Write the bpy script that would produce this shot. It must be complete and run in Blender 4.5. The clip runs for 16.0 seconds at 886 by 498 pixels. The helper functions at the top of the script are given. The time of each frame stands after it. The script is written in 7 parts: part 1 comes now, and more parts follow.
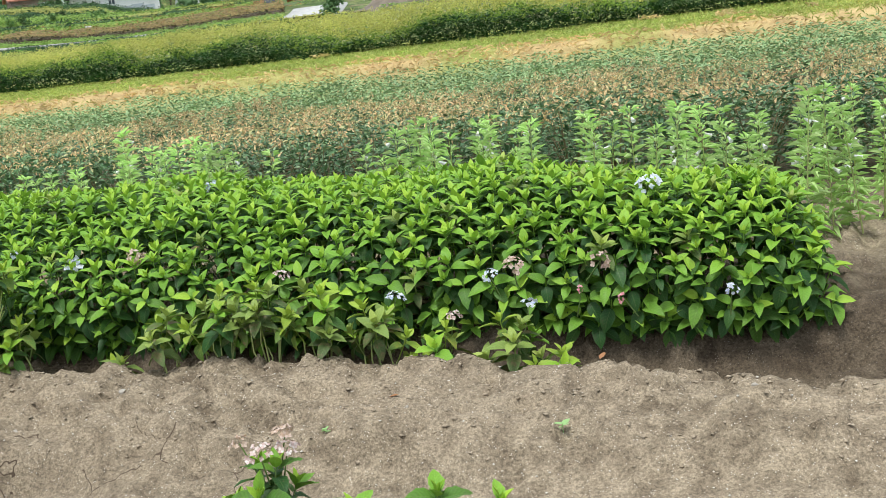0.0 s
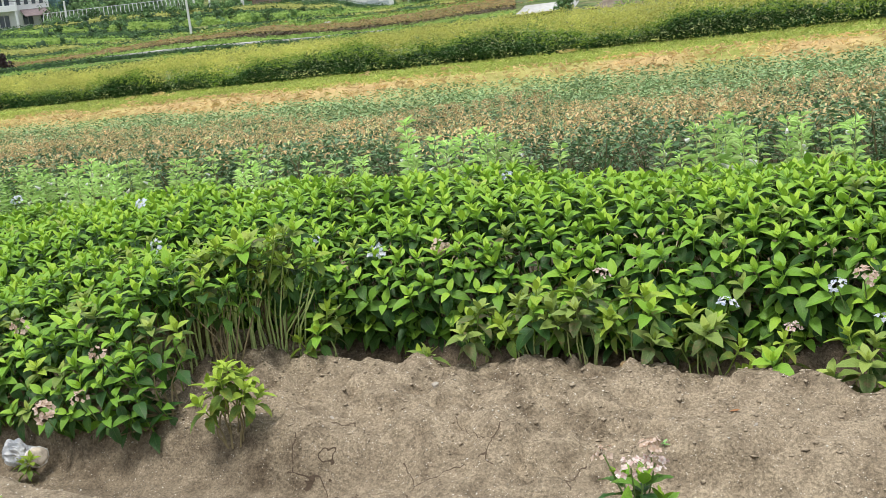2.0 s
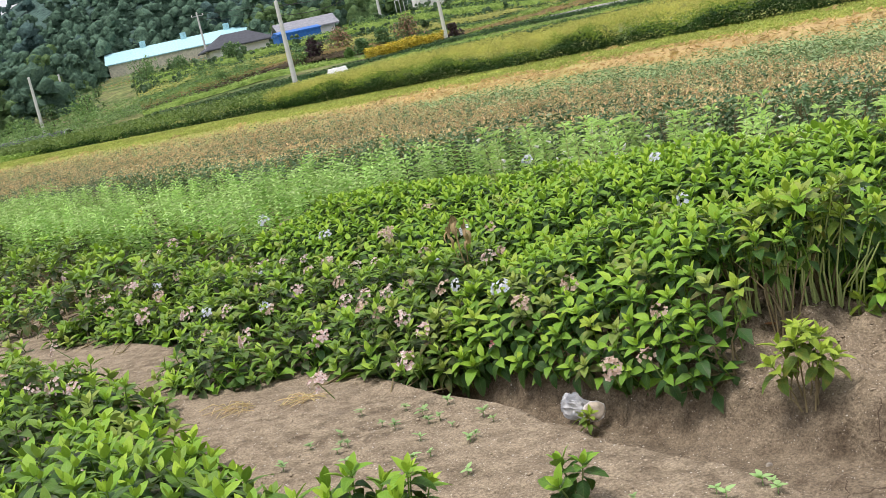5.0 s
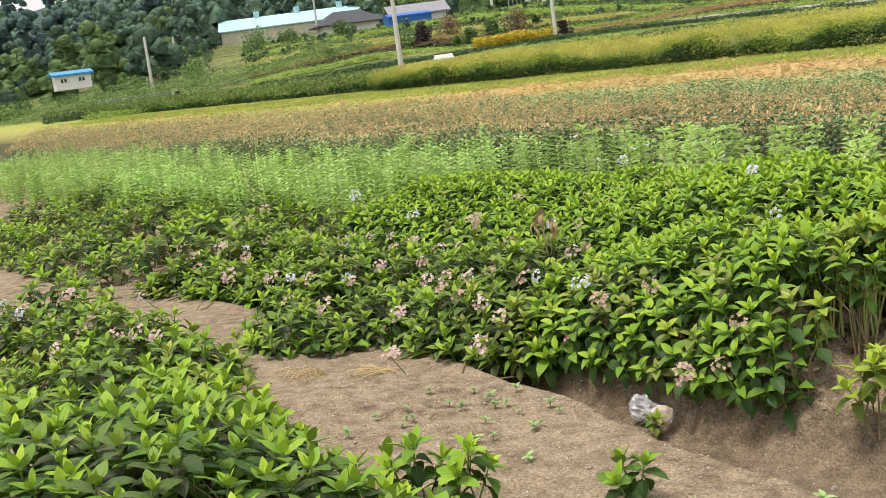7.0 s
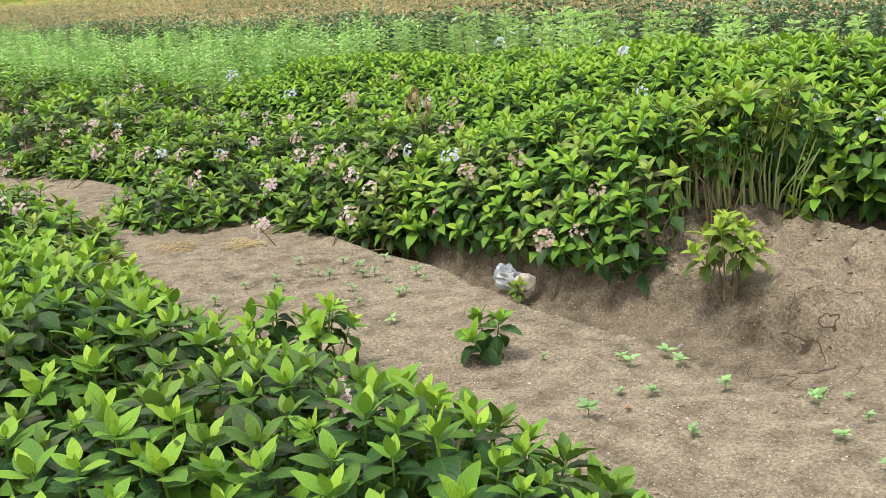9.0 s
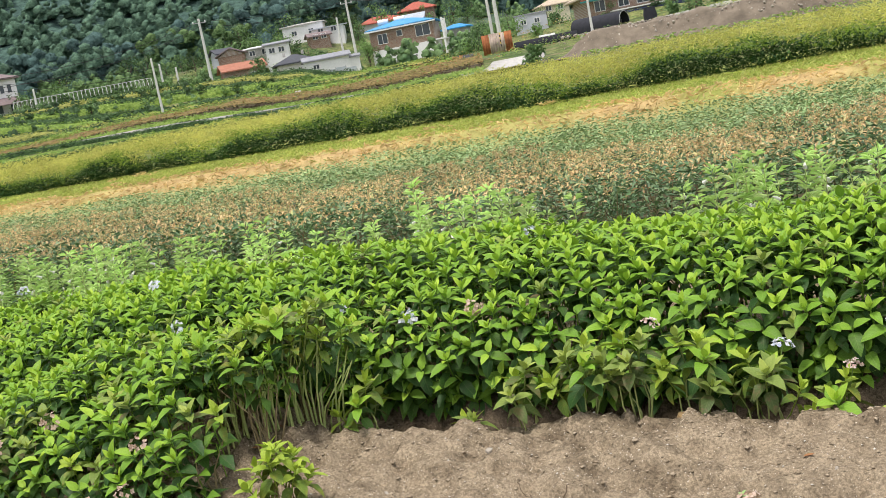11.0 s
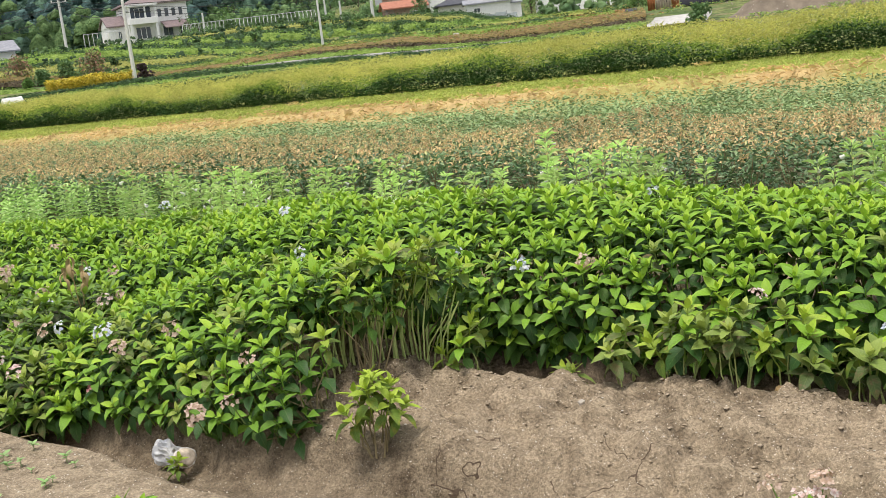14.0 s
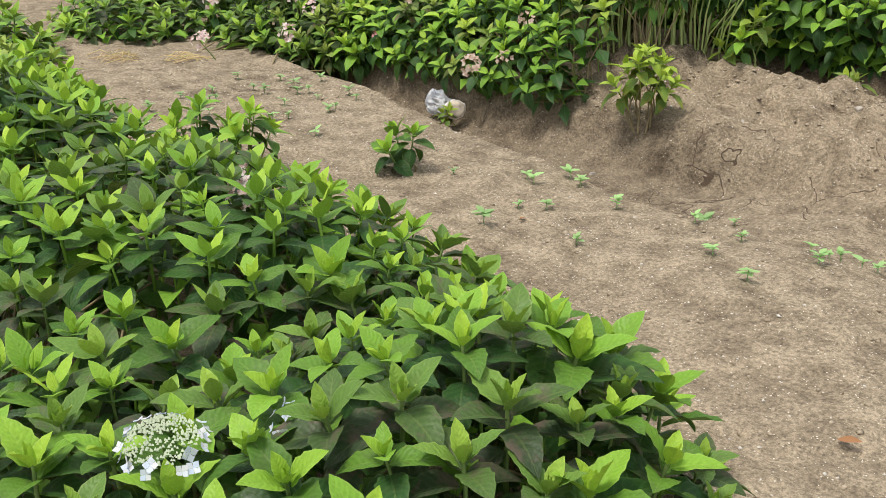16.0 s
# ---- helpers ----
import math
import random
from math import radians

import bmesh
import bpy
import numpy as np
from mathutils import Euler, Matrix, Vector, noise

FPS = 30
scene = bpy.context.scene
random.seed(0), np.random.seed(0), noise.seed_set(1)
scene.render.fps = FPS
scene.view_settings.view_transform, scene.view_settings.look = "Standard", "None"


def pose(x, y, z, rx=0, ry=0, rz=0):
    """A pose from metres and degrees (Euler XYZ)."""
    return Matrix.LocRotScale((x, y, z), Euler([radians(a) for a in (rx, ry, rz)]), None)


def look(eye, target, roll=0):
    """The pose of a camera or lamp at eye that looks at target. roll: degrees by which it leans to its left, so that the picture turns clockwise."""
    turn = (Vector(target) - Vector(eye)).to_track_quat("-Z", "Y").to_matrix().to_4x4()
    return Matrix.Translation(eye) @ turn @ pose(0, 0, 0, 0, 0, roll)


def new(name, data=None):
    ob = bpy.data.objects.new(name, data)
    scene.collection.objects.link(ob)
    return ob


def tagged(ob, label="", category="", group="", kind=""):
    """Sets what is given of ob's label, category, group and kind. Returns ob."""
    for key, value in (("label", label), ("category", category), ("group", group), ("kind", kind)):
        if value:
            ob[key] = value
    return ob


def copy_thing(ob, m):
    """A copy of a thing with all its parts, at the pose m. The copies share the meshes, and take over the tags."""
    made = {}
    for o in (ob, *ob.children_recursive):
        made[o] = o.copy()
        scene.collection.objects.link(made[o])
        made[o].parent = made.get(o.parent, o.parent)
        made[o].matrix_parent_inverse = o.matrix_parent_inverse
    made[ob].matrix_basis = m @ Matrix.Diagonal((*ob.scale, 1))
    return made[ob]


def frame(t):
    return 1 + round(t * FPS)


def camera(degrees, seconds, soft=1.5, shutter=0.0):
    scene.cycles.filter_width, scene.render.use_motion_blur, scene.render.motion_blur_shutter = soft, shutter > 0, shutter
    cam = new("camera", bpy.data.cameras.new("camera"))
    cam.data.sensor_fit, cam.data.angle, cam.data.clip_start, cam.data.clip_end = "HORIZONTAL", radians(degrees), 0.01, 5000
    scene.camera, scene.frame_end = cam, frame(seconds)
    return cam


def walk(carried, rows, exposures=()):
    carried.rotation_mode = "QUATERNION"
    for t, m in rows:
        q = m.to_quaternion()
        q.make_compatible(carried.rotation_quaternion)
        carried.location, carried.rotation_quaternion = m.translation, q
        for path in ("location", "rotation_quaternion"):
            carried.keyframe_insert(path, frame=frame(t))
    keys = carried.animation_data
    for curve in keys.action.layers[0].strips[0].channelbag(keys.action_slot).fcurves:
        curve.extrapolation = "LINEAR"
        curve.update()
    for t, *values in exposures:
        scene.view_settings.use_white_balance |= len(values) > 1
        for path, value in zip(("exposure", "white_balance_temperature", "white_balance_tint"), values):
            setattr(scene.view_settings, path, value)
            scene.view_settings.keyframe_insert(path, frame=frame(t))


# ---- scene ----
SKY, SUN = 0.12, 2.9
cam = camera(43.5, 16.0, soft=0.42)
PATH = [
    (0, (0.456, 0.392, 1.493), (0.218, 2.327, 1.046), -7.4),
    (0.5, (0.339, 0.404, 1.495), (-0.052, 2.317, 1.06), -7.3),
    (1, (0.217, 0.434, 1.488), (-0.273, 2.326, 1.064), -6.6),
    (1.5, (0.083, 0.511, 1.495), (-0.442, 2.396, 1.08), -7.0),
    (2, (-0.033, 0.554, 1.488), (-0.645, 2.415, 1.085), -7.1),
    (2.5, (-0.13, 0.549, 1.499), (-0.777, 2.393, 1.075), -7.1),
    (3, (-0.279, 0.539, 1.511), (-0.953, 2.369, 1.068), -8.6),
    (3.5, (-0.39, 0.514, 1.532), (-1.282, 2.253, 1.106), -10.8),
    (4, (-0.463, 0.504, 1.534), (-1.533, 2.146, 1.137), -12.1),
    (4.5, (-0.517, 0.488, 1.534), (-1.759, 2.01, 1.158), -12.8),
    (5, (-0.53, 0.475, 1.557), (-1.82, 1.962, 1.201), -12.8),
    (5.2, (-0.545, 0.469, 1.544), (-1.85, 1.944, 1.195), -12.1),
    (7.3, (-0.477, 0.45, 1.517), (-1.884, 1.83, 1.173), -7.4),
    (7.5, (-0.46, 0.448, 1.485), (-1.844, 1.839, 1.099), -7.0),
    (8, (-0.419, 0.434, 1.403), (-1.743, 1.826, 0.847), -5.8),
    (8.2, (-0.398, 0.428, 1.387), (-1.708, 1.818, 0.793), -5.2),
    (10.3, (-0.376, 0.56, 1.509), (-1.352, 2.278, 1.202), -12.1),
    (10.5, (-0.358, 0.577, 1.517), (-1.234, 2.352, 1.232), -11.7),
    (11, (-0.288, 0.594, 1.518), (-0.857, 2.487, 1.212), -11.0),
    (11.5, (-0.216, 0.631, 1.503), (-0.546, 2.576, 1.179), -11.0),
    (12, (-0.147, 0.604, 1.5), (-0.431, 2.559, 1.186), -9.7),
    (12.5, (-0.125, 0.57, 1.499), (-0.63, 2.484, 1.214), -7.6),
    (13, (-0.111, 0.566, 1.477), (-0.709, 2.441, 1.12), -6.4),
    (13.5, (-0.136, 0.57, 1.487), (-0.878, 2.392, 1.127), -6.5),
    (14, (-0.149, 0.565, 1.499), (-0.964, 2.356, 1.142), -6.9),
    (14.5, (-0.15, 0.558, 1.505), (-1.074, 2.3, 1.17), -7.7),
    (15, (-0.146, 0.501, 1.444), (-1.258, 2.095, 0.969), -8.1),
    (15.5, (-0.16, 0.465, 1.379), (-1.329, 1.935, 0.692), -7.4),
    (16, (-0.106, 0.417, 1.324), (-1.275, 1.831, 0.528), -2.6),
]
walk(cam, [(t, look(eye, target, roll)) for t, eye, target, roll in PATH],
     [(0, 0.10, 6050, 7), (1.5, 0.1, 6250, 9), (3.5, 0.10, 6300, 9), (4.2, 0.17, 6200, 12), (5, -0.03, 6500, 16), (7.5, 0.12, 7100, 15), (8, 0.17, 6900, 13), (10.5, 0.06, 6150, 7), (11, 0.1, 6650, 13), (12, 0.07, 6900, 14), (13, 0.08, 6850, 15),
      (14.5, 0.1, 6650, 12), (15, 0.1, 6950, 14), (15.5, 0.15, 6750, 12), (16, 0.07, 6550, 11)])

# ---- world, sun ----
world = bpy.data.worlds.new("overcast_sky")
scene.world = world
world.use_nodes = True
wn, wl = world.node_tree.nodes, world.node_tree.links
wn.clear()
sky = wn.new("ShaderNodeTexSky")
sky.sky_type, sky.sun_disc, sky.sun_elevation, sky.sun_rotation = "NISHITA", False, radians(74), radians(200)
sky.air_density, sky.dust_density, sky.ozone_density = 1.0, 4.0, 1.0
cloud = wn.new("ShaderNodeMix")
cloud.data_type = "RGBA"
cloud.inputs[0].default_value = 0.75
cloud.inputs[7].default_value = (9.0, 9.3, 9.8, 1)
back = wn.new("ShaderNodeBackground")
back.inputs[1].default_value = SKY
wout = wn.new("ShaderNodeOutputWorld")
wl.new(sky.outputs[0], cloud.inputs[6])
wl.new(cloud.outputs[2], back.inputs[0])
wl.new(back.outputs[0], wout.inputs[0])
sun = new("sun", bpy.data.lights.new("sun", "SUN"))
sun.data.energy, sun.data.angle, sun.data.color = SUN, radians(16), (1.0, 0.96, 0.9)
sun.matrix_world = look((0, 0, 50), (0 + 50 * math.cos(radians(74)) * math.sin(radians(200)) * -1, -50 * math.cos(radians(74)) * math.cos(radians(200)), 50 - 50 * math.sin(radians(74))))
scene.view_settings.exposure = 0.0

# ---- materials ----


class Mat:
    """A small wrapper to write node materials briefly."""

    def __init__(self, name, rough=0.6, spec=0.4, metal=0.0):
        self.m = bpy.data.materials.new(name)
        self.m.use_nodes = True
        self.n, self.l = self.m.node_tree.nodes, self.m.node_tree.links
        self.b = self.n["Principled BSDF"]
        self.b.inputs["Roughness"].default_value = rough
        self.b.inputs["Specular IOR Level"].default_value = spec
        self.b.inputs["Metallic"].default_value = metal

    def node(self, kind, **inputs):
        nd = self.n.new(kind)
        return nd

    def val(self, sock, v):
        if isinstance(v, bpy.types.NodeSocket):
            self.l.new(v, sock)
        elif isinstance(v, (tuple, list)) and len(v) == 3 and sock.type == "RGBA":
            sock.default_value = (*v, 1)
        else:
            sock.default_value = v

    def coords(self, scale=1.0, kind="Object"):
        tc = self.n.new("ShaderNodeTexCoord")
        mp = self.n.new("ShaderNodeMapping")
        mp.inputs["Scale"].default_value = (scale, scale, scale) if not isinstance(scale, tuple) else scale
        self.l.new(tc.outputs[kind], mp.inputs[0])
        return mp.outputs[0]

    def world_pos(self):
        return self.n.new("ShaderNodeNewGeometry").outputs["Position"]

    def noise(self, vec, scale, detail=4.0, rough=0.55):
        t = self.n.new("ShaderNodeTexNoise")
        t.inputs["Scale"].default_value, t.inputs["Detail"].default_value, t.inputs["Roughness"].default_value = scale, detail, rough
        if vec is not None:
            self.l.new(vec, t.inputs["Vector"])
        return t.outputs["Fac"]

    def voronoi(self, vec, scale, feature="F1", out="Distance"):
        t = self.n.new("ShaderNodeTexVoronoi")
        t.feature = feature
        t.inputs["Scale"].default_value = scale
        if vec is not None:
            self.l.new(vec, t.inputs["Vector"])
        return t.outputs[out]

    def ramp(self, fac, *stops):
        r = self.n.new("ShaderNodeValToRGB")
        e = r.color_ramp.elements
        while len(e) < len(stops):
            e.new(0.5)
        for k, (p, c) in zip(e, stops):
            k.position, k.color = p, (*c, 1) if isinstance(c, (tuple, list)) else (c, c, c, 1)
        self.l.new(fac, r.inputs[0])
        return r.outputs[0]

    def mix(self, fac, a, b, blend="MIX"):
        x = self.n.new("ShaderNodeMix")
        x.data_type, x.blend_type = "RGBA", blend
        self.val(x.inputs[0], fac)
        self.val(x.inputs[6], a)
        self.val(x.inputs[7], b)
        return x.outputs[2]

    def math(self, op, a, b=0.0, c=0.0):
        x = self.n.new("ShaderNodeMath")
        x.operation = op
        self.val(x.inputs[0], a), self.val(x.inputs[1], b), self.val(x.inputs[2], c)
        return x.outputs[0]

    def attr(self, name, out="Fac"):
        a = self.n.new("ShaderNodeAttribute")
        a.attribute_name = name
        return a.outputs[out]

    def island(self):
        return self.n.new("ShaderNodeNewGeometry").outputs["Random Per Island"]

    def each(self):
        return self.n.new("ShaderNodeObjectInfo").outputs["Random"]

    def colour(self, c):
        self.val(self.b.inputs["Base Color"], c)
        return self

    def bump(self, height, strength=0.4, dist=0.01):
        b = self.n.new("ShaderNodeBump")
        b.inputs["Strength"].default_value, b.inputs["Distance"].default_value = strength, dist
        self.l.new(height, b.inputs["Height"])
        self.l.new(b.outputs[0], self.b.inputs["Normal"])
        return b.outputs[0]

    def translucent(self, share, colour, normal=None):
        t = self.n.new("ShaderNodeBsdfTranslucent")
        self.val(t.inputs[0], colour)
        if normal is not None:
            self.l.new(normal, t.inputs["Normal"])
        x = self.n.new("ShaderNodeMixShader")
        x.inputs[0].default_value = share
        self.l.new(self.b.outputs[0], x.inputs[1])
        self.l.new(t.outputs[0], x.inputs[2])
        self.l.new(x.outputs[0], self.n["Material Output"].inputs[0])
        return self


def hydrangea_leaf_material(name, young, mid, old, blotch, blotch_share):
    m = Mat(name, 0.44, 0.2)
    age = m.attr("age")
    jit = m.math("ADD", age, m.math("MULTIPLY", m.math("SUBTRACT", m.island(), 0.5), 0.24))
    jit = m.math("ADD", jit, m.math("MULTIPLY", m.math("SUBTRACT", m.each(), 0.5), 0.22))
    c = m.ramp(jit, (0.0, young), (0.36, mid), (0.95, old))
    uv = m.attr("luv", "Vector")
    sep = m.n.new("ShaderNodeSeparateXYZ")
    m.l.new(uv, sep.inputs[0])
    across = m.math("ABSOLUTE", sep.outputs[0])
    rib = m.math("LESS_THAN", across, 0.06)
    side = m.math("SINE", m.math("MULTIPLY", m.math("SUBTRACT", m.math("MULTIPLY", sep.outputs[1], 8.0), m.math("MULTIPLY", across, 2.2)), 6.2832))
    vein = m.math("MAXIMUM", m.math("MULTIPLY", m.math("GREATER_THAN", side, 0.95), 0.5), rib)
    pale = m.mix(0.5, c, (0.46, 0.56, 0.18))
    c = m.mix(m.math("MULTIPLY", vein, 0.2), c, pale)
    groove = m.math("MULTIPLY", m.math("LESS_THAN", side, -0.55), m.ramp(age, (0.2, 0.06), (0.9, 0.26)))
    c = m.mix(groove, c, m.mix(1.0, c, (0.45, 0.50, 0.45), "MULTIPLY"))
    # a paler rim on young leaves
    rim = m.math("MULTIPLY", m.math("GREATER_THAN", across, 0.86), m.ramp(age, (0.1, 0.45), (0.7, 0.08)))
    c = m.mix(rim, c, pale)
    pos = m.world_pos()
    big = m.noise(pos, 26.0, 4.0, 0.65)
    fac = m.math("MULTIPLY", m.ramp(big, (0.50, 0.0), (0.66, 1.0)), m.math("MULTIPLY", m.ramp(jit, (0.3, 0.0), (0.75, 1.0)), blotch_share))
    c = m.mix(fac, c, blotch)
    # scorched spots on the oldest leaves
    spot = m.math("MULTIPLY", m.math("GREATER_THAN", m.noise(pos, 75.0, 3.0), 0.68), m.ramp(age, (0.5, 0.0), (0.9, 0.55)))
    c = m.mix(spot, c, (0.12, 0.085, 0.04))
    grain = m.noise(pos, 160.0, 3.0)
    c = m.mix(0.25, c, m.ramp(grain, (0.3, 0.55), (0.7, 1.25)), "MULTIPLY")
    m.colour(c)
    m.val(m.b.inputs["Roughness"], m.ramp(m.noise(pos, 30.0, 3.0), (0.3, 0.36), (0.7, 0.58)))
    quilt = m.voronoi(pos, 150.0)
    nrm = m.bump(m.math("ADD", m.math("MULTIPLY", quilt, -0.7), m.math("ADD", m.math("MULTIPLY", side, 0.14), m.math("MULTIPLY", rib, -1.2))), 0.6, 0.002)
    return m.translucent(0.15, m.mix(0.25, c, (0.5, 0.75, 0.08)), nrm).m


def leaf_material(name, a, b, c3, rough=0.5, share=0.2, spec=0.35):
    """Foliage of many small leaves: the tone goes from leaf to leaf."""
    m = Mat(name, rough, spec)
    c = m.ramp(m.island(), (0.0, a), (0.5, b), (1.0, c3))
    big = m.noise(m.world_pos(), 0.35, 3.0)
    c = m.mix(0.5, c, m.ramp(big, (0.3, 0.6), (0.7, 1.3)), "MULTIPLY")
    c = m.mix(0.6, c, m.ramp(m.noise(m.world_pos(), 1.9, 6.0, 0.7), (0.34, 0.45), (0.66, 1.5)), "MULTIPLY")
    m.colour(c)
    return m.translucent(share, c).m


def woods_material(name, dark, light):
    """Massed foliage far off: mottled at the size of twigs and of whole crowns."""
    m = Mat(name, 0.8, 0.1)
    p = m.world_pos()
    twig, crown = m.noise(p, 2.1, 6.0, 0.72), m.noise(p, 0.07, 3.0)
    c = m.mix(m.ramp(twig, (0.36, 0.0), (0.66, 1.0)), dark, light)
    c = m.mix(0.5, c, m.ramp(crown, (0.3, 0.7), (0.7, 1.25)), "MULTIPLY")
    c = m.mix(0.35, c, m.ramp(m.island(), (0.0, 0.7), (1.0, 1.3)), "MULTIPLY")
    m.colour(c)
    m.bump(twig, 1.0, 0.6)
    return m.m


def plain_material(name, c, rough=0.7, spec=0.3, metal=0.0, vary=0.25, scale=3.0, grain=40.0, bump=0.15):
    m = Mat(name, rough, spec, metal)
    p = m.coords(1.0)
    n1, n2 = m.noise(p, scale, 5.0), m.noise(p, grain, 3.0)
    dark, light = tuple(v * (1 - vary) for v in c), tuple(min(1.0, v * (1 + vary * 0.6)) for v in c)
    col = m.mix(m.ramp(n1, (0.3, 0.0), (0.7, 1.0)), dark, light)
    col = m.mix(0.3, col, m.ramp(n2, (0.3, 0.75), (0.7, 1.15)), "MULTIPLY")
    m.colour(col)
    m.bump(n2, bump, 0.01)
    return m.m


M_LEAF = hydrangea_leaf_material("hydrangea_leaf", (0.42, 0.60, 0.06), (0.195, 0.38, 0.038), (0.030, 0.090, 0.020), (0.09, 0.085, 0.05), 0.3)
M_LEAF_DARK = hydrangea_leaf_material("hydrangea_leaf_dark", (0.34, 0.51, 0.065), (0.125, 0.235, 0.042), (0.042, 0.070, 0.030), (0.125, 0.088, 0.07), 0.75)
M_LEAF_RED = hydrangea_leaf_material("hydrangea_leaf_bronzed", (0.42, 0.50, 0.11), (0.20, 0.285, 0.062), (0.075, 0.115, 0.034), (0.21, 0.12, 0.07), 0.7)
M_LEAF_YELLOW = hydrangea_leaf_material("hydrangea_leaf_yellowing", (0.42, 0.55, 0.06), (0.30, 0.42, 0.05), (0.12, 0.20, 0.035), (0.34, 0.26, 0.05), 0.5)
M_STEM = plain_material("green_stem", (0.42, 0.48, 0.17), 0.6)
M_STEM_PALE = plain_material("pale_bare_stem", (0.50, 0.60, 0.22), 0.6)
M_STEM_WOOD = plain_material("woody_stem", (0.26, 0.21, 0.11), 0.8)
M_SHOOT = plain_material("soft_green_stem", (0.17, 0.25, 0.07), 0.6)

# ---- the lie of the land ----
ROW = radians(-9.5)                       # the planting rows run along u, v points away from the path
CU, SU = math.cos(ROW), math.sin(ROW)


def to_uv(x, y):
    return x * CU + y * SU, -x * SU + y * CU


def to_xy(u, v):
    return u * CU - v * SU, u * SU + v * CU


def _hash(i, j, seed):
    h = (i.astype(np.int64) * 374761393 + j.astype(np.int64) * 668265263 + seed * 974634777) & 0x7FFFFFFF
    h = ((h ^ (h >> 13)) * 1274126177) & 0x7FFFFFFF
    return ((h ^ (h >> 16)) & 0xFFFF) / 65535.0


def vnoise(x, y, size, seed=0):
    """Smooth value noise from -1 to 1 with cells of that size."""
    x, y = np.asarray(x, float) / size, np.asarray(y, float) / size
    i, j = np.floor(x), np.floor(y)
    a, b = x - i, y - j
    a, b = a * a * (3 - 2 * a), b * b * (3 - 2 * b)
    g = lambda p, q: _hash(i + p, j + q, seed)
    return 2 * ((g(0, 0) * (1 - a) + g(1, 0) * a) * (1 - b) + (g(0, 1) * (1 - a) + g(1, 1) * a) * b) - 1


def ease(x, a, b):
    t = np.clip((np.asarray(x, float) - a) / (b - a), 0, 1)
    return t * t * (3 - 2 * t)


FAR = [(-51, 48.6, 1.2), (-55, 69.3, 1.5), (-83, 94, 5.0), (-22.5, 106, 2.3), (-13.5, 104.7, 2.4), (-60.5, 121, 4.9), (-49.5, 142, 3.4),
       (-49, 165, 4.0), (-92, 119, 6.5), (5.5, 100, 2.7), (-156, 124, 7.9), (-114, 98, 5.5), (-90, 88, 4.5), (-72, 114, 5.6), (-78, 46, 2.2),
       (-12, 124, 4.2), (-24, 133, 4.9), (-78, 168, 9.6), (-55, 182, 11.0), (-70, 182, 12.3), (-49, 88, 2.3), (-23, 56, 0.8), (-35, 49, 0.9),
       (0, 70, 0.9), (-16, 74, 0.9), (-68, 67, 2.7), (-56, 65, 1.5), (40, 60, 0.9), (-34, 120, 2.6), (-33, 140, 3.0)]


def land(x, y):
    """Height of the land without the beds' small relief."""
    x, y = np.asarray(x, float), np.asarray(y, float)
    u, v = to_uv(x, y)
    num, den = np.zeros_like(x), np.zeros_like(x)
    for a, b, c in FAR:
        w = 1 / ((x - a) ** 2 + (y - b) ** 2 + 30.0) ** 2
        num, den = num + w * c, den + w
    far = num / den
    r = np.hypot(x, y)
    hill = 95 * ease(r, 205, 470) ** 1.2 * (0.75 + 0.25 * np.cos(np.arctan2(x, y) * 3.0 + 1.1)) * ease(y, -120, 160) * (1 - 0.42 * ease(-np.degrees(np.arctan2(x, y)), 50, 64))
    k = ease(v, 27, 56) * (1 - ease(-y, -30, 60))
    bank = (0.50 * ease(v, 16.8, 18.0) + 0.03 * ease(v, 18, 22)) * (1 - ease(-y, -14, 20))
    return far * k + bank * (1 - k) + hill


def furrow_lip(u):
    return 3.22 + 0.22 * ease(-u, 3.3, 4.3) - 0.12 * ease(u, -2.9, -2.3)


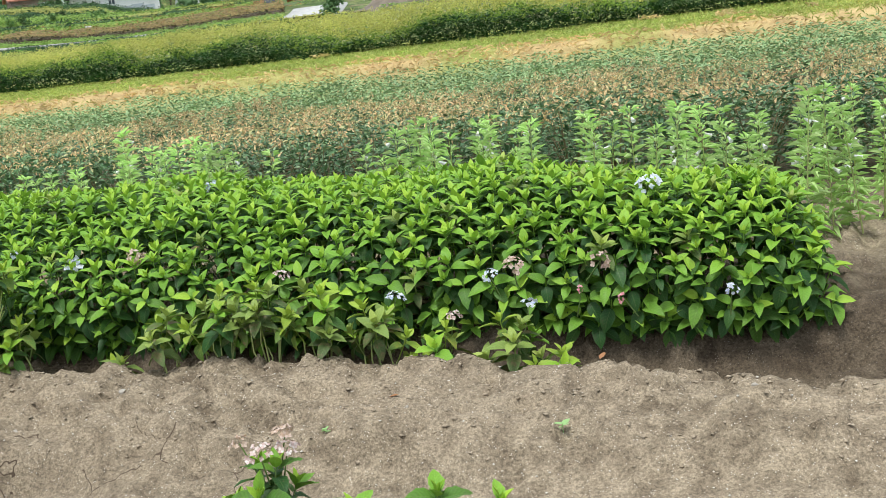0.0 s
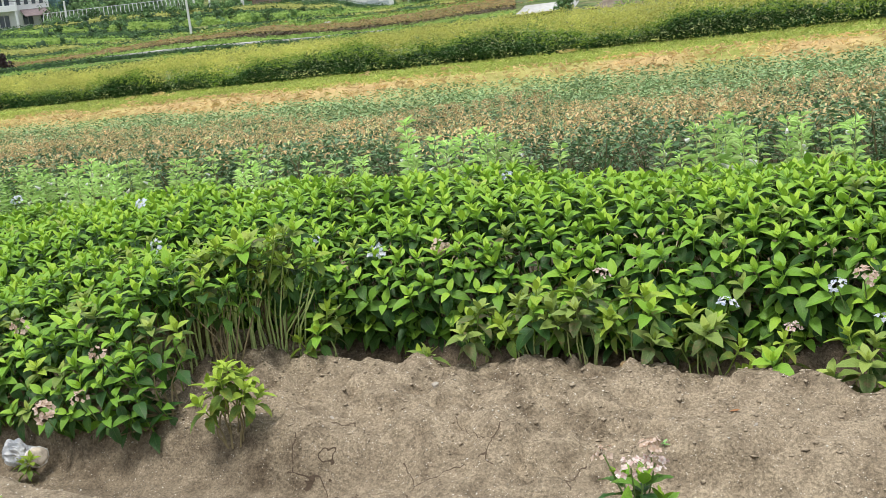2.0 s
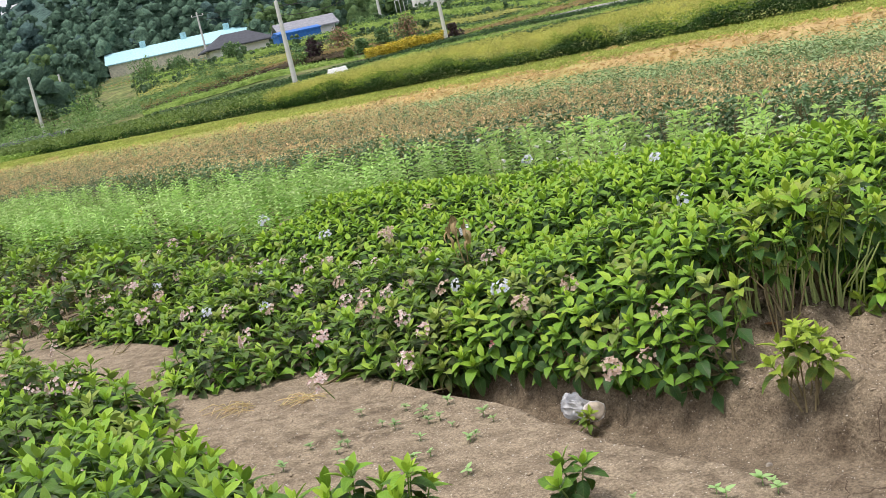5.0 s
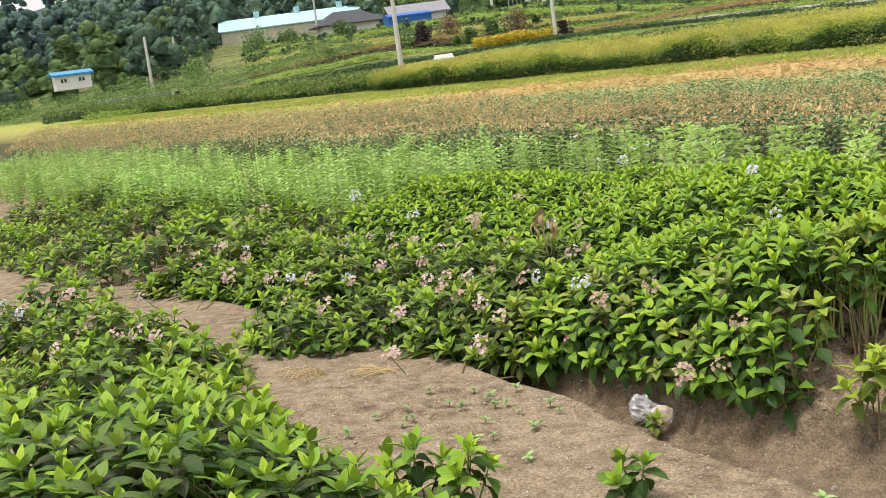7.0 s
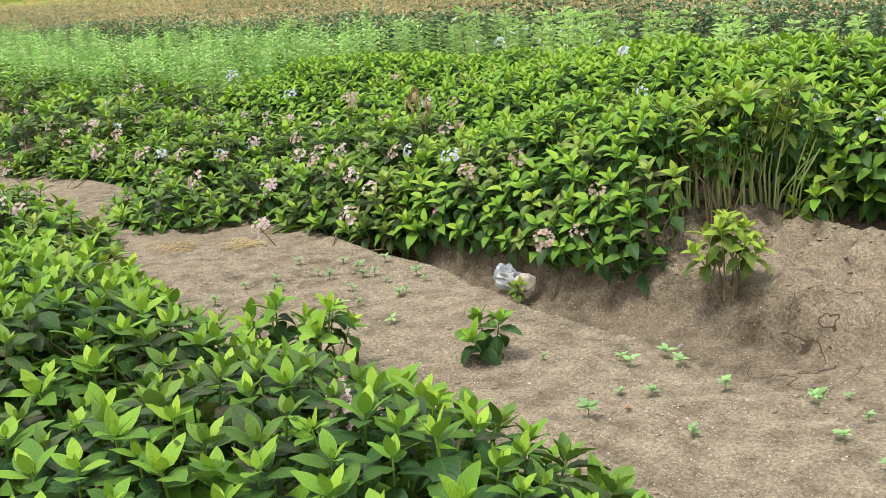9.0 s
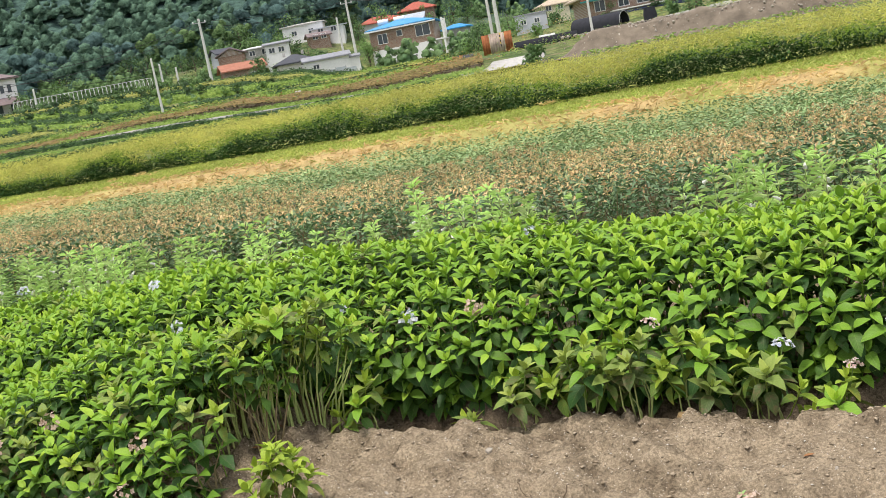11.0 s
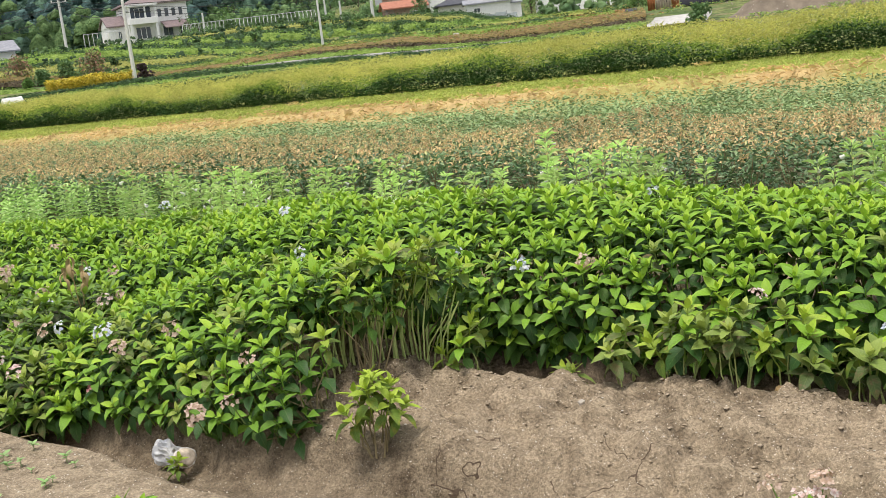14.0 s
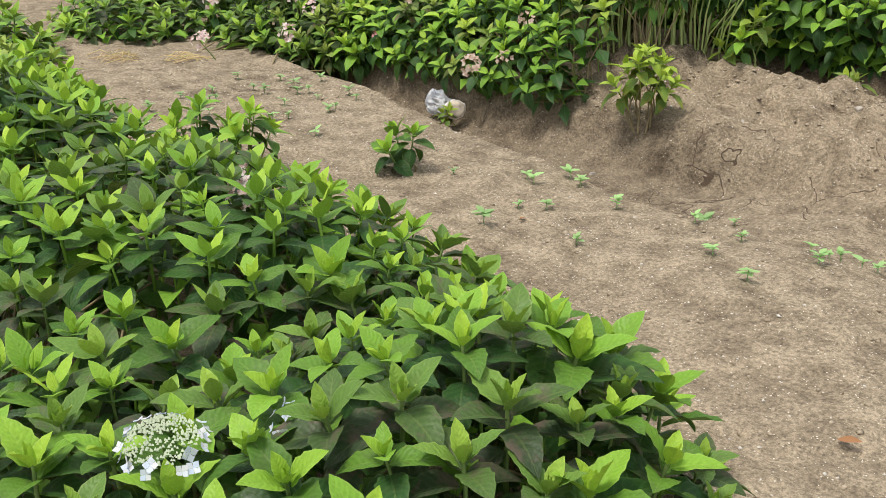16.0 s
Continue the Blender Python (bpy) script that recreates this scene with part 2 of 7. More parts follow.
def beds(u, v):
    """Relief of the beds and furrows near the path."""
    wob = 0.05 * vnoise(u, v * 0, 0.9, 3)
    deep = 1 - 0.82 * ease(u, -2.7, -1.5)
    f1 = -0.18 * deep * ease(v + wob, furrow_lip(u), furrow_lip(u) + 0.2) * (1 - ease(v + wob, 3.70, 3.88)) * (1 - 0.85 * ease(-u, 4.6, 5.4))
    edge = 4.60 - 0.40 * ease(u, -1.3, 0.9)
    lip = 0.02 * ease(v, edge - 0.4, edge - 0.1) * (1 - ease(v, edge - 0.02, edge + 0.12)) * ease(u, -3.3, -2.9)
    f2 = -0.19 * ease(v + wob, edge - 0.02, edge + 0.14) * (1 - ease(v + wob, 4.92, 5.12)) * ease(u, -3.4, -2.8)
    bed_b = 0.03 * ease(v, 3.7, 3.95) * (1 - ease(v, edge - 0.05, edge + 0.2)) * ease(u, -6, -4.5)
    bed_a = 0.03 * (1 - ease(v, 2.6, 3.4)) + 0.012 * vnoise(u, v, 0.7, 12)
    hollow = -0.07 * ease(v, 2.9, 3.4) * (1 - ease(v, 3.6, 4.0)) * ease(u, -2.2, -1.2)
    rough = 0.28 + 0.85 * ease(v, 3.5, 4.0)
    # soft lumps of several sizes, with creases between them
    part_broken = ease(vnoise(u, v, 0.9, 15), -0.45, 0.35)
    clods = 0.026 * vnoise(u, v, 0.30, 4) + 0.05 * (0.45 - np.abs(vnoise(u, v, 0.21, 14))) * part_broken + 0.040 * (0.45 - np.abs(vnoise(u, v, 0.115, 5))) * part_broken + 0.020 * np.abs(vnoise(u, v, 0.065, 6))
    # crusted plates with broken edges
    clods = clods + 0.044 * ease(vnoise(u, v, 0.30, 21) + 0.35 * vnoise(u, v, 0.09, 22), -0.05, 0.07) * part_broken + 0.030 * ease(vnoise(u, v, 0.14, 23) + 0.3 * vnoise(u, v, 0.05, 24), 0.0, 0.12) - 0.03
    # crumbs and pits
    clods = clods + 0.020 * (0.4 - np.abs(vnoise(u, v, 0.055, 25))) * (0.4 + part_broken) + 0.014 * np.clip(vnoise(u, v, 0.075, 26), -0.2, 0.6)
    lumps = 0.055 * np.clip(vnoise(u, v, 0.10, 9) - 0.12, 0, 1) * ease(v, 4.0, 4.4) * (1 - ease(v, edge, edge + 0.2))
    fade = (1 - ease(v, 7.5, 9.0)) * (1 - ease(np.abs(u + 2), 9, 13))
    return (f1 + f2 + lip + bed_b + bed_a + hollow + clods * rough + lumps) * fade


def ground_z(x, y):
    u, v = to_uv(np.asarray(x, float), np.asarray(y, float))
    return land(x, y) + beds(u, v)


def gz(x, y):
    return float(ground_z(np.array([x]), np.array([y]))[0])


# ---- mesh helpers ----
def raw_mesh(name, V, F, mats=(), attrs=None, smooth=False, index=None):
    """A mesh from arrays: V (n, 3), F (m, 3 or 4); attrs: name -> per-vertex floats or vectors; index: material per face."""
    V, F = np.asarray(V, np.float32), np.asarray(F, np.int32)
    me = bpy.data.meshes.new(name)
    k = F.shape[1]
    me.vertices.add(len(V)), me.loops.add(F.size), me.polygons.add(len(F))
    me.vertices.foreach_set("co", V.ravel())
    me.loops.foreach_set("vertex_index", F.ravel())
    me.polygons.foreach_set("loop_start", np.arange(0, F.size, k, dtype=np.int32))
    if smooth:
        me.polygons.foreach_set("use_smooth", np.ones(len(F), bool))
    for m in mats if isinstance(mats, (list, tuple)) else (mats,):
        me.materials.append(m)
    if index is not None:
        me.polygons.foreach_set("material_index", np.asarray(index, np.int32))
    for key, a in (attrs or {}).items():
        a = np.asarray(a, np.float32)
        at = me.attributes.new(key, "FLOAT" if a.ndim == 1 else "FLOAT_VECTOR", "POINT")
        at.data.foreach_set("value" if a.ndim == 1 else "vector", a.ravel())
    me.update(calc_edges=True)
    me.validate()
    return me


def part(name, me, parent=None, m=None, label=""):
    """Links a mesh (or bmesh) as one object, under a thing or a part."""
    if isinstance(me, bmesh.types.BMesh):
        d = bpy.data.meshes.new(name)
        me.to_mesh(d)
        me.free()
        me = d
    ob = new(name, me)
    if parent is not None:
        ob.parent = parent
    if m is not None:
        ob.matrix_basis = m
    if label:
        ob["label"] = label
    return ob


def thing(name, x, y, z, rz=0.0, label="", category="", group="", kind=""):
    e = new(name)
    e.empty_display_size = 0.1
    e.matrix_basis = pose(x, y, z, 0, 0, rz)
    return tagged(e, label, category, group, kind)


def solid(bm, mat, name="part", bevel=0.0, smooth=False):
    if bevel:
        bmesh.ops.bevel(bm, geom=bm.edges[:], offset=bevel, segments=1, affect="EDGES", clamp_overlap=True)
    bmesh.ops.recalc_face_normals(bm, faces=bm.faces[:])
    me = bpy.data.meshes.new(name)
    bm.to_mesh(me)
    bm.free()
    me.materials.append(mat)
    if smooth:
        me.polygons.foreach_set("use_smooth", np.ones(len(me.polygons), bool))
    return me


def box_mesh(x0, y0, z0, x1, y1, z1, mat, bevel=0.0):
    bm = bmesh.new()
    bmesh.ops.create_cube(bm, size=1, matrix=Matrix.Translation(((x0 + x1) / 2, (y0 + y1) / 2, (z0 + z1) / 2)) @ Matrix.Diagonal((x1 - x0, y1 - y0, z1 - z0, 1)))
    return solid(bm, mat, bevel=bevel)


def tube_arrays(points, radii, sides=5):
    """A tapered tube along points."""
    P = np.asarray(points, float)
    n = len(P)
    r = np.broadcast_to(np.asarray(radii, float), (n,))
    T = np.gradient(P, axis=0)
    T /= np.linalg.norm(T, axis=1)[:, None] + 1e-9
    ref = np.array([0.0, 0, 1]) if abs(T[0, 2]) < 0.9 else np.array([1.0, 0, 0])
    A = np.cross(T, ref)
    A /= np.linalg.norm(A, axis=1)[:, None] + 1e-9
    B = np.cross(T, A)
    ang = np.arange(sides) * 2 * math.pi / sides
    V = (P[:, None] + r[:, None, None] * (np.cos(ang)[None, :, None] * A[:, None] + np.sin(ang)[None, :, None] * B[:, None])).reshape(-1, 3)
    i, j = np.meshgrid(np.arange(n - 1), np.arange(sides), indexing="ij")
    k = (j + 1) % sides
    F = np.stack([i * sides + j, i * sides + k, (i + 1) * sides + k, (i + 1) * sides + j], -1).reshape(-1, 4)
    return V, F


def merge(parts):
    """Joins (V, F) pairs into one."""
    Vs, Fs, o = [], [], 0
    for V, F in parts:
        Vs.append(V), Fs.append(F + o)
        o += len(V)
    return np.concatenate(Vs), np.concatenate(Fs)


def turn_axes(d):
    """A rotation whose z points along d."""
    return np.array(Vector(d).to_track_quat("Z", "Y").to_matrix())


def leaf_cloud(C, D, size, width=0.45, rng=None, droop=0.25):
    """Many small folded leaves: centres C (n, 3), ways D (n, 3) in which they point, lengths size (n,)."""
    n = len(C)
    D = D / (np.linalg.norm(D, axis=1)[:, None] + 1e-9)
    up = np.tile(np.array([0.0, 0, 1]), (n, 1)) + rng.normal(0, 0.35, (n, 3))
    S = np.cross(D, up)
    S /= np.linalg.norm(S, axis=1)[:, None] + 1e-9
    N = np.cross(S, D)
    L = np.asarray(size)[:, None]
    a, b = C - D * L * 0.5, C + D * L * 0.5 - N * L * droop
    l, r = C - S * L * width * 0.5 + N * L * 0.06, C + S * L * width * 0.5 + N * L * 0.06
    V = np.stack([a, r, b, l], 1).reshape(-1, 3)
    i = np.arange(n)[:, None] * 4
    F = np.concatenate([i + np.array([0, 1, 2]), i + np.array([0, 2, 3])], 1).reshape(-1, 3)
    return V, F


# ---- ground ----
def axis_lines(a, b, step, lo, hi, grow):
    """Lines that are close between a and b and spread out towards lo and hi."""
    mid = list(np.arange(a, b, step))
    out, x, s = [], b, step
    while x < hi:
        out.append(x)
        s = min(s * grow, 18.0)
        x += s
    out.append(hi)
    left, x, s = [], a, step
    while x > lo:
        s = min(s * grow, 18.0)
        x -= s
        left.append(max(x, lo))
    return np.array(sorted(set(left)) + mid + out)


def ground_material():
    m = Mat("field_soil", 0.92, 0.15)
    p = m.world_pos()
    fine, mid, big = m.noise(p, 90.0, 5.0, 0.6), m.noise(p, 11.0, 6.0, 0.62), m.noise(p, 1.6, 4.0)
    soil = m.mix(m.ramp(mid, (0.34, 0.0), (0.62, 1.0)), (0.135, 0.104, 0.069), (0.34, 0.278, 0.192))
    soil = m.mix(m.math("MULTIPLY", m.ramp(big, (0.35, 0.0), (0.7, 1.0)), 0.6), soil, (0.325, 0.262, 0.182))
    soil = m.mix(1.0, soil, m.ramp(fine, (0.36, 0.66), (0.50, 1.0), (0.64, 1.30)), "MULTIPLY")
    soil = m.mix(1.0, soil, m.ramp(m.noise(p, 260.0, 3.0, 0.6), (0.36, 0.75), (0.64, 1.22)), "MULTIPLY")
    grit = m.math("MULTIPLY", m.math("LESS_THAN", m.voronoi(p, 95.0), 0.2), m.math("GREATER_THAN", m.noise(p, 40.0, 2.0), 0.56))
    soil = m.mix(grit, soil, (0.62, 0.56, 0.47))
    hole = m.math("MULTIPLY", m.math("LESS_THAN", m.voronoi(p, 38.0), 0.14), m.math("GREATER_THAN", m.noise(p, 11.0, 2.0), 0.57))
    soil = m.mix(m.math("MULTIPLY", hole, 0.6), soil, (0.10, 0.075, 0.05))
    # wandering cracks in the dried hollow
    bent = m.n.new("ShaderNodeVectorMath")
    bent.operation = "ADD"
    wob = m.n.new("ShaderNodeTexNoise")
    wob.inputs["Scale"].default_value, wob.inputs["Detail"].default_value = 5.0, 3.0
    m.l.new(p, wob.inputs["Vector"])
    amp = m.n.new("ShaderNodeVectorMath")
    amp.operation = "SCALE"
    amp.inputs["Scale"].default_value = 0.20
    m.l.new(wob.outputs["Color"], amp.inputs[0])
    m.l.new(p, bent.inputs[0]), m.l.new(amp.outputs[0], bent.inputs[1])
    crack = m.math("LESS_THAN", m.voronoi(bent.outputs[0], 3.4, "DISTANCE_TO_EDGE"), 0.007)
    crack = m.math("MULTIPLY", crack, m.math("GREATER_THAN", m.noise(p, 3.1, 2.0), 0.47))
    crack = m.math("MULTIPLY", crack, m.math("GREATER_THAN", m.attr("mud"), 0.55))
    soil = m.mix(crack, soil, (0.11, 0.08, 0.055))
    tuft = m.ramp(m.noise(p, 3.0, 5.0), (0.35, 0.0), (0.65, 1.0))
    grass = m.mix(m.attr("straw"), m.mix(tuft, (0.24, 0.30, 0.06), (0.38, 0.40, 0.11)), m.mix(tuft, (0.40, 0.27, 0.12), (0.60, 0.44, 0.21)))
    wild = m.mix(m.ramp(m.noise(p, 0.16, 6.0, 0.7), (0.42, 0.0), (0.58, 1.0)), (0.07, 0.115, 0.035), (0.18, 0.20, 0.07))
    wild = m.mix(m.ramp(m.noise(p, 0.5, 5.0), (0.55, 0.0), (0.7, 0.8)), wild, (0.20, 0.15, 0.10))
    wild = m.mix(1.0, wild, m.ramp(m.noise(p, 1.4, 6.0, 0.7), (0.36, 0.5), (0.64, 1.5)), "MULTIPLY")
    # furrow soil darkened: part damp, part the overhanging row's shade put into colour
    soil = m.mix(m.math("MULTIPLY", m.attr("damp_shade"), m.ramp(m.noise(p, 5.0, 4.0), (0.3, 0.6), (0.7, 1.0))), soil, m.mix(1.0, soil, (0.30, 0.28, 0.27), "MULTIPLY"))
    soil = m.mix(m.attr("clay"), soil, m.mix(1.0, soil, (0.97, 0.96, 0.95), "MULTIPLY"))
    # ground beneath the shrub field: leaf debris tones, darkened for the foliage's shade
    litter_shade = m.mix(m.ramp(m.noise(p, 9.0, 4.0), (0.35, 0.0), (0.65, 1.0)), (0.05, 0.055, 0.025), (0.12, 0.10, 0.055))
    soil = m.mix(m.attr("litter_shade"), soil, litter_shade)
    c = m.mix(m.attr("grass"), soil, grass)
    c = m.mix(m.attr("wild"), c, wild)
    # ground between far crowns mottled like them, haze blue included
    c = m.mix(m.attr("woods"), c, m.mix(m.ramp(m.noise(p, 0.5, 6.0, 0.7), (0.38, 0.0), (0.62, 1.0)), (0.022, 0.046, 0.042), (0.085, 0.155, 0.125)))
    m.colour(c)
    h = m.math("ADD", m.math("MULTIPLY", fine, 0.22), m.math("ADD", mid, m.math("MULTIPLY", m.math("ADD", crack, m.math("MULTIPLY", hole, 0.4)), -1.2)))
    m.bump(h, 0.9, 0.035)
    return m.m


def build_ground():
    us = axis_lines(-5.6, 1.9, 0.022, -700, 500, 1.13)
    vs = axis_lines(1.9, 5.1, 0.021, -120, 750, 1.12)
    U, W = np.meshgrid(us, vs, indexing="ij")
    X, Y = to_xy(U, W)
    Z = land(X, Y) + beds(U, W)
    i, j = np.meshgrid(np.arange(len(us) - 1), np.arange(len(vs) - 1), indexing="ij")
    n = len(vs)
    F = np.stack([i * n + j, (i + 1) * n + j, (i + 1) * n + j + 1, i * n + j + 1], -1).reshape(-1, 4)
    V = np.stack([X, Y, Z], -1).reshape(-1, 3)
    grass = (ease(W, 16.2, 17.0)).ravel()
    wild = (ease(W, 24.0, 27.0)).ravel()
    mud = (ease(W, 2.9, 3.4) * (1 - ease(W, 3.8, 4.15)) * ease(U, -3.0, -2.2) * (1 - ease(U, -1.5, -0.8))).ravel()
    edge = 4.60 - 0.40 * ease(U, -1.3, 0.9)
    # damp furrow behind the bed, deepened with shade below the tall row
    damp_shade = (ease(W, edge + 0.02, edge + 0.16) * (1 - ease(W, 5.6, 6.2)) * ease(U, -3.4, -2.8)).ravel()
    damp_shade = np.maximum(damp_shade, (0.5 * ease(W, furrow_lip(U) + 0.08, furrow_lip(U) + 0.22) * (1 - ease(W, 3.74, 3.9)) * (1 - 0.7 * ease(U, -2.7, -2.0)) * (1 - ease(U, -1.6, -0.8)) * (1 - ease(-U, 4.8, 5.4))).ravel())
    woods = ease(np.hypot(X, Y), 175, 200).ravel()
    me = raw_mesh("ground", V, F, ground_material(), {"grass": grass, "wild": wild, "mud": mud, "damp_shade": damp_shade, "woods": woods, "straw": (ease(W, 16.7, 17.0) * (1 - ease(W + 0.3 * vnoise(U, W, 1.3, 55), 17.8, 18.15)) * (1 - 0.8 * ease(-U, 18, 34))).ravel(), "litter_shade": (ease(W, 7.3, 8.0) * (1 - ease(W, 16.4, 16.9))).ravel(), "clay": ease(W + 0.25 * vnoise(U, W, 0.6, 18), 3.3, 4.0).ravel()}, smooth=True)
    return tagged(part("ground", me), "bare sandy tan field soil in beds and furrows", "ground", kind="structure")


build_ground()

# ---- hydrangeas ----
def leaf_arrays(L, W, droop, fold, rows=7, saw=0.0, rng=None, cols=3):
    """One ovate leaf along +x, arching over, folded along its midrib, with margins that turn down; V, F and its own (across, along)."""
    s = np.linspace(0, 1, rows) if rows != 5 else np.array([0, 0.15, 0.40, 0.74, 1.0])
    w = W * 0.5 * np.sin(math.pi * np.clip(s, 0.008, 0.994) ** 0.78) ** 0.72 * (1.03 - 0.12 * s ** 3)
    if saw:
        w = w * (1 + saw * np.where(np.arange(rows) % 2, 1, -1) * (s > 0.1))
    pitch = 0.10 - 1.15 * droop * s
    step = np.diff(s, prepend=0.0) * L
    x, z = np.cumsum(step * np.cos(pitch)), np.cumsum(step * np.sin(pitch))
    wave = rng.normal(0, 0.012 * L, rows) if rng is not None else np.zeros(rows)
    a = np.linspace(1, -1, cols)
    X = x[:, None] - 0.05 * L * (s * (1 - s))[:, None] * np.abs(a)
    Y = w[:, None] * a * (1 - 0.12 * fold)
    Z = z[:, None] + w[:, None] * (fold * np.abs(a) - (0.28 * a ** 2 if cols > 3 else 0.0)) + wave[:, None] * a
    V = np.stack([X, Y, Z], -1).reshape(-1, 3)
    i, j = np.meshgrid(np.arange(rows - 1), np.arange(cols - 1), indexing="ij")
    i = (i * cols + j).ravel()
    F = np.stack([i, i + 1, i + cols + 1, i + cols], 1)
    luv = np.stack([np.tile(a, rows), np.repeat(s, cols), np.zeros(rows * cols)], 1)
    return V, F, luv


# pairs of leaves from the tip of a shoot downwards: length, width share, lift in degrees, drop below the tip, age, droop
PAIRS = [(0.034, 0.48, 76, 0.000, 0.00, -0.05), (0.062, 0.53, 58, 0.004, 0.08, 0.20), (0.088, 0.56, 41, 0.014, 0.22, 0.42),
         (0.106, 0.56, 23, 0.034, 0.52, 0.58), (0.112, 0.56, 5, 0.062, 0.88, 0.72), (0.108, 0.55, -12, 0.096, 1.0, 0.80)]
# the same for the low plants beside the path: cupped pale tips over wide dark leaves
NEAR_PAIRS = [(0.032, 0.52, 76, 0.000, 0.05, -0.20), (0.056, 0.54, 58, 0.002, 0.13, 0.10), (0.080, 0.56, 43, 0.008, 0.36, 0.32),
              (0.100, 0.57, 27, 0.022, 0.70, 0.55), (0.114, 0.58, 10, 0.044, 0.93, 0.78), (0.116, 0.57, -8, 0.076, 1.0, 0.95)]


def place_leaf(V, az, lift, at):
    a, e = radians(az), radians(lift)
    Ry = np.array([[math.cos(e), 0, -math.sin(e)], [0, 1, 0], [math.sin(e), 0, math.cos(e)]])
    Rz = np.array([[math.cos(a), -math.sin(a), 0], [math.sin(a), math.cos(a), 0], [0, 0, 1]])
    return V @ (Rz @ Ry).T + np.asarray(at)


def shoot_mesh(seed, mat, size=1.0, first=0, last=6, spread=1.0, plain=False, rows=5, pairs=PAIRS, cols=3):
    rng = np.random.default_rng(seed)
    Vs, Fs, ages, luvs, o = [], [], [], [], 0
    turn = rng.uniform(0, 360)
    for k, (L, ws, lift, drop, age, droop) in enumerate(pairs[first:last]):
        for side in (0, 180):
            l = L * size * rng.uniform(0.82, 1.15)
            V, F, luv = leaf_arrays(l, l * ws * rng.uniform(0.9, 1.1), droop * rng.uniform(0.7, 1.4), rng.uniform(0.24, 0.48) + (0.2 if k < 1 else 0), rows, 0, rng, cols)
            az, lf = turn + k * 90 + side + rng.normal(0, 12), lift * spread + rng.normal(0, 8)
            V = place_leaf(V, az, lf, (0.007 * math.cos(radians(az)), 0.007 * math.sin(radians(az)), -drop * size + rng.normal(0, 0.003)))
            Vs.append(V), Fs.append(F + o), luvs.append(luv), ages.append(np.full(len(V), age))
            o += len(V)
    stem_v, stem_f = tube_arrays([(0, 0, 0), (0, 0, -0.07 * size), (0, 0, -0.17 * size)], [0.003, 0.004, 0.004], 4)
    Vs.append(stem_v), Fs.append(stem_f + o), luvs.append(np.zeros_like(stem_v)), ages.append(np.full(len(stem_v), 0.45))
    arrays = np.concatenate(Vs), np.concatenate(Fs), np.concatenate(ages), np.concatenate(luvs)
    return arrays if plain else raw_mesh("shoot", arrays[0], arrays[1], mat, {"age": arrays[2], "luv": arrays[3]}, smooth=True)


SHOOTS = {"green": [shoot_mesh(100 + k, M_LEAF) for k in range(14)],
          "bronze": [shoot_mesh(200 + k, M_LEAF_RED, 0.95, 0, 6, 0.9) for k in range(7)],
          "dark": [shoot_mesh(230 + k, M_LEAF_DARK, 0.98, 0, 6, 0.9, False, 4) for k in range(8)],
          "cup": [shoot_mesh(320 + k, M_LEAF, 1.0, 0, 6, 1.0, False, 7, NEAR_PAIRS, 5) for k in range(9)],
          "cup_dark": [shoot_mesh(340 + k, M_LEAF_DARK, 1.0, 0, 6, 1.0, False, 7, NEAR_PAIRS, 5) for k in range(7)],
          "yellow": [shoot_mesh(250 + k, M_LEAF_YELLOW, 0.95) for k in range(5)],
          # tipless flank shoots, whose older dark leaves also stand in for shade
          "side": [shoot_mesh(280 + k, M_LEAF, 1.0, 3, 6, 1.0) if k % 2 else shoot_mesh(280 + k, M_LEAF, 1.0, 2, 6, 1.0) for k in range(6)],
          "under": [shoot_mesh(300 + k, M_LEAF, 1.12, 3, 6, 1.0, True, 3) for k in range(6)]}


def single_leaf_meshes(mat):
    out = []
    for k, (L, ws, lift, drop, age, droop) in enumerate(NEAR_PAIRS):
        row = []
        for j in range(4):
            rng = np.random.default_rng(400 + 10 * k + j)
            l = L * rng.uniform(0.88, 1.14)
            V, F, luv = leaf_arrays(l, l * ws * rng.uniform(0.92, 1.1), droop * rng.uniform(0.7, 1.4), rng.uniform(0.42, 0.70) + (0.25 if k < 2 else 0), 10, 0.05, rng, 5)
            row.append(raw_mesh("leaf", V, F, mat, {"age": np.full(len(V), age), "luv": luv}, smooth=True))
        out.append(row)
    return out


LEAVES = single_leaf_meshes(M_LEAF)
LEAVES_RED = single_leaf_meshes(M_LEAF_RED)
LEAVES_DARK = single_leaf_meshes(M_LEAF_DARK)


def shoot_stem_mesh():
    V, F = tube_arrays([(0, 0, 0.0), (0.002, 0, -0.05), (0, 0.002, -0.12), (0, 0, -0.22)], [0.0028, 0.0036, 0.0042, 0.005], 6)
    return raw_mesh("shoot", V, F, M_SHOOT, smooth=True)


SHOOT_STEM = shoot_stem_mesh()


def detailed_shoot(parent, m, rng, table):
    """A shoot close to the path, with each leaf an object of its own."""
    s = part("shoot", SHOOT_STEM, parent, m)
    turn = rng.uniform(0, 360)
    for k, (L, ws, lift, drop, age, droop) in enumerate(NEAR_PAIRS):
        for side in (0, 180):
            az, lf = turn + k * 90 + side + rng.normal(0, 11), lift + rng.normal(0, 8)
            a = radians(az)
            mm = Matrix.Translation((0.006 * math.cos(a), 0.006 * math.sin(a), -drop + rng.normal(0, 0.003))) @ Matrix.Rotation(a, 4, "Z") @ Matrix.Rotation(-radians(lf), 4, "Y")
            part("leaf", table[k][int(rng.integers(4))], s, mm)


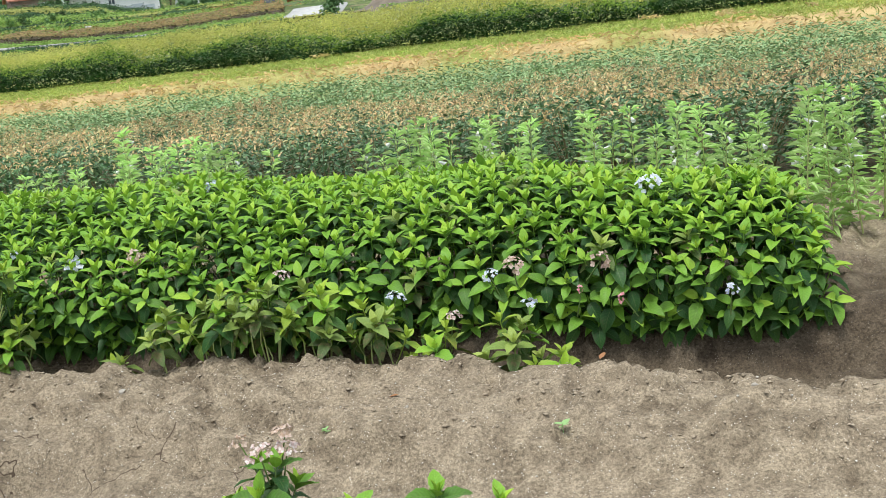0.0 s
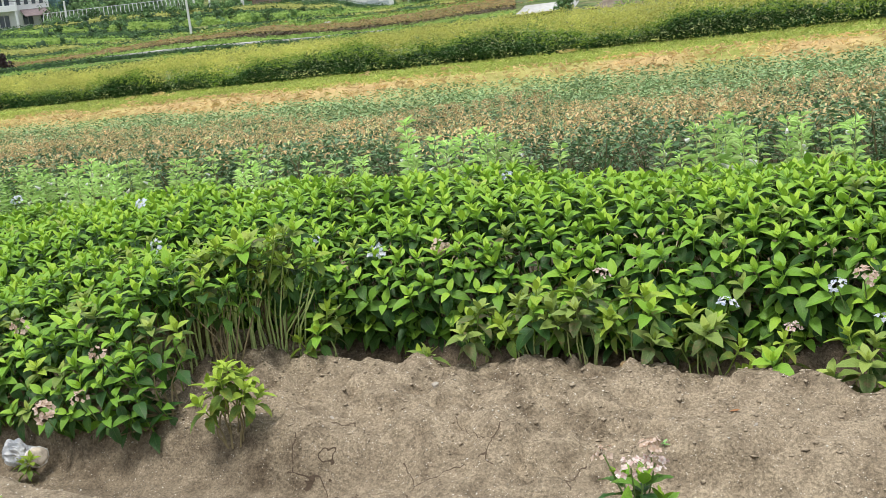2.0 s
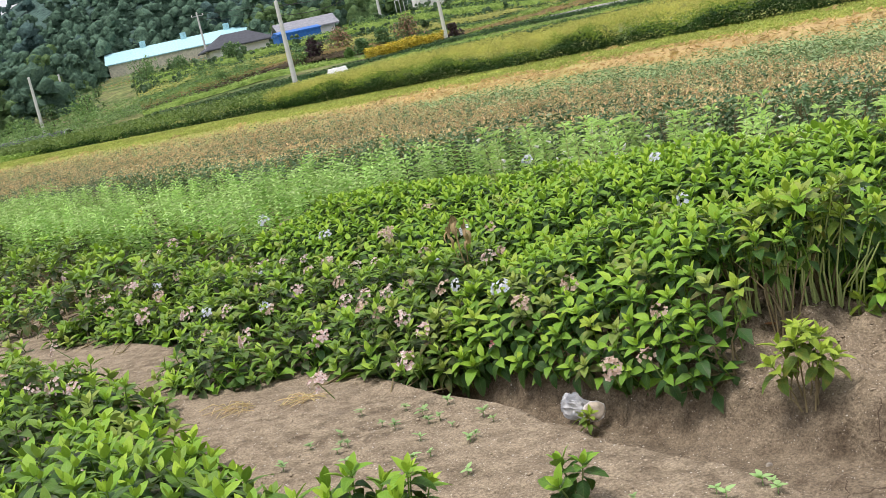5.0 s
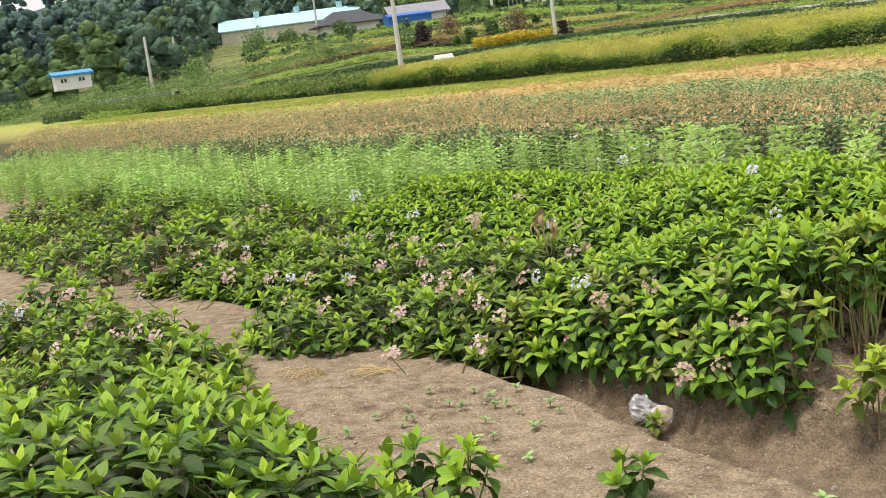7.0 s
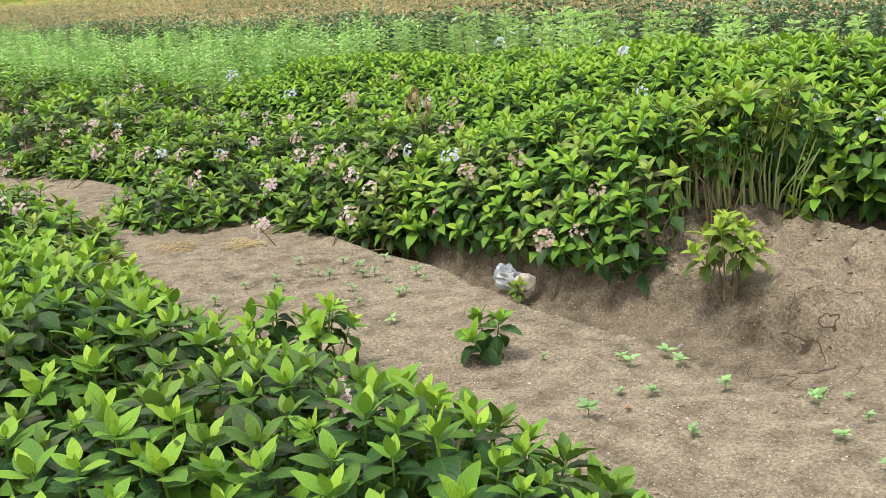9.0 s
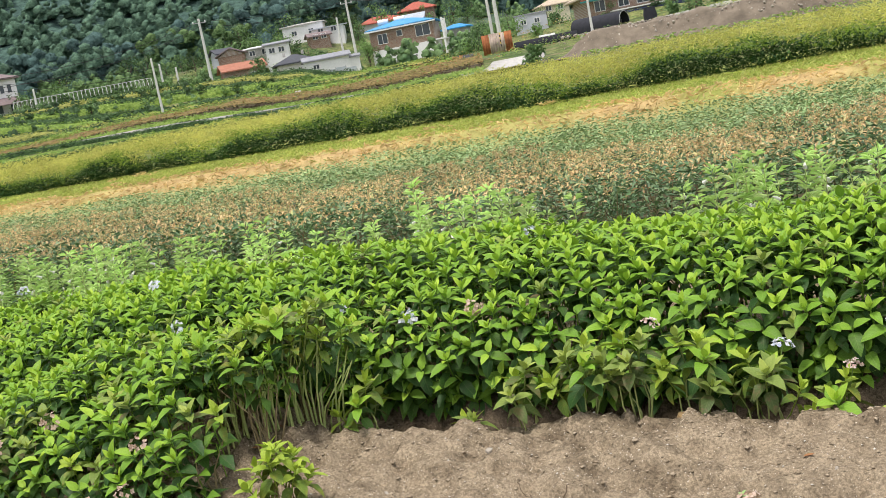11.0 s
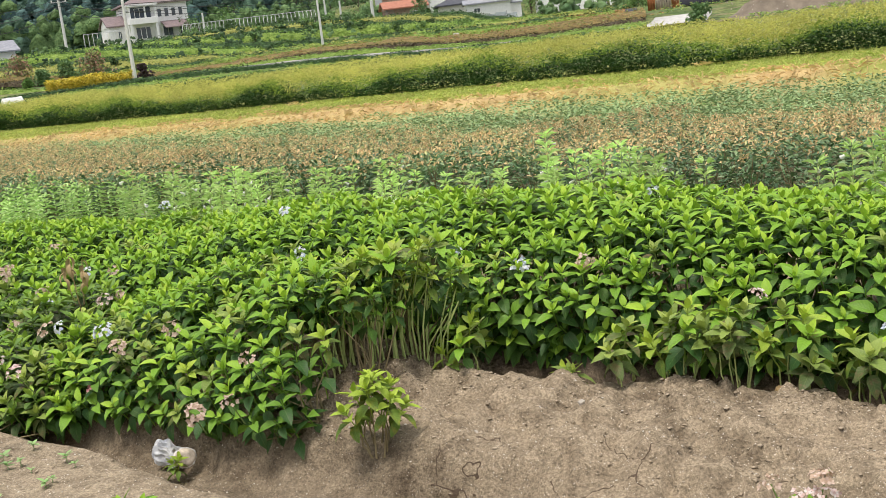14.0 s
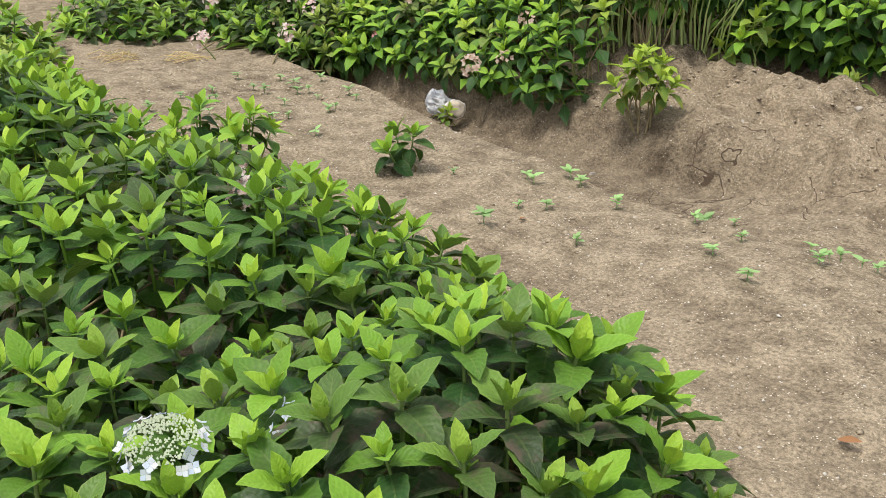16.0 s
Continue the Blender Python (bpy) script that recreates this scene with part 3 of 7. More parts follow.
# flower heads
def petal_material(name, c, c2):
    m = Mat(name, 0.6, 0.2)
    col = m.mix(m.ramp(m.island(), (0.2, 0.0), (0.9, 1.0)), c, c2)
    m.colour(m.mix(0.25, col, m.ramp(m.noise(m.world_pos(), 180.0, 3.0), (0.3, 0.7), (0.7, 1.2)), "MULTIPLY"))
    return m.translucent(0.25, col).m


M_PETAL = {"white": petal_material("petal_pale_blue", (0.72, 0.72, 0.74), (0.58, 0.65, 0.80)),
           "pink": petal_material("petal_faded_pink", (0.62, 0.42, 0.38), (0.78, 0.70, 0.66)),
           "tan": petal_material("petal_withered", (0.50, 0.36, 0.26), (0.66, 0.52, 0.44)),
           "red": petal_material("petal_rose", (0.62, 0.18, 0.22), (0.70, 0.42, 0.42))}
M_BUD = plain_material("flower_buds", (0.45, 0.52, 0.36), 0.7)


def flower_mesh(seed, mat, radius=0.055, florets=24, lace=False):
    """A head of four-petalled florets on a shallow dome; a lacecap carries them round its rim, with buds within."""
    rng = np.random.default_rng(seed)
    P, bud = [], []
    for k in range(florets):
        if lace:
            a, r = 2 * math.pi * k / florets + rng.normal(0, 0.15), radius * rng.uniform(0.78, 1.05)
        else:
            a, r = rng.uniform(0, 2 * math.pi), radius * math.sqrt(rng.uniform(0, 1))
        z = 0.55 * radius * (1 - (r / radius) ** 2) + rng.normal(0, 0.004)
        n = np.array([r * math.cos(a), r * math.sin(a), radius * 0.9]) + rng.normal(0, 0.02, 3)
        R = turn_axes(n)
        c = np.array([r * math.cos(a), r * math.sin(a), z])
        t0, q = rng.uniform(0, 90), rng.uniform(0.010, 0.014)
        for p in range(4):
            b = radians(t0 + 90 * p)
            e, f = np.array([math.cos(b), math.sin(b), 0]), np.array([-math.sin(b), math.cos(b), 0])
            loc = np.stack([np.zeros(3), e * q * 0.55 + f * q * 0.5 + [0, 0, 0.001], e * q * 1.05 + [0, 0, 0.003], e * q * 0.55 - f * q * 0.5 + [0, 0, 0.001]])
            P.append((loc @ R.T + c, np.array([[0, 1, 2, 3]])))
    V, F = merge(P)
    idx = np.zeros(len(F), int)
    if lace:
        B = []
        for k in range(420):
            a, r = rng.uniform(0, 2 * math.pi), radius * 0.8 * math.sqrt(rng.uniform(0, 1))
            c = np.array([r * math.cos(a), r * math.sin(a), 0.55 * radius * (1 - (r / radius) ** 2) + rng.uniform(-0.003, 0.003)])
            q = rng.uniform(0.0022, 0.0036)
            T = np.array([[1, 0, -.5], [-.5, .87, -.5], [-.5, -.87, -.5], [0, 0, 1.0]]) * q + c
            B.append((T, np.array([[0, 1, 3, 3], [1, 2, 3, 3], [2, 0, 3, 3]])))
        BV, BF = merge(B)
        idx = np.concatenate([idx, np.ones(len(BF), int)])
        V, F = np.concatenate([V, BV]), np.concatenate([F, BF + len(V)])
    tris = np.concatenate([F[:, [0, 1, 2]], F[:, [0, 2, 3]]])
    keep = (tris[:, 1] != tris[:, 2]) & (tris[:, 0] != tris[:, 2])
    return raw_mesh("flower_head", V, tris[keep], [mat, M_BUD], index=np.concatenate([idx, idx])[keep])


FLOWERS = {"white": [flower_mesh(1, M_PETAL["white"], 0.05), flower_mesh(2, M_PETAL["white"], 0.042, 16)],
           "lace": [flower_mesh(3, M_PETAL["white"], 0.070, 22, True)],
           "pink": [flower_mesh(4, M_PETAL["pink"], 0.055, 26), flower_mesh(5, M_PETAL["pink"], 0.045, 18)],
           "tan": [flower_mesh(6, M_PETAL["tan"], 0.05, 24), flower_mesh(7, M_PETAL["tan"], 0.04, 15)],
           "red": [flower_mesh(8, M_PETAL["red"], 0.028, 7)]}

GROUP = "hydrangea plants in the field rows"
BUSHES = []


class Bush:
    """A hydrangea plant: an empty at its base with shoots, stems and flower heads as parts."""

    def __init__(self, x, y, label):
        self.z = gz(x, y) - 0.01
        self.x, self.y = x, y
        self.e = thing("hydrangea_bush", x, y, self.z, 0, label, "shrub", GROUP)
        self.stems = []
        self.inner = []
        self.stalks = []
        self.upright = False
        BUSHES.append(self)

    def local(self, p, way=(0, 0, 1), turn=0.0, s=1.0):
        q = Vector(way).normalized().to_track_quat("Z", "Y").to_matrix().to_4x4()
        return Matrix.Translation((p[0] - self.x, p[1] - self.y, p[2] - self.z)) @ q @ Matrix.Rotation(turn, 4, "Z") @ Matrix.Diagonal((s, s, s, 1))

    def shoot(self, p, way, kind, rng, s=1.0, detailed=False):
        m = self.local(p, way, rng.uniform(0, 6.28), s)
        if kind == "under":
            V, F, a, l = SHOOTS[kind][int(rng.integers(len(SHOOTS[kind])))]
            M = np.array(m)
            self.inner.append((V @ M[:3, :3].T + M[:3, 3], F, a, l))
        elif detailed:
            detailed_shoot(self.e, m, rng, {"bronze": LEAVES_RED, "dark": LEAVES_DARK, "cup_dark": LEAVES_DARK}.get(kind, LEAVES))
        else:
            part("shoot", SHOOTS[kind][int(rng.integers(len(SHOOTS[kind])))], self.e, m)
        if kind != "under":
            self.stems.append((np.array(p) - (self.x, self.y, self.z) - 0.12 * np.array(Vector(way).normalized()), np.array(way)))

    def flower(self, p, way, kind, rng, s=1.0):
        self.place(FLOWERS[kind][int(rng.integers(len(FLOWERS[kind])))], p, way, rng, s)

    def place(self, me, p, way, rng, s):
        part("flower_head", me, self.e, self.local(p, way, rng.uniform(0, 6.28), s))
        w = np.array(Vector(way).normalized())
        q = np.array(p) - (self.x, self.y, self.z)
        self.stalks.append((q - w * 0.13 + (0, 0, -0.02), q))

    def close(self, mat=None, r=0.004, each=False):
        tubes = []
        for k, (q, w) in enumerate(self.stems):
            a = 2.4 * k
            base = np.array([0.035 * math.cos(a), 0.035 * math.sin(a), 0.0]) if not self.upright else np.array([q[0] * 0.45 + 0.03 * math.cos(a), q[1] * 0.5 + 0.03 * math.sin(a), 0.0])
            mid = base * 0.6 + q * 0.4 + (0.02 * math.cos(1.7 * a), 0.02 * math.sin(1.7 * a), 0.15 * q[2])
            t = tube_arrays([base, (base + mid) / 2 + (0, 0, 0.01), mid, (mid + q) / 2 + (0, 0, 0.01), q], [r * 1.3, r * 1.15, r, r * 0.9, r * 0.8], 5)
            if each:
                part("stem", raw_mesh("stem", *t, mat or M_STEM, smooth=True), self.e)
            else:
                tubes.append(tube_arrays([base, mid, q], [r * 1.3, r, r * 0.8], 4))
        for a, b in self.stalks:
            part("stalk", raw_mesh("stalk", *tube_arrays([a, (a + b) / 2, b], [0.003, 0.0025, 0.002], 5), M_SHOOT, smooth=True), self.e)
        if self.inner:
            V, F = merge([q[:2] for q in self.inner])
            tagged(part("inner_foliage", raw_mesh("inner_foliage", V, F, M_LEAF, {"age": np.concatenate([q[2] for q in self.inner]), "luv": np.concatenate([q[3] for q in self.inner])}, smooth=True), self.e), kind="stuff")
        if tubes:
            part("woody_base", raw_mesh("woody_base", *merge(tubes), mat or M_STEM_WOOD, smooth=True), self.e)


def mound_gap(u, v, size, seed):
    """Distance, in parts of the spacing, from the nearest plant of an uneven planting."""
    i, j = math.floor(u / size), math.floor(v / size)
    best = 9.0
    for a in (i - 1, i, i + 1):
        for b in (j - 1, j, j + 1):
            p, q = float(_hash(np.array([a]), np.array([b]), seed)[0]), float(_hash(np.array([a]), np.array([b]), seed + 50)[0])
            best = min(best, math.hypot(u / size - a - 0.25 - 0.5 * p, v / size - b - 0.25 - 0.5 * q))
    return best


def front_edge(u):
    """Front edge of the low flowering plants along the sandy lane."""
    return float(np.interp(u, (-9.0, -8.0, -7.4, -6.7, -6.45, -6.0, -5.75, -5.4, -4.9, -4.4), (3.15, 3.45, 3.6, 3.45, 2.9, 2.85, 3.25, 3.38, 3.5, 3.65)))


def profile_row(u0, u1, prof, step, plant_step, kinds, label, seed, lift=0.0, grow=None, ends=(0.3, 0.3), under=0.5, detailed=None, narrow=None, skip=None, big=1.0, loose=0.13, uneven=0.10, bend=None, mound=0.0):
    """A hedge-like row: shoots spread over the skin of a cross profile (v, z), shared out among plants along the row."""
    rng = np.random.default_rng(seed)
    prof = np.array(prof)
    seg = np.hypot(*np.diff(prof, axis=0).T)
    arc = np.concatenate([[0], np.cumsum(seg)])
    plants = {}
    vmid = (prof[:, 0].min() + prof[:, 0].max()) / 2
    half = (prof[:, 0].max() - prof[:, 0].min()) / 2
    ranks = max(1, int(round(2 * half / plant_step)))
    made = []
    for layer, (st, kindset) in enumerate(((step, kinds), (step * 1.02, None))):
        if layer and not under:
            continue
        line = 0
        for a in np.arange(st * 0.3, arc[-1], st * 0.9):
            line += 1
            for u in np.arange(u0 + (line % 2) * st * 0.5, u1, st):
                uu, aa = u + rng.normal(0, st * 0.17), a + rng.normal(0, st * 0.17)
                v, z = np.interp(aa, arc, prof[:, 0]), np.interp(aa, arc, prof[:, 1])
                dv, dz = np.interp(aa + 0.03, arc, prof[:, 0]) - np.interp(aa - 0.03, arc, prof[:, 0]), np.interp(aa + 0.03, arc, prof[:, 1]) - np.interp(aa - 0.03, arc, prof[:, 1])
                k = math.hypot(dv, dz) + 1e-6
                nv, nz, nu = -dz / k, max(dv / k, 0.0), 0.0
                # the row's ends are rounded off
                e = max(0.0, 1 - (uu - u0) / ends[0]) if ends[0] else 0.0
                f = max(0.0, 1 - (u1 - uu) / ends[1]) if ends[1] else 0.0
                t = max(e, f)
                z *= math.sqrt(max(0.0, 1 - 0.9 * t * t))
                v = vmid + (v - vmid) * (1 - 0.3 * t * t)
                nu += f - e
                if narrow is not None:
                    v = prof[0, 0] + (v - prof[0, 0]) * narrow(uu)
                if bend is not None:
                    v = bend(uu, v)
                g = 1.0 if grow is None else grow(uu, v)
                if mound:
                    d = mound_gap(uu, v, mound, seed)
                    if d > 0.60:
                        continue
                    g *= 1.08 - 0.75 * (d / 0.6) ** 2.2
                if g <= 0.02 or (skip is not None and skip(uu, v, z)):
                    continue
                z = z * g * (1 + uneven * vnoise(uu, v, 0.45, seed)) + 0.02 * vnoise(uu, v, 0.17, seed + 1) - layer * 0.085
                v += layer * nv * -0.07
                x, y = to_xy(uu, v)
                p = np.array([x, y, max(z, 0.05) + lift])
                p[2] = max(p[2], gz(x, y) + 0.06) if z < 0.2 else p[2]
                w = np.array(to_xy(nu * 0.7, nv * 0.75) + (0.85 + nz,)) + rng.normal(0, loose, 3)
                pv = vmid - half + (min(ranks - 1, max(0, int((v - vmid + half) / (2 * half) * ranks))) + 0.5) * 2 * half / ranks
                pu = round(uu / plant_step) * plant_step
                made.append((pu, pv, p, w, layer))
    for pu, pv, p, w, layer in made:
        key = (round(pu, 3), round(pv, 3))
        if key not in plants:
            px, py = to_xy(pu, min(max(pv, vmid - half * 0.72), vmid + half * 0.8))
            plants[key] = Bush(px, py, label)
        b = plants[key]
        kind = "under" if layer else str(rng.choice(list(kinds), p=list(kinds.values())))
        # low on a tall row's flank: no fresh tips; leaf colour carries shade there
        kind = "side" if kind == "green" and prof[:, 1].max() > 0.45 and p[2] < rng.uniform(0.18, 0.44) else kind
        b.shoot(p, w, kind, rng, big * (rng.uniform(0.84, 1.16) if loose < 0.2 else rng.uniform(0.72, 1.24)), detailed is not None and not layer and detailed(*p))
    return plants


# the tall second row behind the bare bed
profile_row(-8.9, 0.66, [(5.02, 0.04), (4.95, 0.13), (4.93, 0.27), (5.03, 0.41), (5.26, 0.49), (5.60, 0.56), (6.05, 0.60), (6.40, 0.57)],
            0.119, 0.52, {"green": 0.96, "bronze": 0.04}, "leafy green hydrangea in the long dense row", 11,
            grow=lambda u, v: 1.0 - 0.22 * float(ease(-u, 4.6, 7.0)) - 0.1 * float(ease(u, -1.5, 0.6)), ends=(0.5, 0.3),
            narrow=lambda u: 1.0 - 0.42 * float(ease(u, -2.6, 0.7)), big=0.86)
# the front row that ends in bare stems at the bare bed
profile_row(-5.0, -2.94, [(3.68, 0.05), (3.71, 0.15), (3.80, 0.27), (3.96, 0.38), (4.20, 0.47), (4.55, 0.51), (4.85, 0.46)],
            0.110, 0.46, {"green": 0.74, "bronze": 0.14, "yellow": 0.12}, "bushy hydrangea with bronzed leaves above a furrow", 12,
            grow=lambda u, v: 1.0 - 0.3 * float(ease(-u, 4.2, 5.0)), ends=(0.25, 0),
            skip=lambda u, v, z: u > -3.20 + 0.16 * (v - 3.7) or (u > -3.46 and v > 3.98 and z < 0.46), big=0.76, uneven=0.16)
# the low, flowering left part of the front row
profile_row(-8.9, -4.45, [(3.02, 0.03), (3.08, 0.14), (3.25, 0.25), (3.7, 0.30), (4.2, 0.33), (4.75, 0.34)],
            0.130, 0.6, {"green": 0.25, "dark": 0.6, "bronze": 0.15}, "low hydrangea with faded pink flower heads", 13,
            bend=lambda u, v: v + (front_edge(u) - 3.02) * max(0.0, 1 - (v - 3.02) / 1.73), ends=(0.3, 0.2), big=0.92, uneven=0.25, mound=0.56)
# beside the path
profile_row(-4.9, -0.88, [(0.80, 0.36), (1.10, 0.41), (1.45, 0.42), (1.72, 0.37), (1.92, 0.25), (2.00, 0.10)],
            0.136, 0.5, {"cup": 0.64, "cup_dark": 0.36}, "low glossy hydrangea beside the path", 14,
            ends=(0.2, 0.25), detailed=lambda x, y, z: x > -1.7, big=1.0, loose=0.24, uneven=0.28, narrow=lambda u: float(np.interp(u, (-4.6, -4.0, -3.5, -2.8, -2.2, -1.7, -1.3, -0.85), (1.06, 1.10, 1.08, 1.18, 1.12, 1.02, 0.94, 0.74))))
profile_row(-8.4, -5.6, [(1.5, 0.28), (1.9, 0.33), (2.4, 0.35), (2.7, 0.25), (2.85, 0.06)],
            0.148, 0.6, {"green": 0.3, "dark": 0.6, "bronze": 0.1}, "low hydrangea with faded flower heads", 15, ends=(0.2, 0.3), big=0.95, uneven=0.2, mound=0.55,
            bend=lambda u, v: v - 0.10 * float(ease(u, -8.0, -6.2)) * (v - 1.5) / 1.35)
profile_row(-16.0, -8.7, [(3.05, 0.05), (3.2, 0.22), (3.8, 0.31), (4.5, 0.36), (5.2, 0.38), (6.1, 0.36)],
            0.21, 0.9, {"green": 0.3, "dark": 0.6, "bronze": 0.1}, "low hydrangea at the far end of the rows", 17, ends=(0.3, 0.1), under=0, big=1.25, uneven=0.3, mound=0.8)
for u0, u1, v0 in ((-5.65, -4.7, 1.90),):
    profile_row(u0, u1, [(v0, 0.2), (v0 + 0.2, 0.27), (v0 + 0.45, 0.2), (v0 + 0.5, 0.06)], 0.15, 0.6, {"green": 0.8, "bronze": 0.2}, "low hydrangea with faded flower heads", 16, ends=(0.2, 0.25))


def small_plant(x, y, h, n, kind, label, seed, spread=0.1, flowers=(), detailed=False, each=True, big=1.0):
    rng = np.random.default_rng(seed)
    b = Bush(x, y, label)
    for k in range(n):
        a = 2.4 * k + rng.normal(0, 0.3)
        r = spread * math.sqrt((k + 0.4) / n)
        p = np.array([x + r * math.cos(a), y + r * math.sin(a), b.z + h * (1 - 0.45 * (r / spread) ** 2) * rng.uniform(0.85, 1.05)])
        b.shoot(p, (math.cos(a) * 0.6 * r / spread, math.sin(a) * 0.6 * r / spread, 1.0), kind if isinstance(kind, str) else kind[k % len(kind)], rng, big * rng.uniform(0.75, 1.0), detailed)
    for k, f in enumerate(flowers):
        a = 2.1 * k + 0.7
        p = np.array([x + spread * 0.7 * math.cos(a), y + spread * 0.7 * math.sin(a), b.z + h * rng.uniform(0.95, 1.12)])
        b.flower(p, (math.cos(a) * 0.4, math.sin(a) * 0.4 - 0.3, 1), f, rng, 0.8)
    b.close(M_STEM if not isinstance(kind, str) else M_STEM_WOOD, 0.0035, each)
    BUSHES.remove(b)
    return b

# small plants on the bare bed
MIXED = ("bronze", "yellow", "bronze", "green")
for k, (x, y, h, n, sp) in enumerate([(-1.36, 4.86, 0.24, 4, 0.11), (-1.10, 4.84, 0.31, 6, 0.15), (-0.88, 4.80, 0.36, 7, 0.15), (-0.66, 4.80, 0.37, 6, 0.14),
                                      (-0.40, 4.76, 0.34, 7, 0.16), (-0.14, 4.74, 0.27, 5, 0.12), (0.17, 4.66, 0.34, 6, 0.14), (0.33, 4.60, 0.26, 4, 0.10),
                                      (-1.62, 4.93, 0.09, 2, 0.05), (-2.12, 5.02, 0.28, 5, 0.12)]):
    small_plant(x, y, h + (0.05 if k != 9 else 0.0), max(2, n), MIXED[k % 2:] + MIXED[:k % 2], "straggling bronzed hydrangea on the edge of the bare bed", 500 + k, sp, ("pink",) if k in (2, 5) else ("white",) if k in (4, 6) else (), big=1.0)
small_plant(-0.49, 3.28, 0.34, 5, "green", "small hydrangea with pink flowers on bare soil", 520, 0.11, ("pink", "tan", "pink", "tan"), True)
for k, (x, y, h) in enumerate([(-0.22, 3.06, 0.25), (0.02, 3.02, 0.26), (-0.36, 3.12, 0.17), (0.18, 3.0, 0.22)]):
    small_plant(x, y, h, 2, "green", "small green hydrangea cutting", 530 + k, 0.05, (), True)
small_plant(-2.57, 3.22, 0.17, 3, "green", "small drooping hydrangea on the sandy bed", 540, 0.10, (), True, True, 1.0)
small_plant(-2.18, 4.20, 0.36, 9, "yellow", "young yellow-green hydrangea at the furrow's edge", 541, 0.13, (), False, True, 0.95)
small_plant(-3.18, 2.80, 0.27, 5, "green", "green hydrangea shoots at the edge of the sandy bed", 543, 0.14)
small_plant(-2.98, 2.84, 0.26, 5, "green", "green hydrangea shoots at the edge of the sandy bed", 544, 0.13)
small_plant(-4.35, 2.75, 0.22, 3, "yellow", "small yellowing hydrangea on sandy soil", 542, 0.07)

# the row's open end: long bare stems under an overhanging crown
rng = np.random.default_rng(77)
for k, (x, y) in enumerate([(-2.70, 4.88), (-2.59, 4.95), (-2.49, 5.00), (-2.39, 5.03), (-2.30, 5.06)]):
    b = Bush(x, y, "tall hydrangea with long bare stems at the row's open end")
    for j in range(8):
        base = np.array([rng.uniform(-0.07, 0.07), rng.uniform(-0.05, 0.05), 0.0])
        lean = 0.03 + 0.03 * k + rng.normal(0, 0.035)
        top = base + (lean, rng.normal(-0.04, 0.06), rng.uniform(0.44, 0.54) if j % 2 == 0 else rng.uniform(0.30, 0.42))
        mid = (base + top) / 2 + (-0.25 * lean, 0.0, 0.03)
        part("stem", raw_mesh("stem", *tube_arrays([base - (0, 0, 0.02), (base + mid) / 2 - (0.1 * lean, 0, 0), mid, (mid + top) / 2, top], [0.0052, 0.0046, 0.0042, 0.0038, 0.003], 5), M_STEM_PALE, smooth=True), b.e)
        if j % 2 == 0:
            b.shoot(top + (x, y, b.z + 0.03), (lean, -0.15 + rng.normal(0, 0.2), 1), ("yellow", "bronze", "yellow", "green")[(j // 2 + k) % 4], rng, rng.uniform(0.8, 1.0))
    b.stems = []
    b.close(M_STEM, 0.0028, True)
    BUSHES.remove(b)


def flowers_at(kind, spots, s=1.0):
    """Flower heads, each on the hydrangea that stands nearest."""
    rng = np.random.default_rng(len(spots) + 5)
    for x, y, z in spots:
        b = min(BUSHES, key=lambda q: (q.x - x) ** 2 + (q.y - y) ** 2)
        b.flower((x, y, z - (0.035 if x < -3.6 else 0.0)), (rng.normal(0, 0.25), -0.75 + rng.normal(0, 0.2), 0.9), kind, rng, s * rng.uniform(0.85, 1.15))


flowers_at("white", [(-2.41, 5.69, 0.46), (0.80, 5.31, 0.56), (-3.37, 5.74, 0.47), (-5.16, 6.93, 0.66), (-3.91, 6.50, 0.63), (-3.76, 4.54, 0.41),
                     (-1.55, 6.4, 0.6), (-2.0, 5.50, 0.42), (-6.3, 5.9, 0.46), (-4.9, 5.75, 0.44), (-7.62, 6.5, 0.5)])
flowers_at("tan", [(0.185, 4.80, 0.37), (-1.65, 5.46, 0.44), (0.544, 4.77, 0.365), (-3.36, 4.54, 0.385), (-2.72, 4.18, 0.36), (-2.70, 4.0, 0.24), (-2.85, 3.95, 0.2), (-5.67, 5.9, 0.45), (-5.65, 6.3, 0.5),
                   (-4.69, 5.75, 0.45), (-3.48, 4.30, 0.36), (-4.16, 4.6, 0.40), (-5.54, 5.70, 0.45)])
flowers_at("pink", [(-7.54, 4.83, 0.36), (-7.51, 5.03, 0.37), (-6.48, 4.39, 0.36), (-6.06, 4.42, 0.36), (-5.72, 4.45, 0.36), (-6.55, 5.42, 0.36), (-6.29, 5.45, 0.38), (-5.81, 5.4, 0.38), (-5.51, 4.82, 0.36),
                    (-4.79, 4.51, 0.38), (-4.55, 4.59, 0.40), (-4.16, 4.25, 0.36), (-3.95, 4.15, 0.33), (-4.51, 4.02, 0.34), (-5.08, 4.03, 0.34), (-4.3, 3.75, 0.22), (-3.90, 3.95, 0.26), (-8.78, 6.4, 0.4),
                    (-8.58, 6.1, 0.38), (-4.65, 4.52, 0.39)], 0.95)
flowers_at("pink", [(-6.61, 3.83, 0.34), (-5.72, 3.27, 0.35), (-5.85, 3.22, 0.34), (-5.6, 3.3, 0.33), (-4.35, 2.56, 0.3), (-4.25, 2.50, 0.28), (-2.26, 2.20, 0.36), (-2.14, 2.10, 0.37), (-9.3, 5.6, 0.36), (-8.44, 5.8, 0.37)], 0.85)
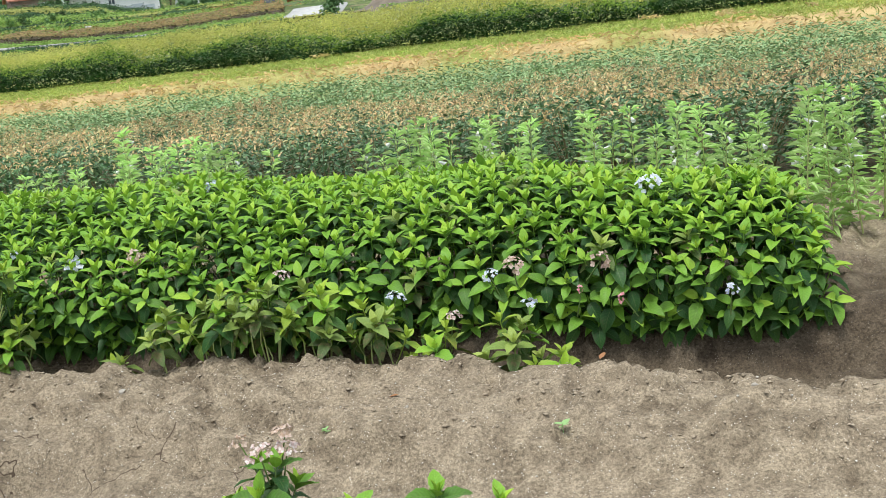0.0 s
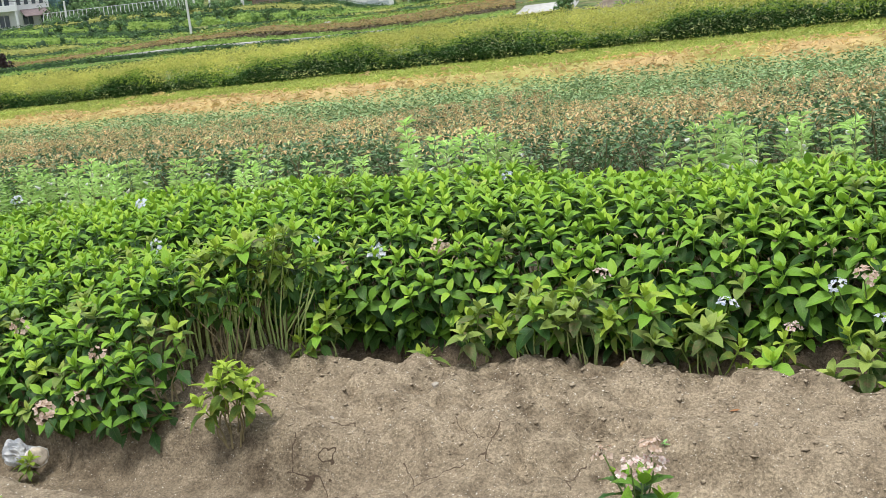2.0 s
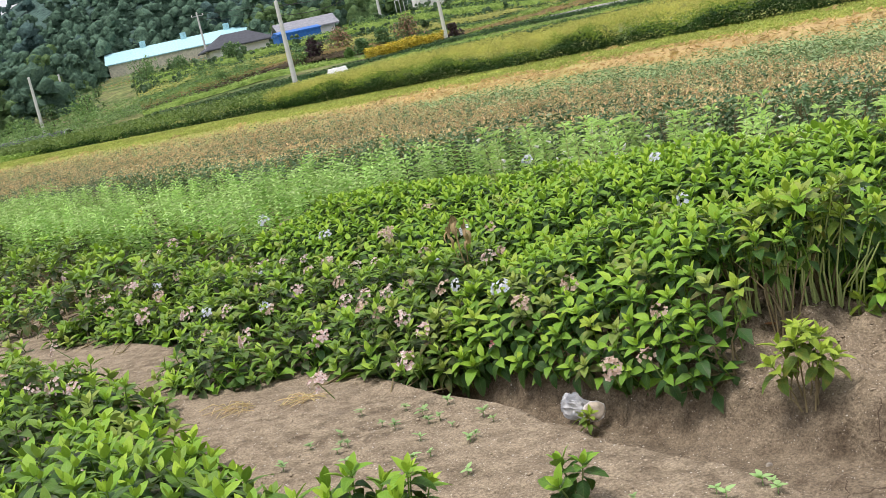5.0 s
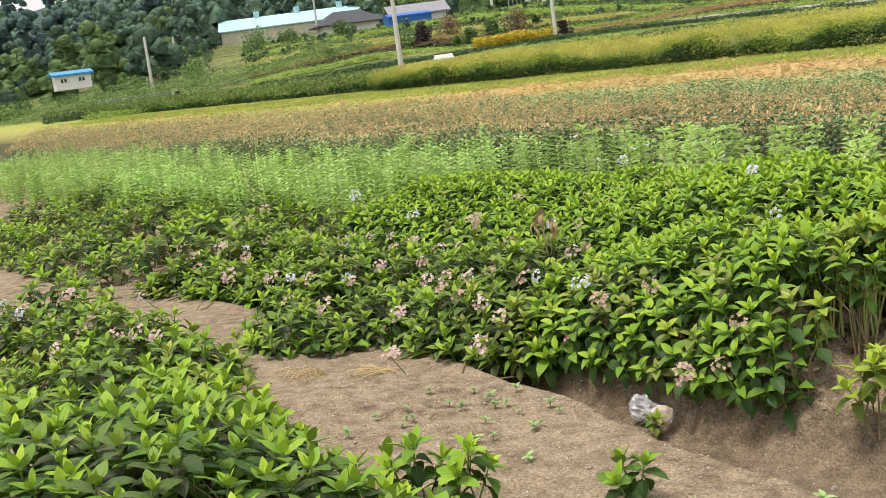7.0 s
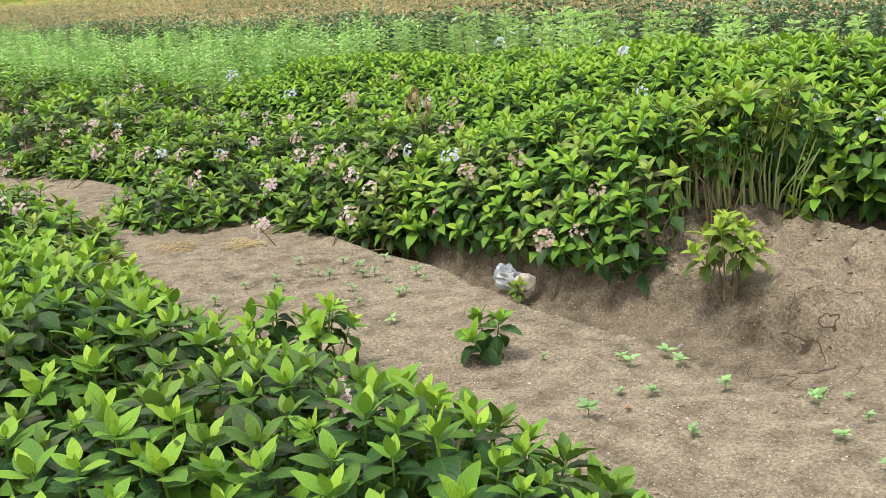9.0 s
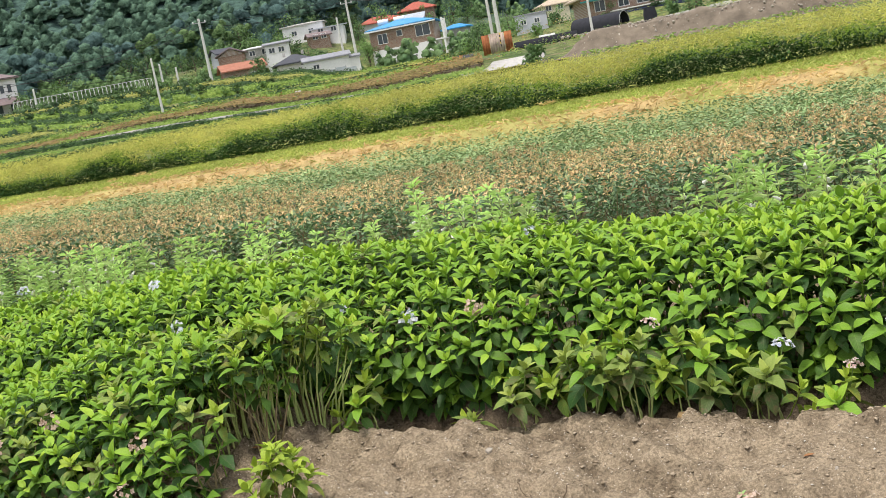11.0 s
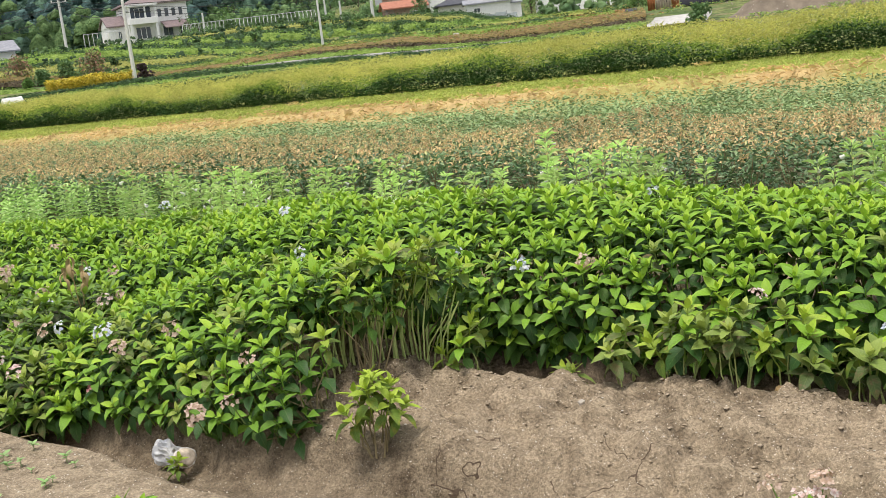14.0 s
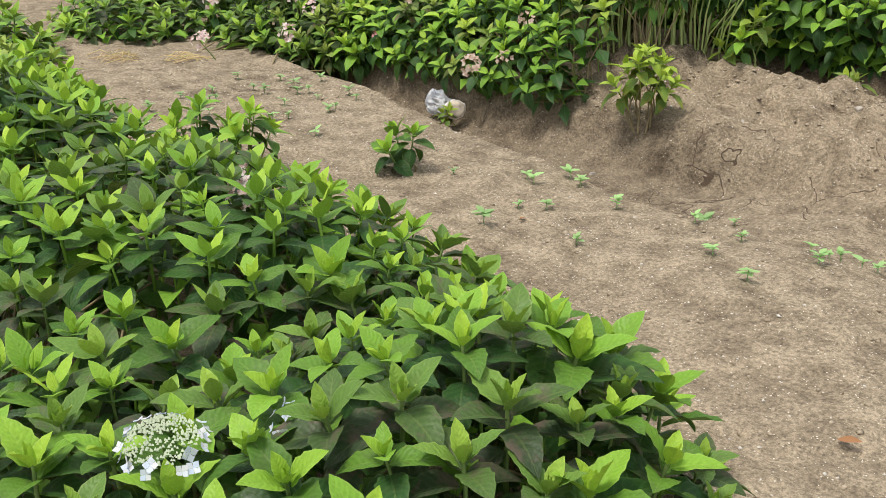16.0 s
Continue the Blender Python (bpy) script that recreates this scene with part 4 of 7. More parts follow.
flowers_at("tan", [(-7.0, 4.5, 0.36), (-6.8, 4.75, 0.37), (-5.95, 4.9, 0.37), (-5.3, 4.4, 0.37), (-5.2, 4.9, 0.38), (-4.4, 4.35, 0.36), (-7.3, 5.3, 0.38), (-8.0, 5.0, 0.37), (-6.0, 3.1, 0.37), (-6.4, 3.4, 0.37), (-7.1, 3.6, 0.36), (-5.5, 4.1, 0.33)], 0.95)
rng = np.random.default_rng(815)
SPREAD = []
for k in range(26):
    u, v = (rng.uniform(-8.2, -4.7), rng.uniform(3.3, 4.7)) if k < 18 else (rng.uniform(-8.1, -6.0), rng.uniform(1.8, 2.5))
    SPREAD.append((*to_xy(u, v), 0.365 + rng.normal(0, 0.015)))
flowers_at("tan", SPREAD[0::3], 1.0)
flowers_at("pink", SPREAD[1::3], 0.85)
flowers_at("white", SPREAD[2::3], 0.75)
flowers_at("red", [(-3.754, 4.38, 0.18), (0.62, 4.72, 0.22), (0.46, 4.76, 0.26)], 0.8)
flowers_at("white", [(1.02, 4.52, 0.27), (0.09, 4.82, 0.34)], 0.6)
b = min(BUSHES, key=lambda q: (q.x + 1.35) ** 2 + (q.y - 1.24) ** 2)
b.flower((-1.345, 1.235, 0.405), (0.1, -0.15, 1.0), "lace", rng, 1.0)
flowers_at("white", [(-1.22, 1.38, 0.42)], 0.8)
for b in BUSHES:
    b.close()


def withered_clump(x, y, z):
    """A few shoots that have dried off among the green ones."""
    rng = np.random.default_rng(801)
    e = thing("withered_shoots", x, y, gz(x, y), 0, "dry tan withered shoots among green hydrangeas", "dead shoots")
    m = plain_material("withered_leaf", (0.46, 0.34, 0.17), 0.8)
    for k in range(5):
        a = 1.3 * k
        q = np.array([0.06 * math.cos(a), 0.06 * math.sin(a), z * rng.uniform(0.85, 1.05)])
        part("stem", raw_mesh("stem", *tube_arrays([(0.01 * k, 0, 0), q * (0.5, 0.5, 0.6), q], [0.003, 0.003, 0.002], 5), m), e)
        for j in range(3):
            V, F, _ = leaf_arrays(0.09, 0.03, 1.4, 0.6, 6, 0, rng)
            part("leaf", raw_mesh("leaf", place_leaf(V, 120 * j + 40 * k, -35, q - (0, 0, 0.03 * j)), F, m, smooth=True), e)


withered_clump(-4.62, 5.35, 0.50)

# ---- sesame ----
M_SESAME = leaf_material("sesame_leaf", (0.45, 0.69, 0.19), (0.55, 0.78, 0.26), (0.66, 0.82, 0.37), 0.5, 0.42)
M_SESAME_YOUNG = leaf_material("young_sesame_leaf", (0.30, 0.53, 0.12), (0.42, 0.65, 0.19), (0.55, 0.73, 0.30), 0.5, 0.32)
M_BELL = petal_material("sesame_flower", (0.86, 0.86, 0.82), (0.84, 0.82, 0.80))


def sesame(seed):
    rng = np.random.default_rng(seed)
    h = 0.95
    e = thing("sesame_plant", 0, 0, -30, 0, "tall bright green sesame plant with white bell flowers", "sesame plant", "sesame plants behind the hydrangeas")
    bend = rng.normal(0, 0.03, 2)
    line = lambda s: np.array([bend[0] * s * s, bend[1] * s * s, h * s])
    V, F = tube_arrays([line(s) for s in (0, 0.3, 0.6, 1.0)], [0.007, 0.006, 0.005, 0.002], 5)
    part("stem", raw_mesh("stem", V, F, M_STEM, smooth=True), e)
    C, D, S = [], [], []
    fl = []
    for k, s in enumerate(np.linspace(0.12, 1.0, 19)):
        s = min(1.0, s + rng.normal(0, 0.02))
        for j in range(5 if s > 0.9 else 4):
            L = (0.108 * (1 - 0.5 * s) + 0.028) * rng.uniform(0.75, 1.25)
            a = k * 1.57 + j * 6.28 / 4 + rng.normal(0, 0.4)
            d = np.array([math.cos(a), math.sin(a), 0.15 + 0.75 * s + rng.normal(0, 0.25)])
            d /= np.linalg.norm(d)
            C.append(line(s) + d * (L * 0.5 + 0.02)), D.append(d), S.append(L)
        if 0.5 < s < 0.98 and rng.random() < 0.32:
            a = rng.uniform(0, 6.28)
            d = np.array([math.cos(a), math.sin(a), -0.55])
            fl.append((line(s) + d * 0.03, line(s) + d * 0.08))
    LV, LF = leaf_cloud(np.array(C), np.array(D), np.array(S), 0.24, rng, 0.42)
    tagged(part("foliage", raw_mesh("foliage", LV, LF, M_SESAME), e), kind="stuff")
    for a, b in fl:
        V, F = tube_arrays([a, a * 0.6 + b * 0.4, a * 0.25 + b * 0.75, b], [0.006, 0.012, 0.013, 0.020], 6)
        part("flower", raw_mesh("flower", V, F, M_BELL, smooth=True), e)
    return e


def remove_thing(e):
    for o in (*e.children_recursive, e):
        bpy.data.objects.remove(o)


SESAME = [sesame(600 + k) for k in range(4)]
rng = np.random.default_rng(61)
spots = []
for row in range(3):
    for u in np.arange(-7.2, 0.62, 0.19):
        v = 6.66 - 0.50 * float(ease(u, -2.6, 0.6)) + 0.32 * row
        n = float(vnoise(u, v, 0.75, 41))
        if n > (-0.28 if u > -4 else -0.34):
            spots.append((u + rng.normal(0, 0.06), v + rng.normal(0, 0.06), 0.66 + 0.14 * n + rng.normal(0, 0.04)))
for v in (6.0, 6.4, 6.8, 7.2):
    for u in np.arange(0.72, 3.2, 0.17):
        if v > 6.1 or u > 1.1:
            spots.append((u + rng.normal(0, 0.04), v + rng.normal(0, 0.05), 0.70 + 0.10 * float(vnoise(u, v, 0.6, 43))))
for k, (u, v, s) in enumerate(spots):
    x, y = to_xy(u, v)
    c = copy_thing(SESAME[k % 4], pose(x, y, gz(x, y) - 0.01, rng.normal(0, 3), rng.normal(0, 3), rng.uniform(0, 360)) @ Matrix.Diagonal((s, s, s, 1)))


def sesame_patch(seed):
    """The dense patch of younger sesame, past counting."""
    rng = np.random.default_rng(seed)
    n = 1600
    v = rng.uniform(4.9, 8.0, n)
    u = -25.0 + rng.uniform(0, 1, n) * (15.6 + 1.0 * (v - 4.9))
    keep = vnoise(u, v, 0.5, 45) > -0.42
    u, v = u[keep], v[keep]
    n = len(u)
    x, y = to_xy(u, v)
    h = 0.56 + 0.12 * vnoise(u, v, 0.6, 44) + rng.normal(0, 0.06, n)
    K = 32
    s = np.tile(np.linspace(0.25, 1.0, K), n)
    a = np.tile(np.arange(K) * 2.1, n) + np.repeat(rng.uniform(0, 6.28, n), K)
    D = np.stack([np.cos(a), np.sin(a), -0.3 + 0.9 * s + rng.normal(0, 0.15, n * K)], 1)
    D /= np.linalg.norm(D, axis=1)[:, None]
    L = 0.075 * (1 - 0.4 * s) + 0.02
    C = np.stack([np.repeat(x, K), np.repeat(y, K), np.repeat(land(x, y), K) + np.repeat(h, K) * s], 1) + D * L[:, None] * 0.5
    V, F = leaf_cloud(C, D, L, 0.36, rng, 0.2)
    return tagged(part("sesame_patch", raw_mesh("sesame_patch", V, F, M_SESAME_YOUNG)), "dense patch of light green young sesame", "sesame patch", kind="stuff")


sesame_patch(67)
for e in SESAME:
    remove_thing(e)

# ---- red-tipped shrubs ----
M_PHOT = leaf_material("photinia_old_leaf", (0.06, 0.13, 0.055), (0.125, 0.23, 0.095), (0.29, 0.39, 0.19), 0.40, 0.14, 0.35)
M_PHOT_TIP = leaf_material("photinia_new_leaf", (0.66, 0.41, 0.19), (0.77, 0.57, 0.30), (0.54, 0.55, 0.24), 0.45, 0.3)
M_PHOT_GREEN = leaf_material("green_nursery_leaf", (0.20, 0.32, 0.13), (0.28, 0.42, 0.17), (0.39, 0.52, 0.24), 0.45, 0.15)


def phot_height(u, v):
    return 0.56 + 0.10 * vnoise(u, v, 0.8, 51) + 0.05 * vnoise(u, v, 0.3, 52)


def shrub_leaves(u, v, rng, tall, old, tip, size):
    """Leaves of shrubs at (u, v): dark old ones through the body, new ones at the shoot tips."""
    out = []
    n = len(u)
    H = phot_height(u, v) * tall
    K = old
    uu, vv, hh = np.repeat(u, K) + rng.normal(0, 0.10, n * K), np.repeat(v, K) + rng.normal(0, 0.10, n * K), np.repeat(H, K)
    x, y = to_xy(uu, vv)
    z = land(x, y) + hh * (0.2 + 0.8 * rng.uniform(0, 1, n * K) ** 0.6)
    D = np.stack([rng.normal(0, 1, n * K), rng.normal(0, 1, n * K), rng.uniform(-0.1, 0.8, n * K)], 1)
    out.append(leaf_cloud(np.stack([x, y, z], 1), D, size * rng.uniform(0.9, 1.5, n * K), 0.46, rng))
    K = tip
    if K:
        uu, vv, hh = np.repeat(u + rng.normal(0, 0.06, n), K) + rng.normal(0, 0.025, n * K), np.repeat(v + rng.normal(0, 0.06, n), K) + rng.normal(0, 0.025, n * K), np.repeat(H, K)
        x, y = to_xy(uu, vv)
        z = land(x, y) + hh * 0.95 + rng.uniform(-0.05, 0.07, n * K)
        D = np.stack([rng.normal(0, 0.7, n * K), rng.normal(0, 0.7, n * K), rng.uniform(0.2, 1.2, n * K)], 1)
        out.append(leaf_cloud(np.stack([x, y, z], 1), D, size * rng.uniform(0.6, 0.95, n * K), 0.38, rng))
    return out


def field_points(v0, v1, density, rng, left, right):
    """Random spots between v0 and v1 within the wedge of the field, sparser far off."""
    n = int((v1 - v0) * (right(v1) - left(v1) + right(v0) - left(v0)) / 2 * density)
    v = rng.uniform(v0, v1, n)
    u = left(v) + (right(v) - left(v)) * rng.uniform(0, 1, n)
    keep = rng.uniform(0, 1, n) < np.clip(15 / np.hypot(u, v), 0.12, 1)
    return u[keep], v[keep]


def nursery_edge(u):
    return 12.0 + 4.8 * ease(-u, 6, 27)


def plantation(name, zones, tall, mats, label, seed, mask):
    rng = np.random.default_rng(seed)
    old, tips = [], []
    for v0, v1, dens, ko, kt, size in zones:
        u, v = field_points(v0, v1, dens, rng, lambda v: -6.0 - 3.1 * v, lambda v: 1.5 + 0.24 * v)
        keep = (vnoise(u, v, 0.5, 53) > -0.75) & mask(u, v)
        got = shrub_leaves(u[keep], v[keep], rng, tall, ko, kt, size)
        old.append(got[0])
        if len(got) > 1:
            tips.append(got[1])
    V, F = merge(old)
    idx = np.zeros(len(F), int)
    if tips:
        TV, TF = merge(tips)
        F = np.concatenate([F, TF + len(V)])
        V = np.concatenate([V, TV])
        idx = np.concatenate([idx, np.ones(len(TF), int)])
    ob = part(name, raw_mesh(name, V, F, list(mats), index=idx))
    return tagged(ob, label, "shrub field", kind="stuff")


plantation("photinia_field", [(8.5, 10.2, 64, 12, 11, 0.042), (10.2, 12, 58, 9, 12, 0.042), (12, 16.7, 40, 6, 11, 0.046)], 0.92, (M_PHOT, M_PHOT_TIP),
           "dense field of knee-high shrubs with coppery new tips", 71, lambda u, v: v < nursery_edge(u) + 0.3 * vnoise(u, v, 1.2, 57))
plantation("nursery_field", [(10.3, 13.5, 44, 10, 0, 0.045), (13.5, 16.8, 60, 10, 0, 0.05)], 0.78, (M_PHOT_GREEN,), "dense field of low blue-green nursery shrubs", 72, lambda u, v: v > nursery_edge(u) + 0.3 * vnoise(u, v, 1.2, 57))


def photinia(seed):
    rng = np.random.default_rng(seed)
    e = thing("photinia_bush", 0, 0, -30, 0, "dark green shrub with coppery new leaves", "shrub", "red-tipped shrubs at the field's edge")
    tubes = []
    for k in range(7):
        a = rng.uniform(0, 6.28)
        q = np.array([0.16 * math.cos(a), 0.16 * math.sin(a), rng.uniform(0.4, 0.58)])
        tubes.append(tube_arrays([(0, 0, 0), q * 0.5 + (0, 0, 0.04), q], [0.006, 0.004, 0.003], 4))
    tagged(part("woody_base", raw_mesh("woody_base", *merge(tubes), M_STEM_WOOD), e))
    n = 290
    C = np.stack([rng.normal(0, 0.13, n), rng.normal(0, 0.13, n), rng.uniform(0.10, 0.60, n)], 1)
    D = np.stack([C[:, 0] * 4 + rng.normal(0, .6, n), C[:, 1] * 4 + rng.normal(0, .6, n), rng.uniform(0, 0.9, n)], 1)
    tagged(part("foliage", raw_mesh("foliage", *leaf_cloud(C, D, rng.uniform(0.042, 0.07, n), 0.45, rng), M_PHOT), e), kind="stuff")
    n = 42
    C = np.stack([rng.normal(0, 0.13, n), rng.normal(0, 0.13, n), rng.uniform(0.50, 0.68, n)], 1)
    D = np.stack([rng.normal(0, .7, n), rng.normal(0, .7, n), rng.uniform(0.3, 1.2, n)], 1)
    part("new_growth", raw_mesh("new_growth", *leaf_cloud(C, D, rng.uniform(0.03, 0.052, n), 0.38, rng), M_PHOT_TIP), e, label="coppery new leaves")["kind"] = "stuff"
    return e


PHOT = [photinia(80 + k) for k in range(4)]
k = 0
for v in (7.95, 8.3):
    for u in np.arange(-17, 4.6, 0.35):
        x, y = to_xy(u + rng.normal(0, 0.05), v + rng.normal(0, 0.05))
        s = 1.06 + 0.14 * float(vnoise(u, v, 0.7, 54))
        copy_thing(PHOT[k % 4], pose(x, y, gz(x, y) - 0.01, 0, 0, rng.uniform(0, 360)) @ Matrix.Diagonal((s, s, s, 1)))
        k += 1
for e in PHOT:
    remove_thing(e)

# ---- grass bank ----
M_GRASS = leaf_material("bank_grass", (0.40, 0.51, 0.12), (0.50, 0.57, 0.16), (0.62, 0.61, 0.21), 0.6, 0.35)
M_STRAW = leaf_material("dry_grass", (0.66, 0.50, 0.25), (0.80, 0.62, 0.34), (0.60, 0.52, 0.22), 0.7, 0.3)


def blades(name, v0, v1, n, seed, mats, height, straw, label, left=-34, right=9.5):
    rng = np.random.default_rng(seed)
    u, v = rng.uniform(0, 1, n), rng.uniform(v0, v1, n)
    u = left + (right - left) * u ** 0.75
    x, y = to_xy(u, v)
    hgt = height * rng.uniform(0.5, 1.3, n)
    pick = (vnoise(u, v * 1.6, 1.3, 55) + 0.6 * vnoise(u, v, 0.45, 56) > straw(u, v)).astype(int)
    hgt = np.where(pick, hgt * 1.25, hgt)
    C = np.stack([x, y, land(x, y) + np.where(pick, 0.05 + 0.05 * rng.uniform(0, 1, n), hgt * 0.35)], 1)
    D = np.stack([rng.normal(0, 0.7, n), rng.normal(0, 0.7, n), np.where(pick, rng.uniform(-0.25, 0.35, n), rng.uniform(0.3, 1.3, n))], 1)
    V, F = leaf_cloud(C, D, hgt, 0.15, rng, 0.3)
    ob = part(name, raw_mesh(name, V, F, list(mats), index=np.repeat(pick, 2)))
    return tagged(ob, label, "grass", kind="stuff")


blades("bank_grass", 16.8, 22.3, 62000, 90, (M_GRASS, M_STRAW), 0.10, lambda u, v: -0.9 + 0.35 * ease(v, 17.5, 17.8) + 1.6 * ease(v, 17.85, 18.2) + 0.9 * ease(-u, 16, 34), "grass bank with strips of cut dry straw", -62, 7.5)

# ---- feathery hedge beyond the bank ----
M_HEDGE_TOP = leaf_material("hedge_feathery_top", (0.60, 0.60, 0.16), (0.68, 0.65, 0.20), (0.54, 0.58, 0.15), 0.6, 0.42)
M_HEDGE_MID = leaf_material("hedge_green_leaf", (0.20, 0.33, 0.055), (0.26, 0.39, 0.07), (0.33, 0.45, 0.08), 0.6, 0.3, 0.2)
# lower leaves: a deeper green, darkened further for shade under the overhang
M_HEDGE_LOW = leaf_material("hedge_shaded_leaf", (0.02, 0.065, 0.02), (0.04, 0.11, 0.028), (0.085, 0.185, 0.042), 0.6, 0.12, 0.2)


def hedge(name, u0, u1, v0, v1, h, n, seed, mats, split, label, size=0.10, thin=0.4):
    """A hedge whose loose top overhangs its set-back lower face, darkened in colour for shade; mats from the top down.
    """
    rng = np.random.default_rng(seed)
    u, s, q = rng.uniform(u0, u1, n), rng.uniform(0, 1, n), rng.uniform(0, 1, n)
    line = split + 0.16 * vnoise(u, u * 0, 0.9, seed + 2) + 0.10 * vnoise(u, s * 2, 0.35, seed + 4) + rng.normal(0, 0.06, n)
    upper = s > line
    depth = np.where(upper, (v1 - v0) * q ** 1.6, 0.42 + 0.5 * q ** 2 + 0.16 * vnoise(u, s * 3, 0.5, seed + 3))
    s = np.where(upper, s - 0.12 * np.clip(1 - depth / 0.5, 0, 1) + 0.06 * rng.uniform(0, 1, n) ** 3, s)
    v = v0 + depth + 0.12 * vnoise(u, s * 2, 0.7, seed + 5) + rng.normal(0, 0.05, n)
    top = h * (1 + 0.10 * vnoise(u, v, 1.7, seed) + 0.08 * vnoise(u, v, 0.5, seed + 1))
    x, y = to_xy(u, v)
    z = land(x, y) + top * s
    D = np.stack([rng.normal(0, 1, n), rng.normal(0, 1, n), rng.uniform(-0.5, 0.6, n)], 1)
    D[upper] = D[upper] * (0.8, 0.8, 1) + (0, 0, 0.7)
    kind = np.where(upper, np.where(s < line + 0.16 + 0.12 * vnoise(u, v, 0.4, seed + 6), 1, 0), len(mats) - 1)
    V, F = leaf_cloud(np.stack([x, y, z], 1), D, np.where(upper, size * 1.5, size * 1.3) * rng.uniform(0.6, 1.4, n), np.where(upper, thin, 0.45)[:, None], rng)
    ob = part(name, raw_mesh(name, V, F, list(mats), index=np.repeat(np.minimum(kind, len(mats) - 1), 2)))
    return tagged(ob, label, "hedge", kind="stuff")


hedge("feathery_hedge", -33.5, 9.5, 21.2, 24.4, 0.84, 165000, 91, (M_HEDGE_TOP, M_HEDGE_MID, M_HEDGE_LOW), 0.50, "long hedge with feathery yellow-green tops and shade-darkened foliage below", 0.05, 0.16)
M_TEA = leaf_material("clipped_row_leaf", (0.10, 0.18, 0.04), (0.16, 0.25, 0.06), (0.24, 0.33, 0.09), 0.5, 0.15)
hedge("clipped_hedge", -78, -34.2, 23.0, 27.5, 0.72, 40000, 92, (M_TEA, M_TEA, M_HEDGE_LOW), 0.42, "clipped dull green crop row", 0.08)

# ---- terraced strips beyond the hedge ----
M_STRIP_GREEN = leaf_material("strip_green_leaf", (0.18, 0.32, 0.06), (0.26, 0.41, 0.085), (0.34, 0.47, 0.12), 0.55, 0.3)
M_STRIP_DARK = leaf_material("strip_dark_leaf", (0.034, 0.080, 0.028), (0.060, 0.125, 0.040), (0.10, 0.18, 0.06), 0.5, 0.15)
M_STRIP_ORANGE = leaf_material("strip_dry_leaf", (0.46, 0.22, 0.09), (0.52, 0.32, 0.13), (0.36, 0.34, 0.12), 0.7, 0.15)
M_STRIP_YELLOW = leaf_material("strip_yellow_leaf", (0.46, 0.45, 0.13), (0.40, 0.44, 0.12), (0.30, 0.40, 0.10), 0.6, 0.3)
M_STRIP_DRY = leaf_material("strip_mixed_weeds", (0.40, 0.21, 0.08), (0.30, 0.30, 0.09), (0.22, 0.33, 0.09), 0.7, 0.2)
M_STRIP_EARTH = leaf_material("strip_dead_weeds", (0.09, 0.065, 0.045), (0.13, 0.10, 0.06), (0.10, 0.13, 0.05), 0.8, 0.1)
M_GOLD = leaf_material("golden_leaf", (0.62, 0.50, 0.05), (0.72, 0.58, 0.08), (0.50, 0.48, 0.08), 0.55, 0.2)
M_ROSE_TREE = leaf_material("rose_blossom_leaf", (0.46, 0.20, 0.18), (0.24, 0.22, 0.11), (0.13, 0.20, 0.08), 0.6, 0.2)
M_PURPLE = leaf_material("purple_leaf", (0.06, 0.035, 0.05), (0.09, 0.05, 0.06), (0.07, 0.08, 0.05), 0.5, 0.12)
# village and hill foliage: colours lifted, the woods also blued, to carry haze
M_TREE = leaf_material("tree_leaf", (0.09, 0.18, 0.068), (0.145, 0.255, 0.095), (0.21, 0.34, 0.13), 0.6, 0.25)
M_TREE_LIGHT = leaf_material("light_tree_leaf", (0.12, 0.24, 0.07), (0.19, 0.33, 0.10), (0.26, 0.40, 0.13), 0.55, 0.25)
M_PINE = woods_material("hazed_pine_needles", (0.060, 0.118, 0.112), (0.125, 0.215, 0.19))
M_WOOD = woods_material("hazed_woodland_leaf", (0.075, 0.152, 0.110), (0.165, 0.275, 0.175))
M_WOOD_LIGHT = woods_material("light_woodland_leaf", (0.11, 0.21, 0.08), (0.23, 0.35, 0.14))
M_BARK = plain_material("bark", (0.13, 0.10, 0.075), 0.9)


def strip(name, a, b, width, h, n, mat, label, size=0.3, seed=0):
    """A crop strip from a to b (x, y) on the slope, of many leaves."""
    rng = np.random.default_rng(900 + seed)
    a, b = np.array(a, float), np.array(b, float)
    d = b - a
    s = np.array([-d[1], d[0]]) / np.hypot(*d)
    t, w = rng.uniform(0, 1, n), rng.uniform(-0.5, 0.5, n) * width
    x, y = a[0] + d[0] * t + s[0] * w, a[1] + d[1] * t + s[1] * w
    z = land(x, y) + h * rng.uniform(0.05, 1, n) * (1 + 0.25 * vnoise(x, y, 2.5, seed))
    D = np.stack([rng.normal(0, 1, n), rng.normal(0, 1, n), rng.uniform(-0.2, 1.0, n)], 1)
    ob = part(name, raw_mesh(name, *leaf_cloud(np.stack([x, y, z], 1), D, size * rng.uniform(0.6, 1.4, n), 0.5, rng), mat))
    return tagged(ob, label, "crop strip", kind="stuff")


def polar(az, d):
    a = radians(az)
    return d * math.sin(a), d * math.cos(a)


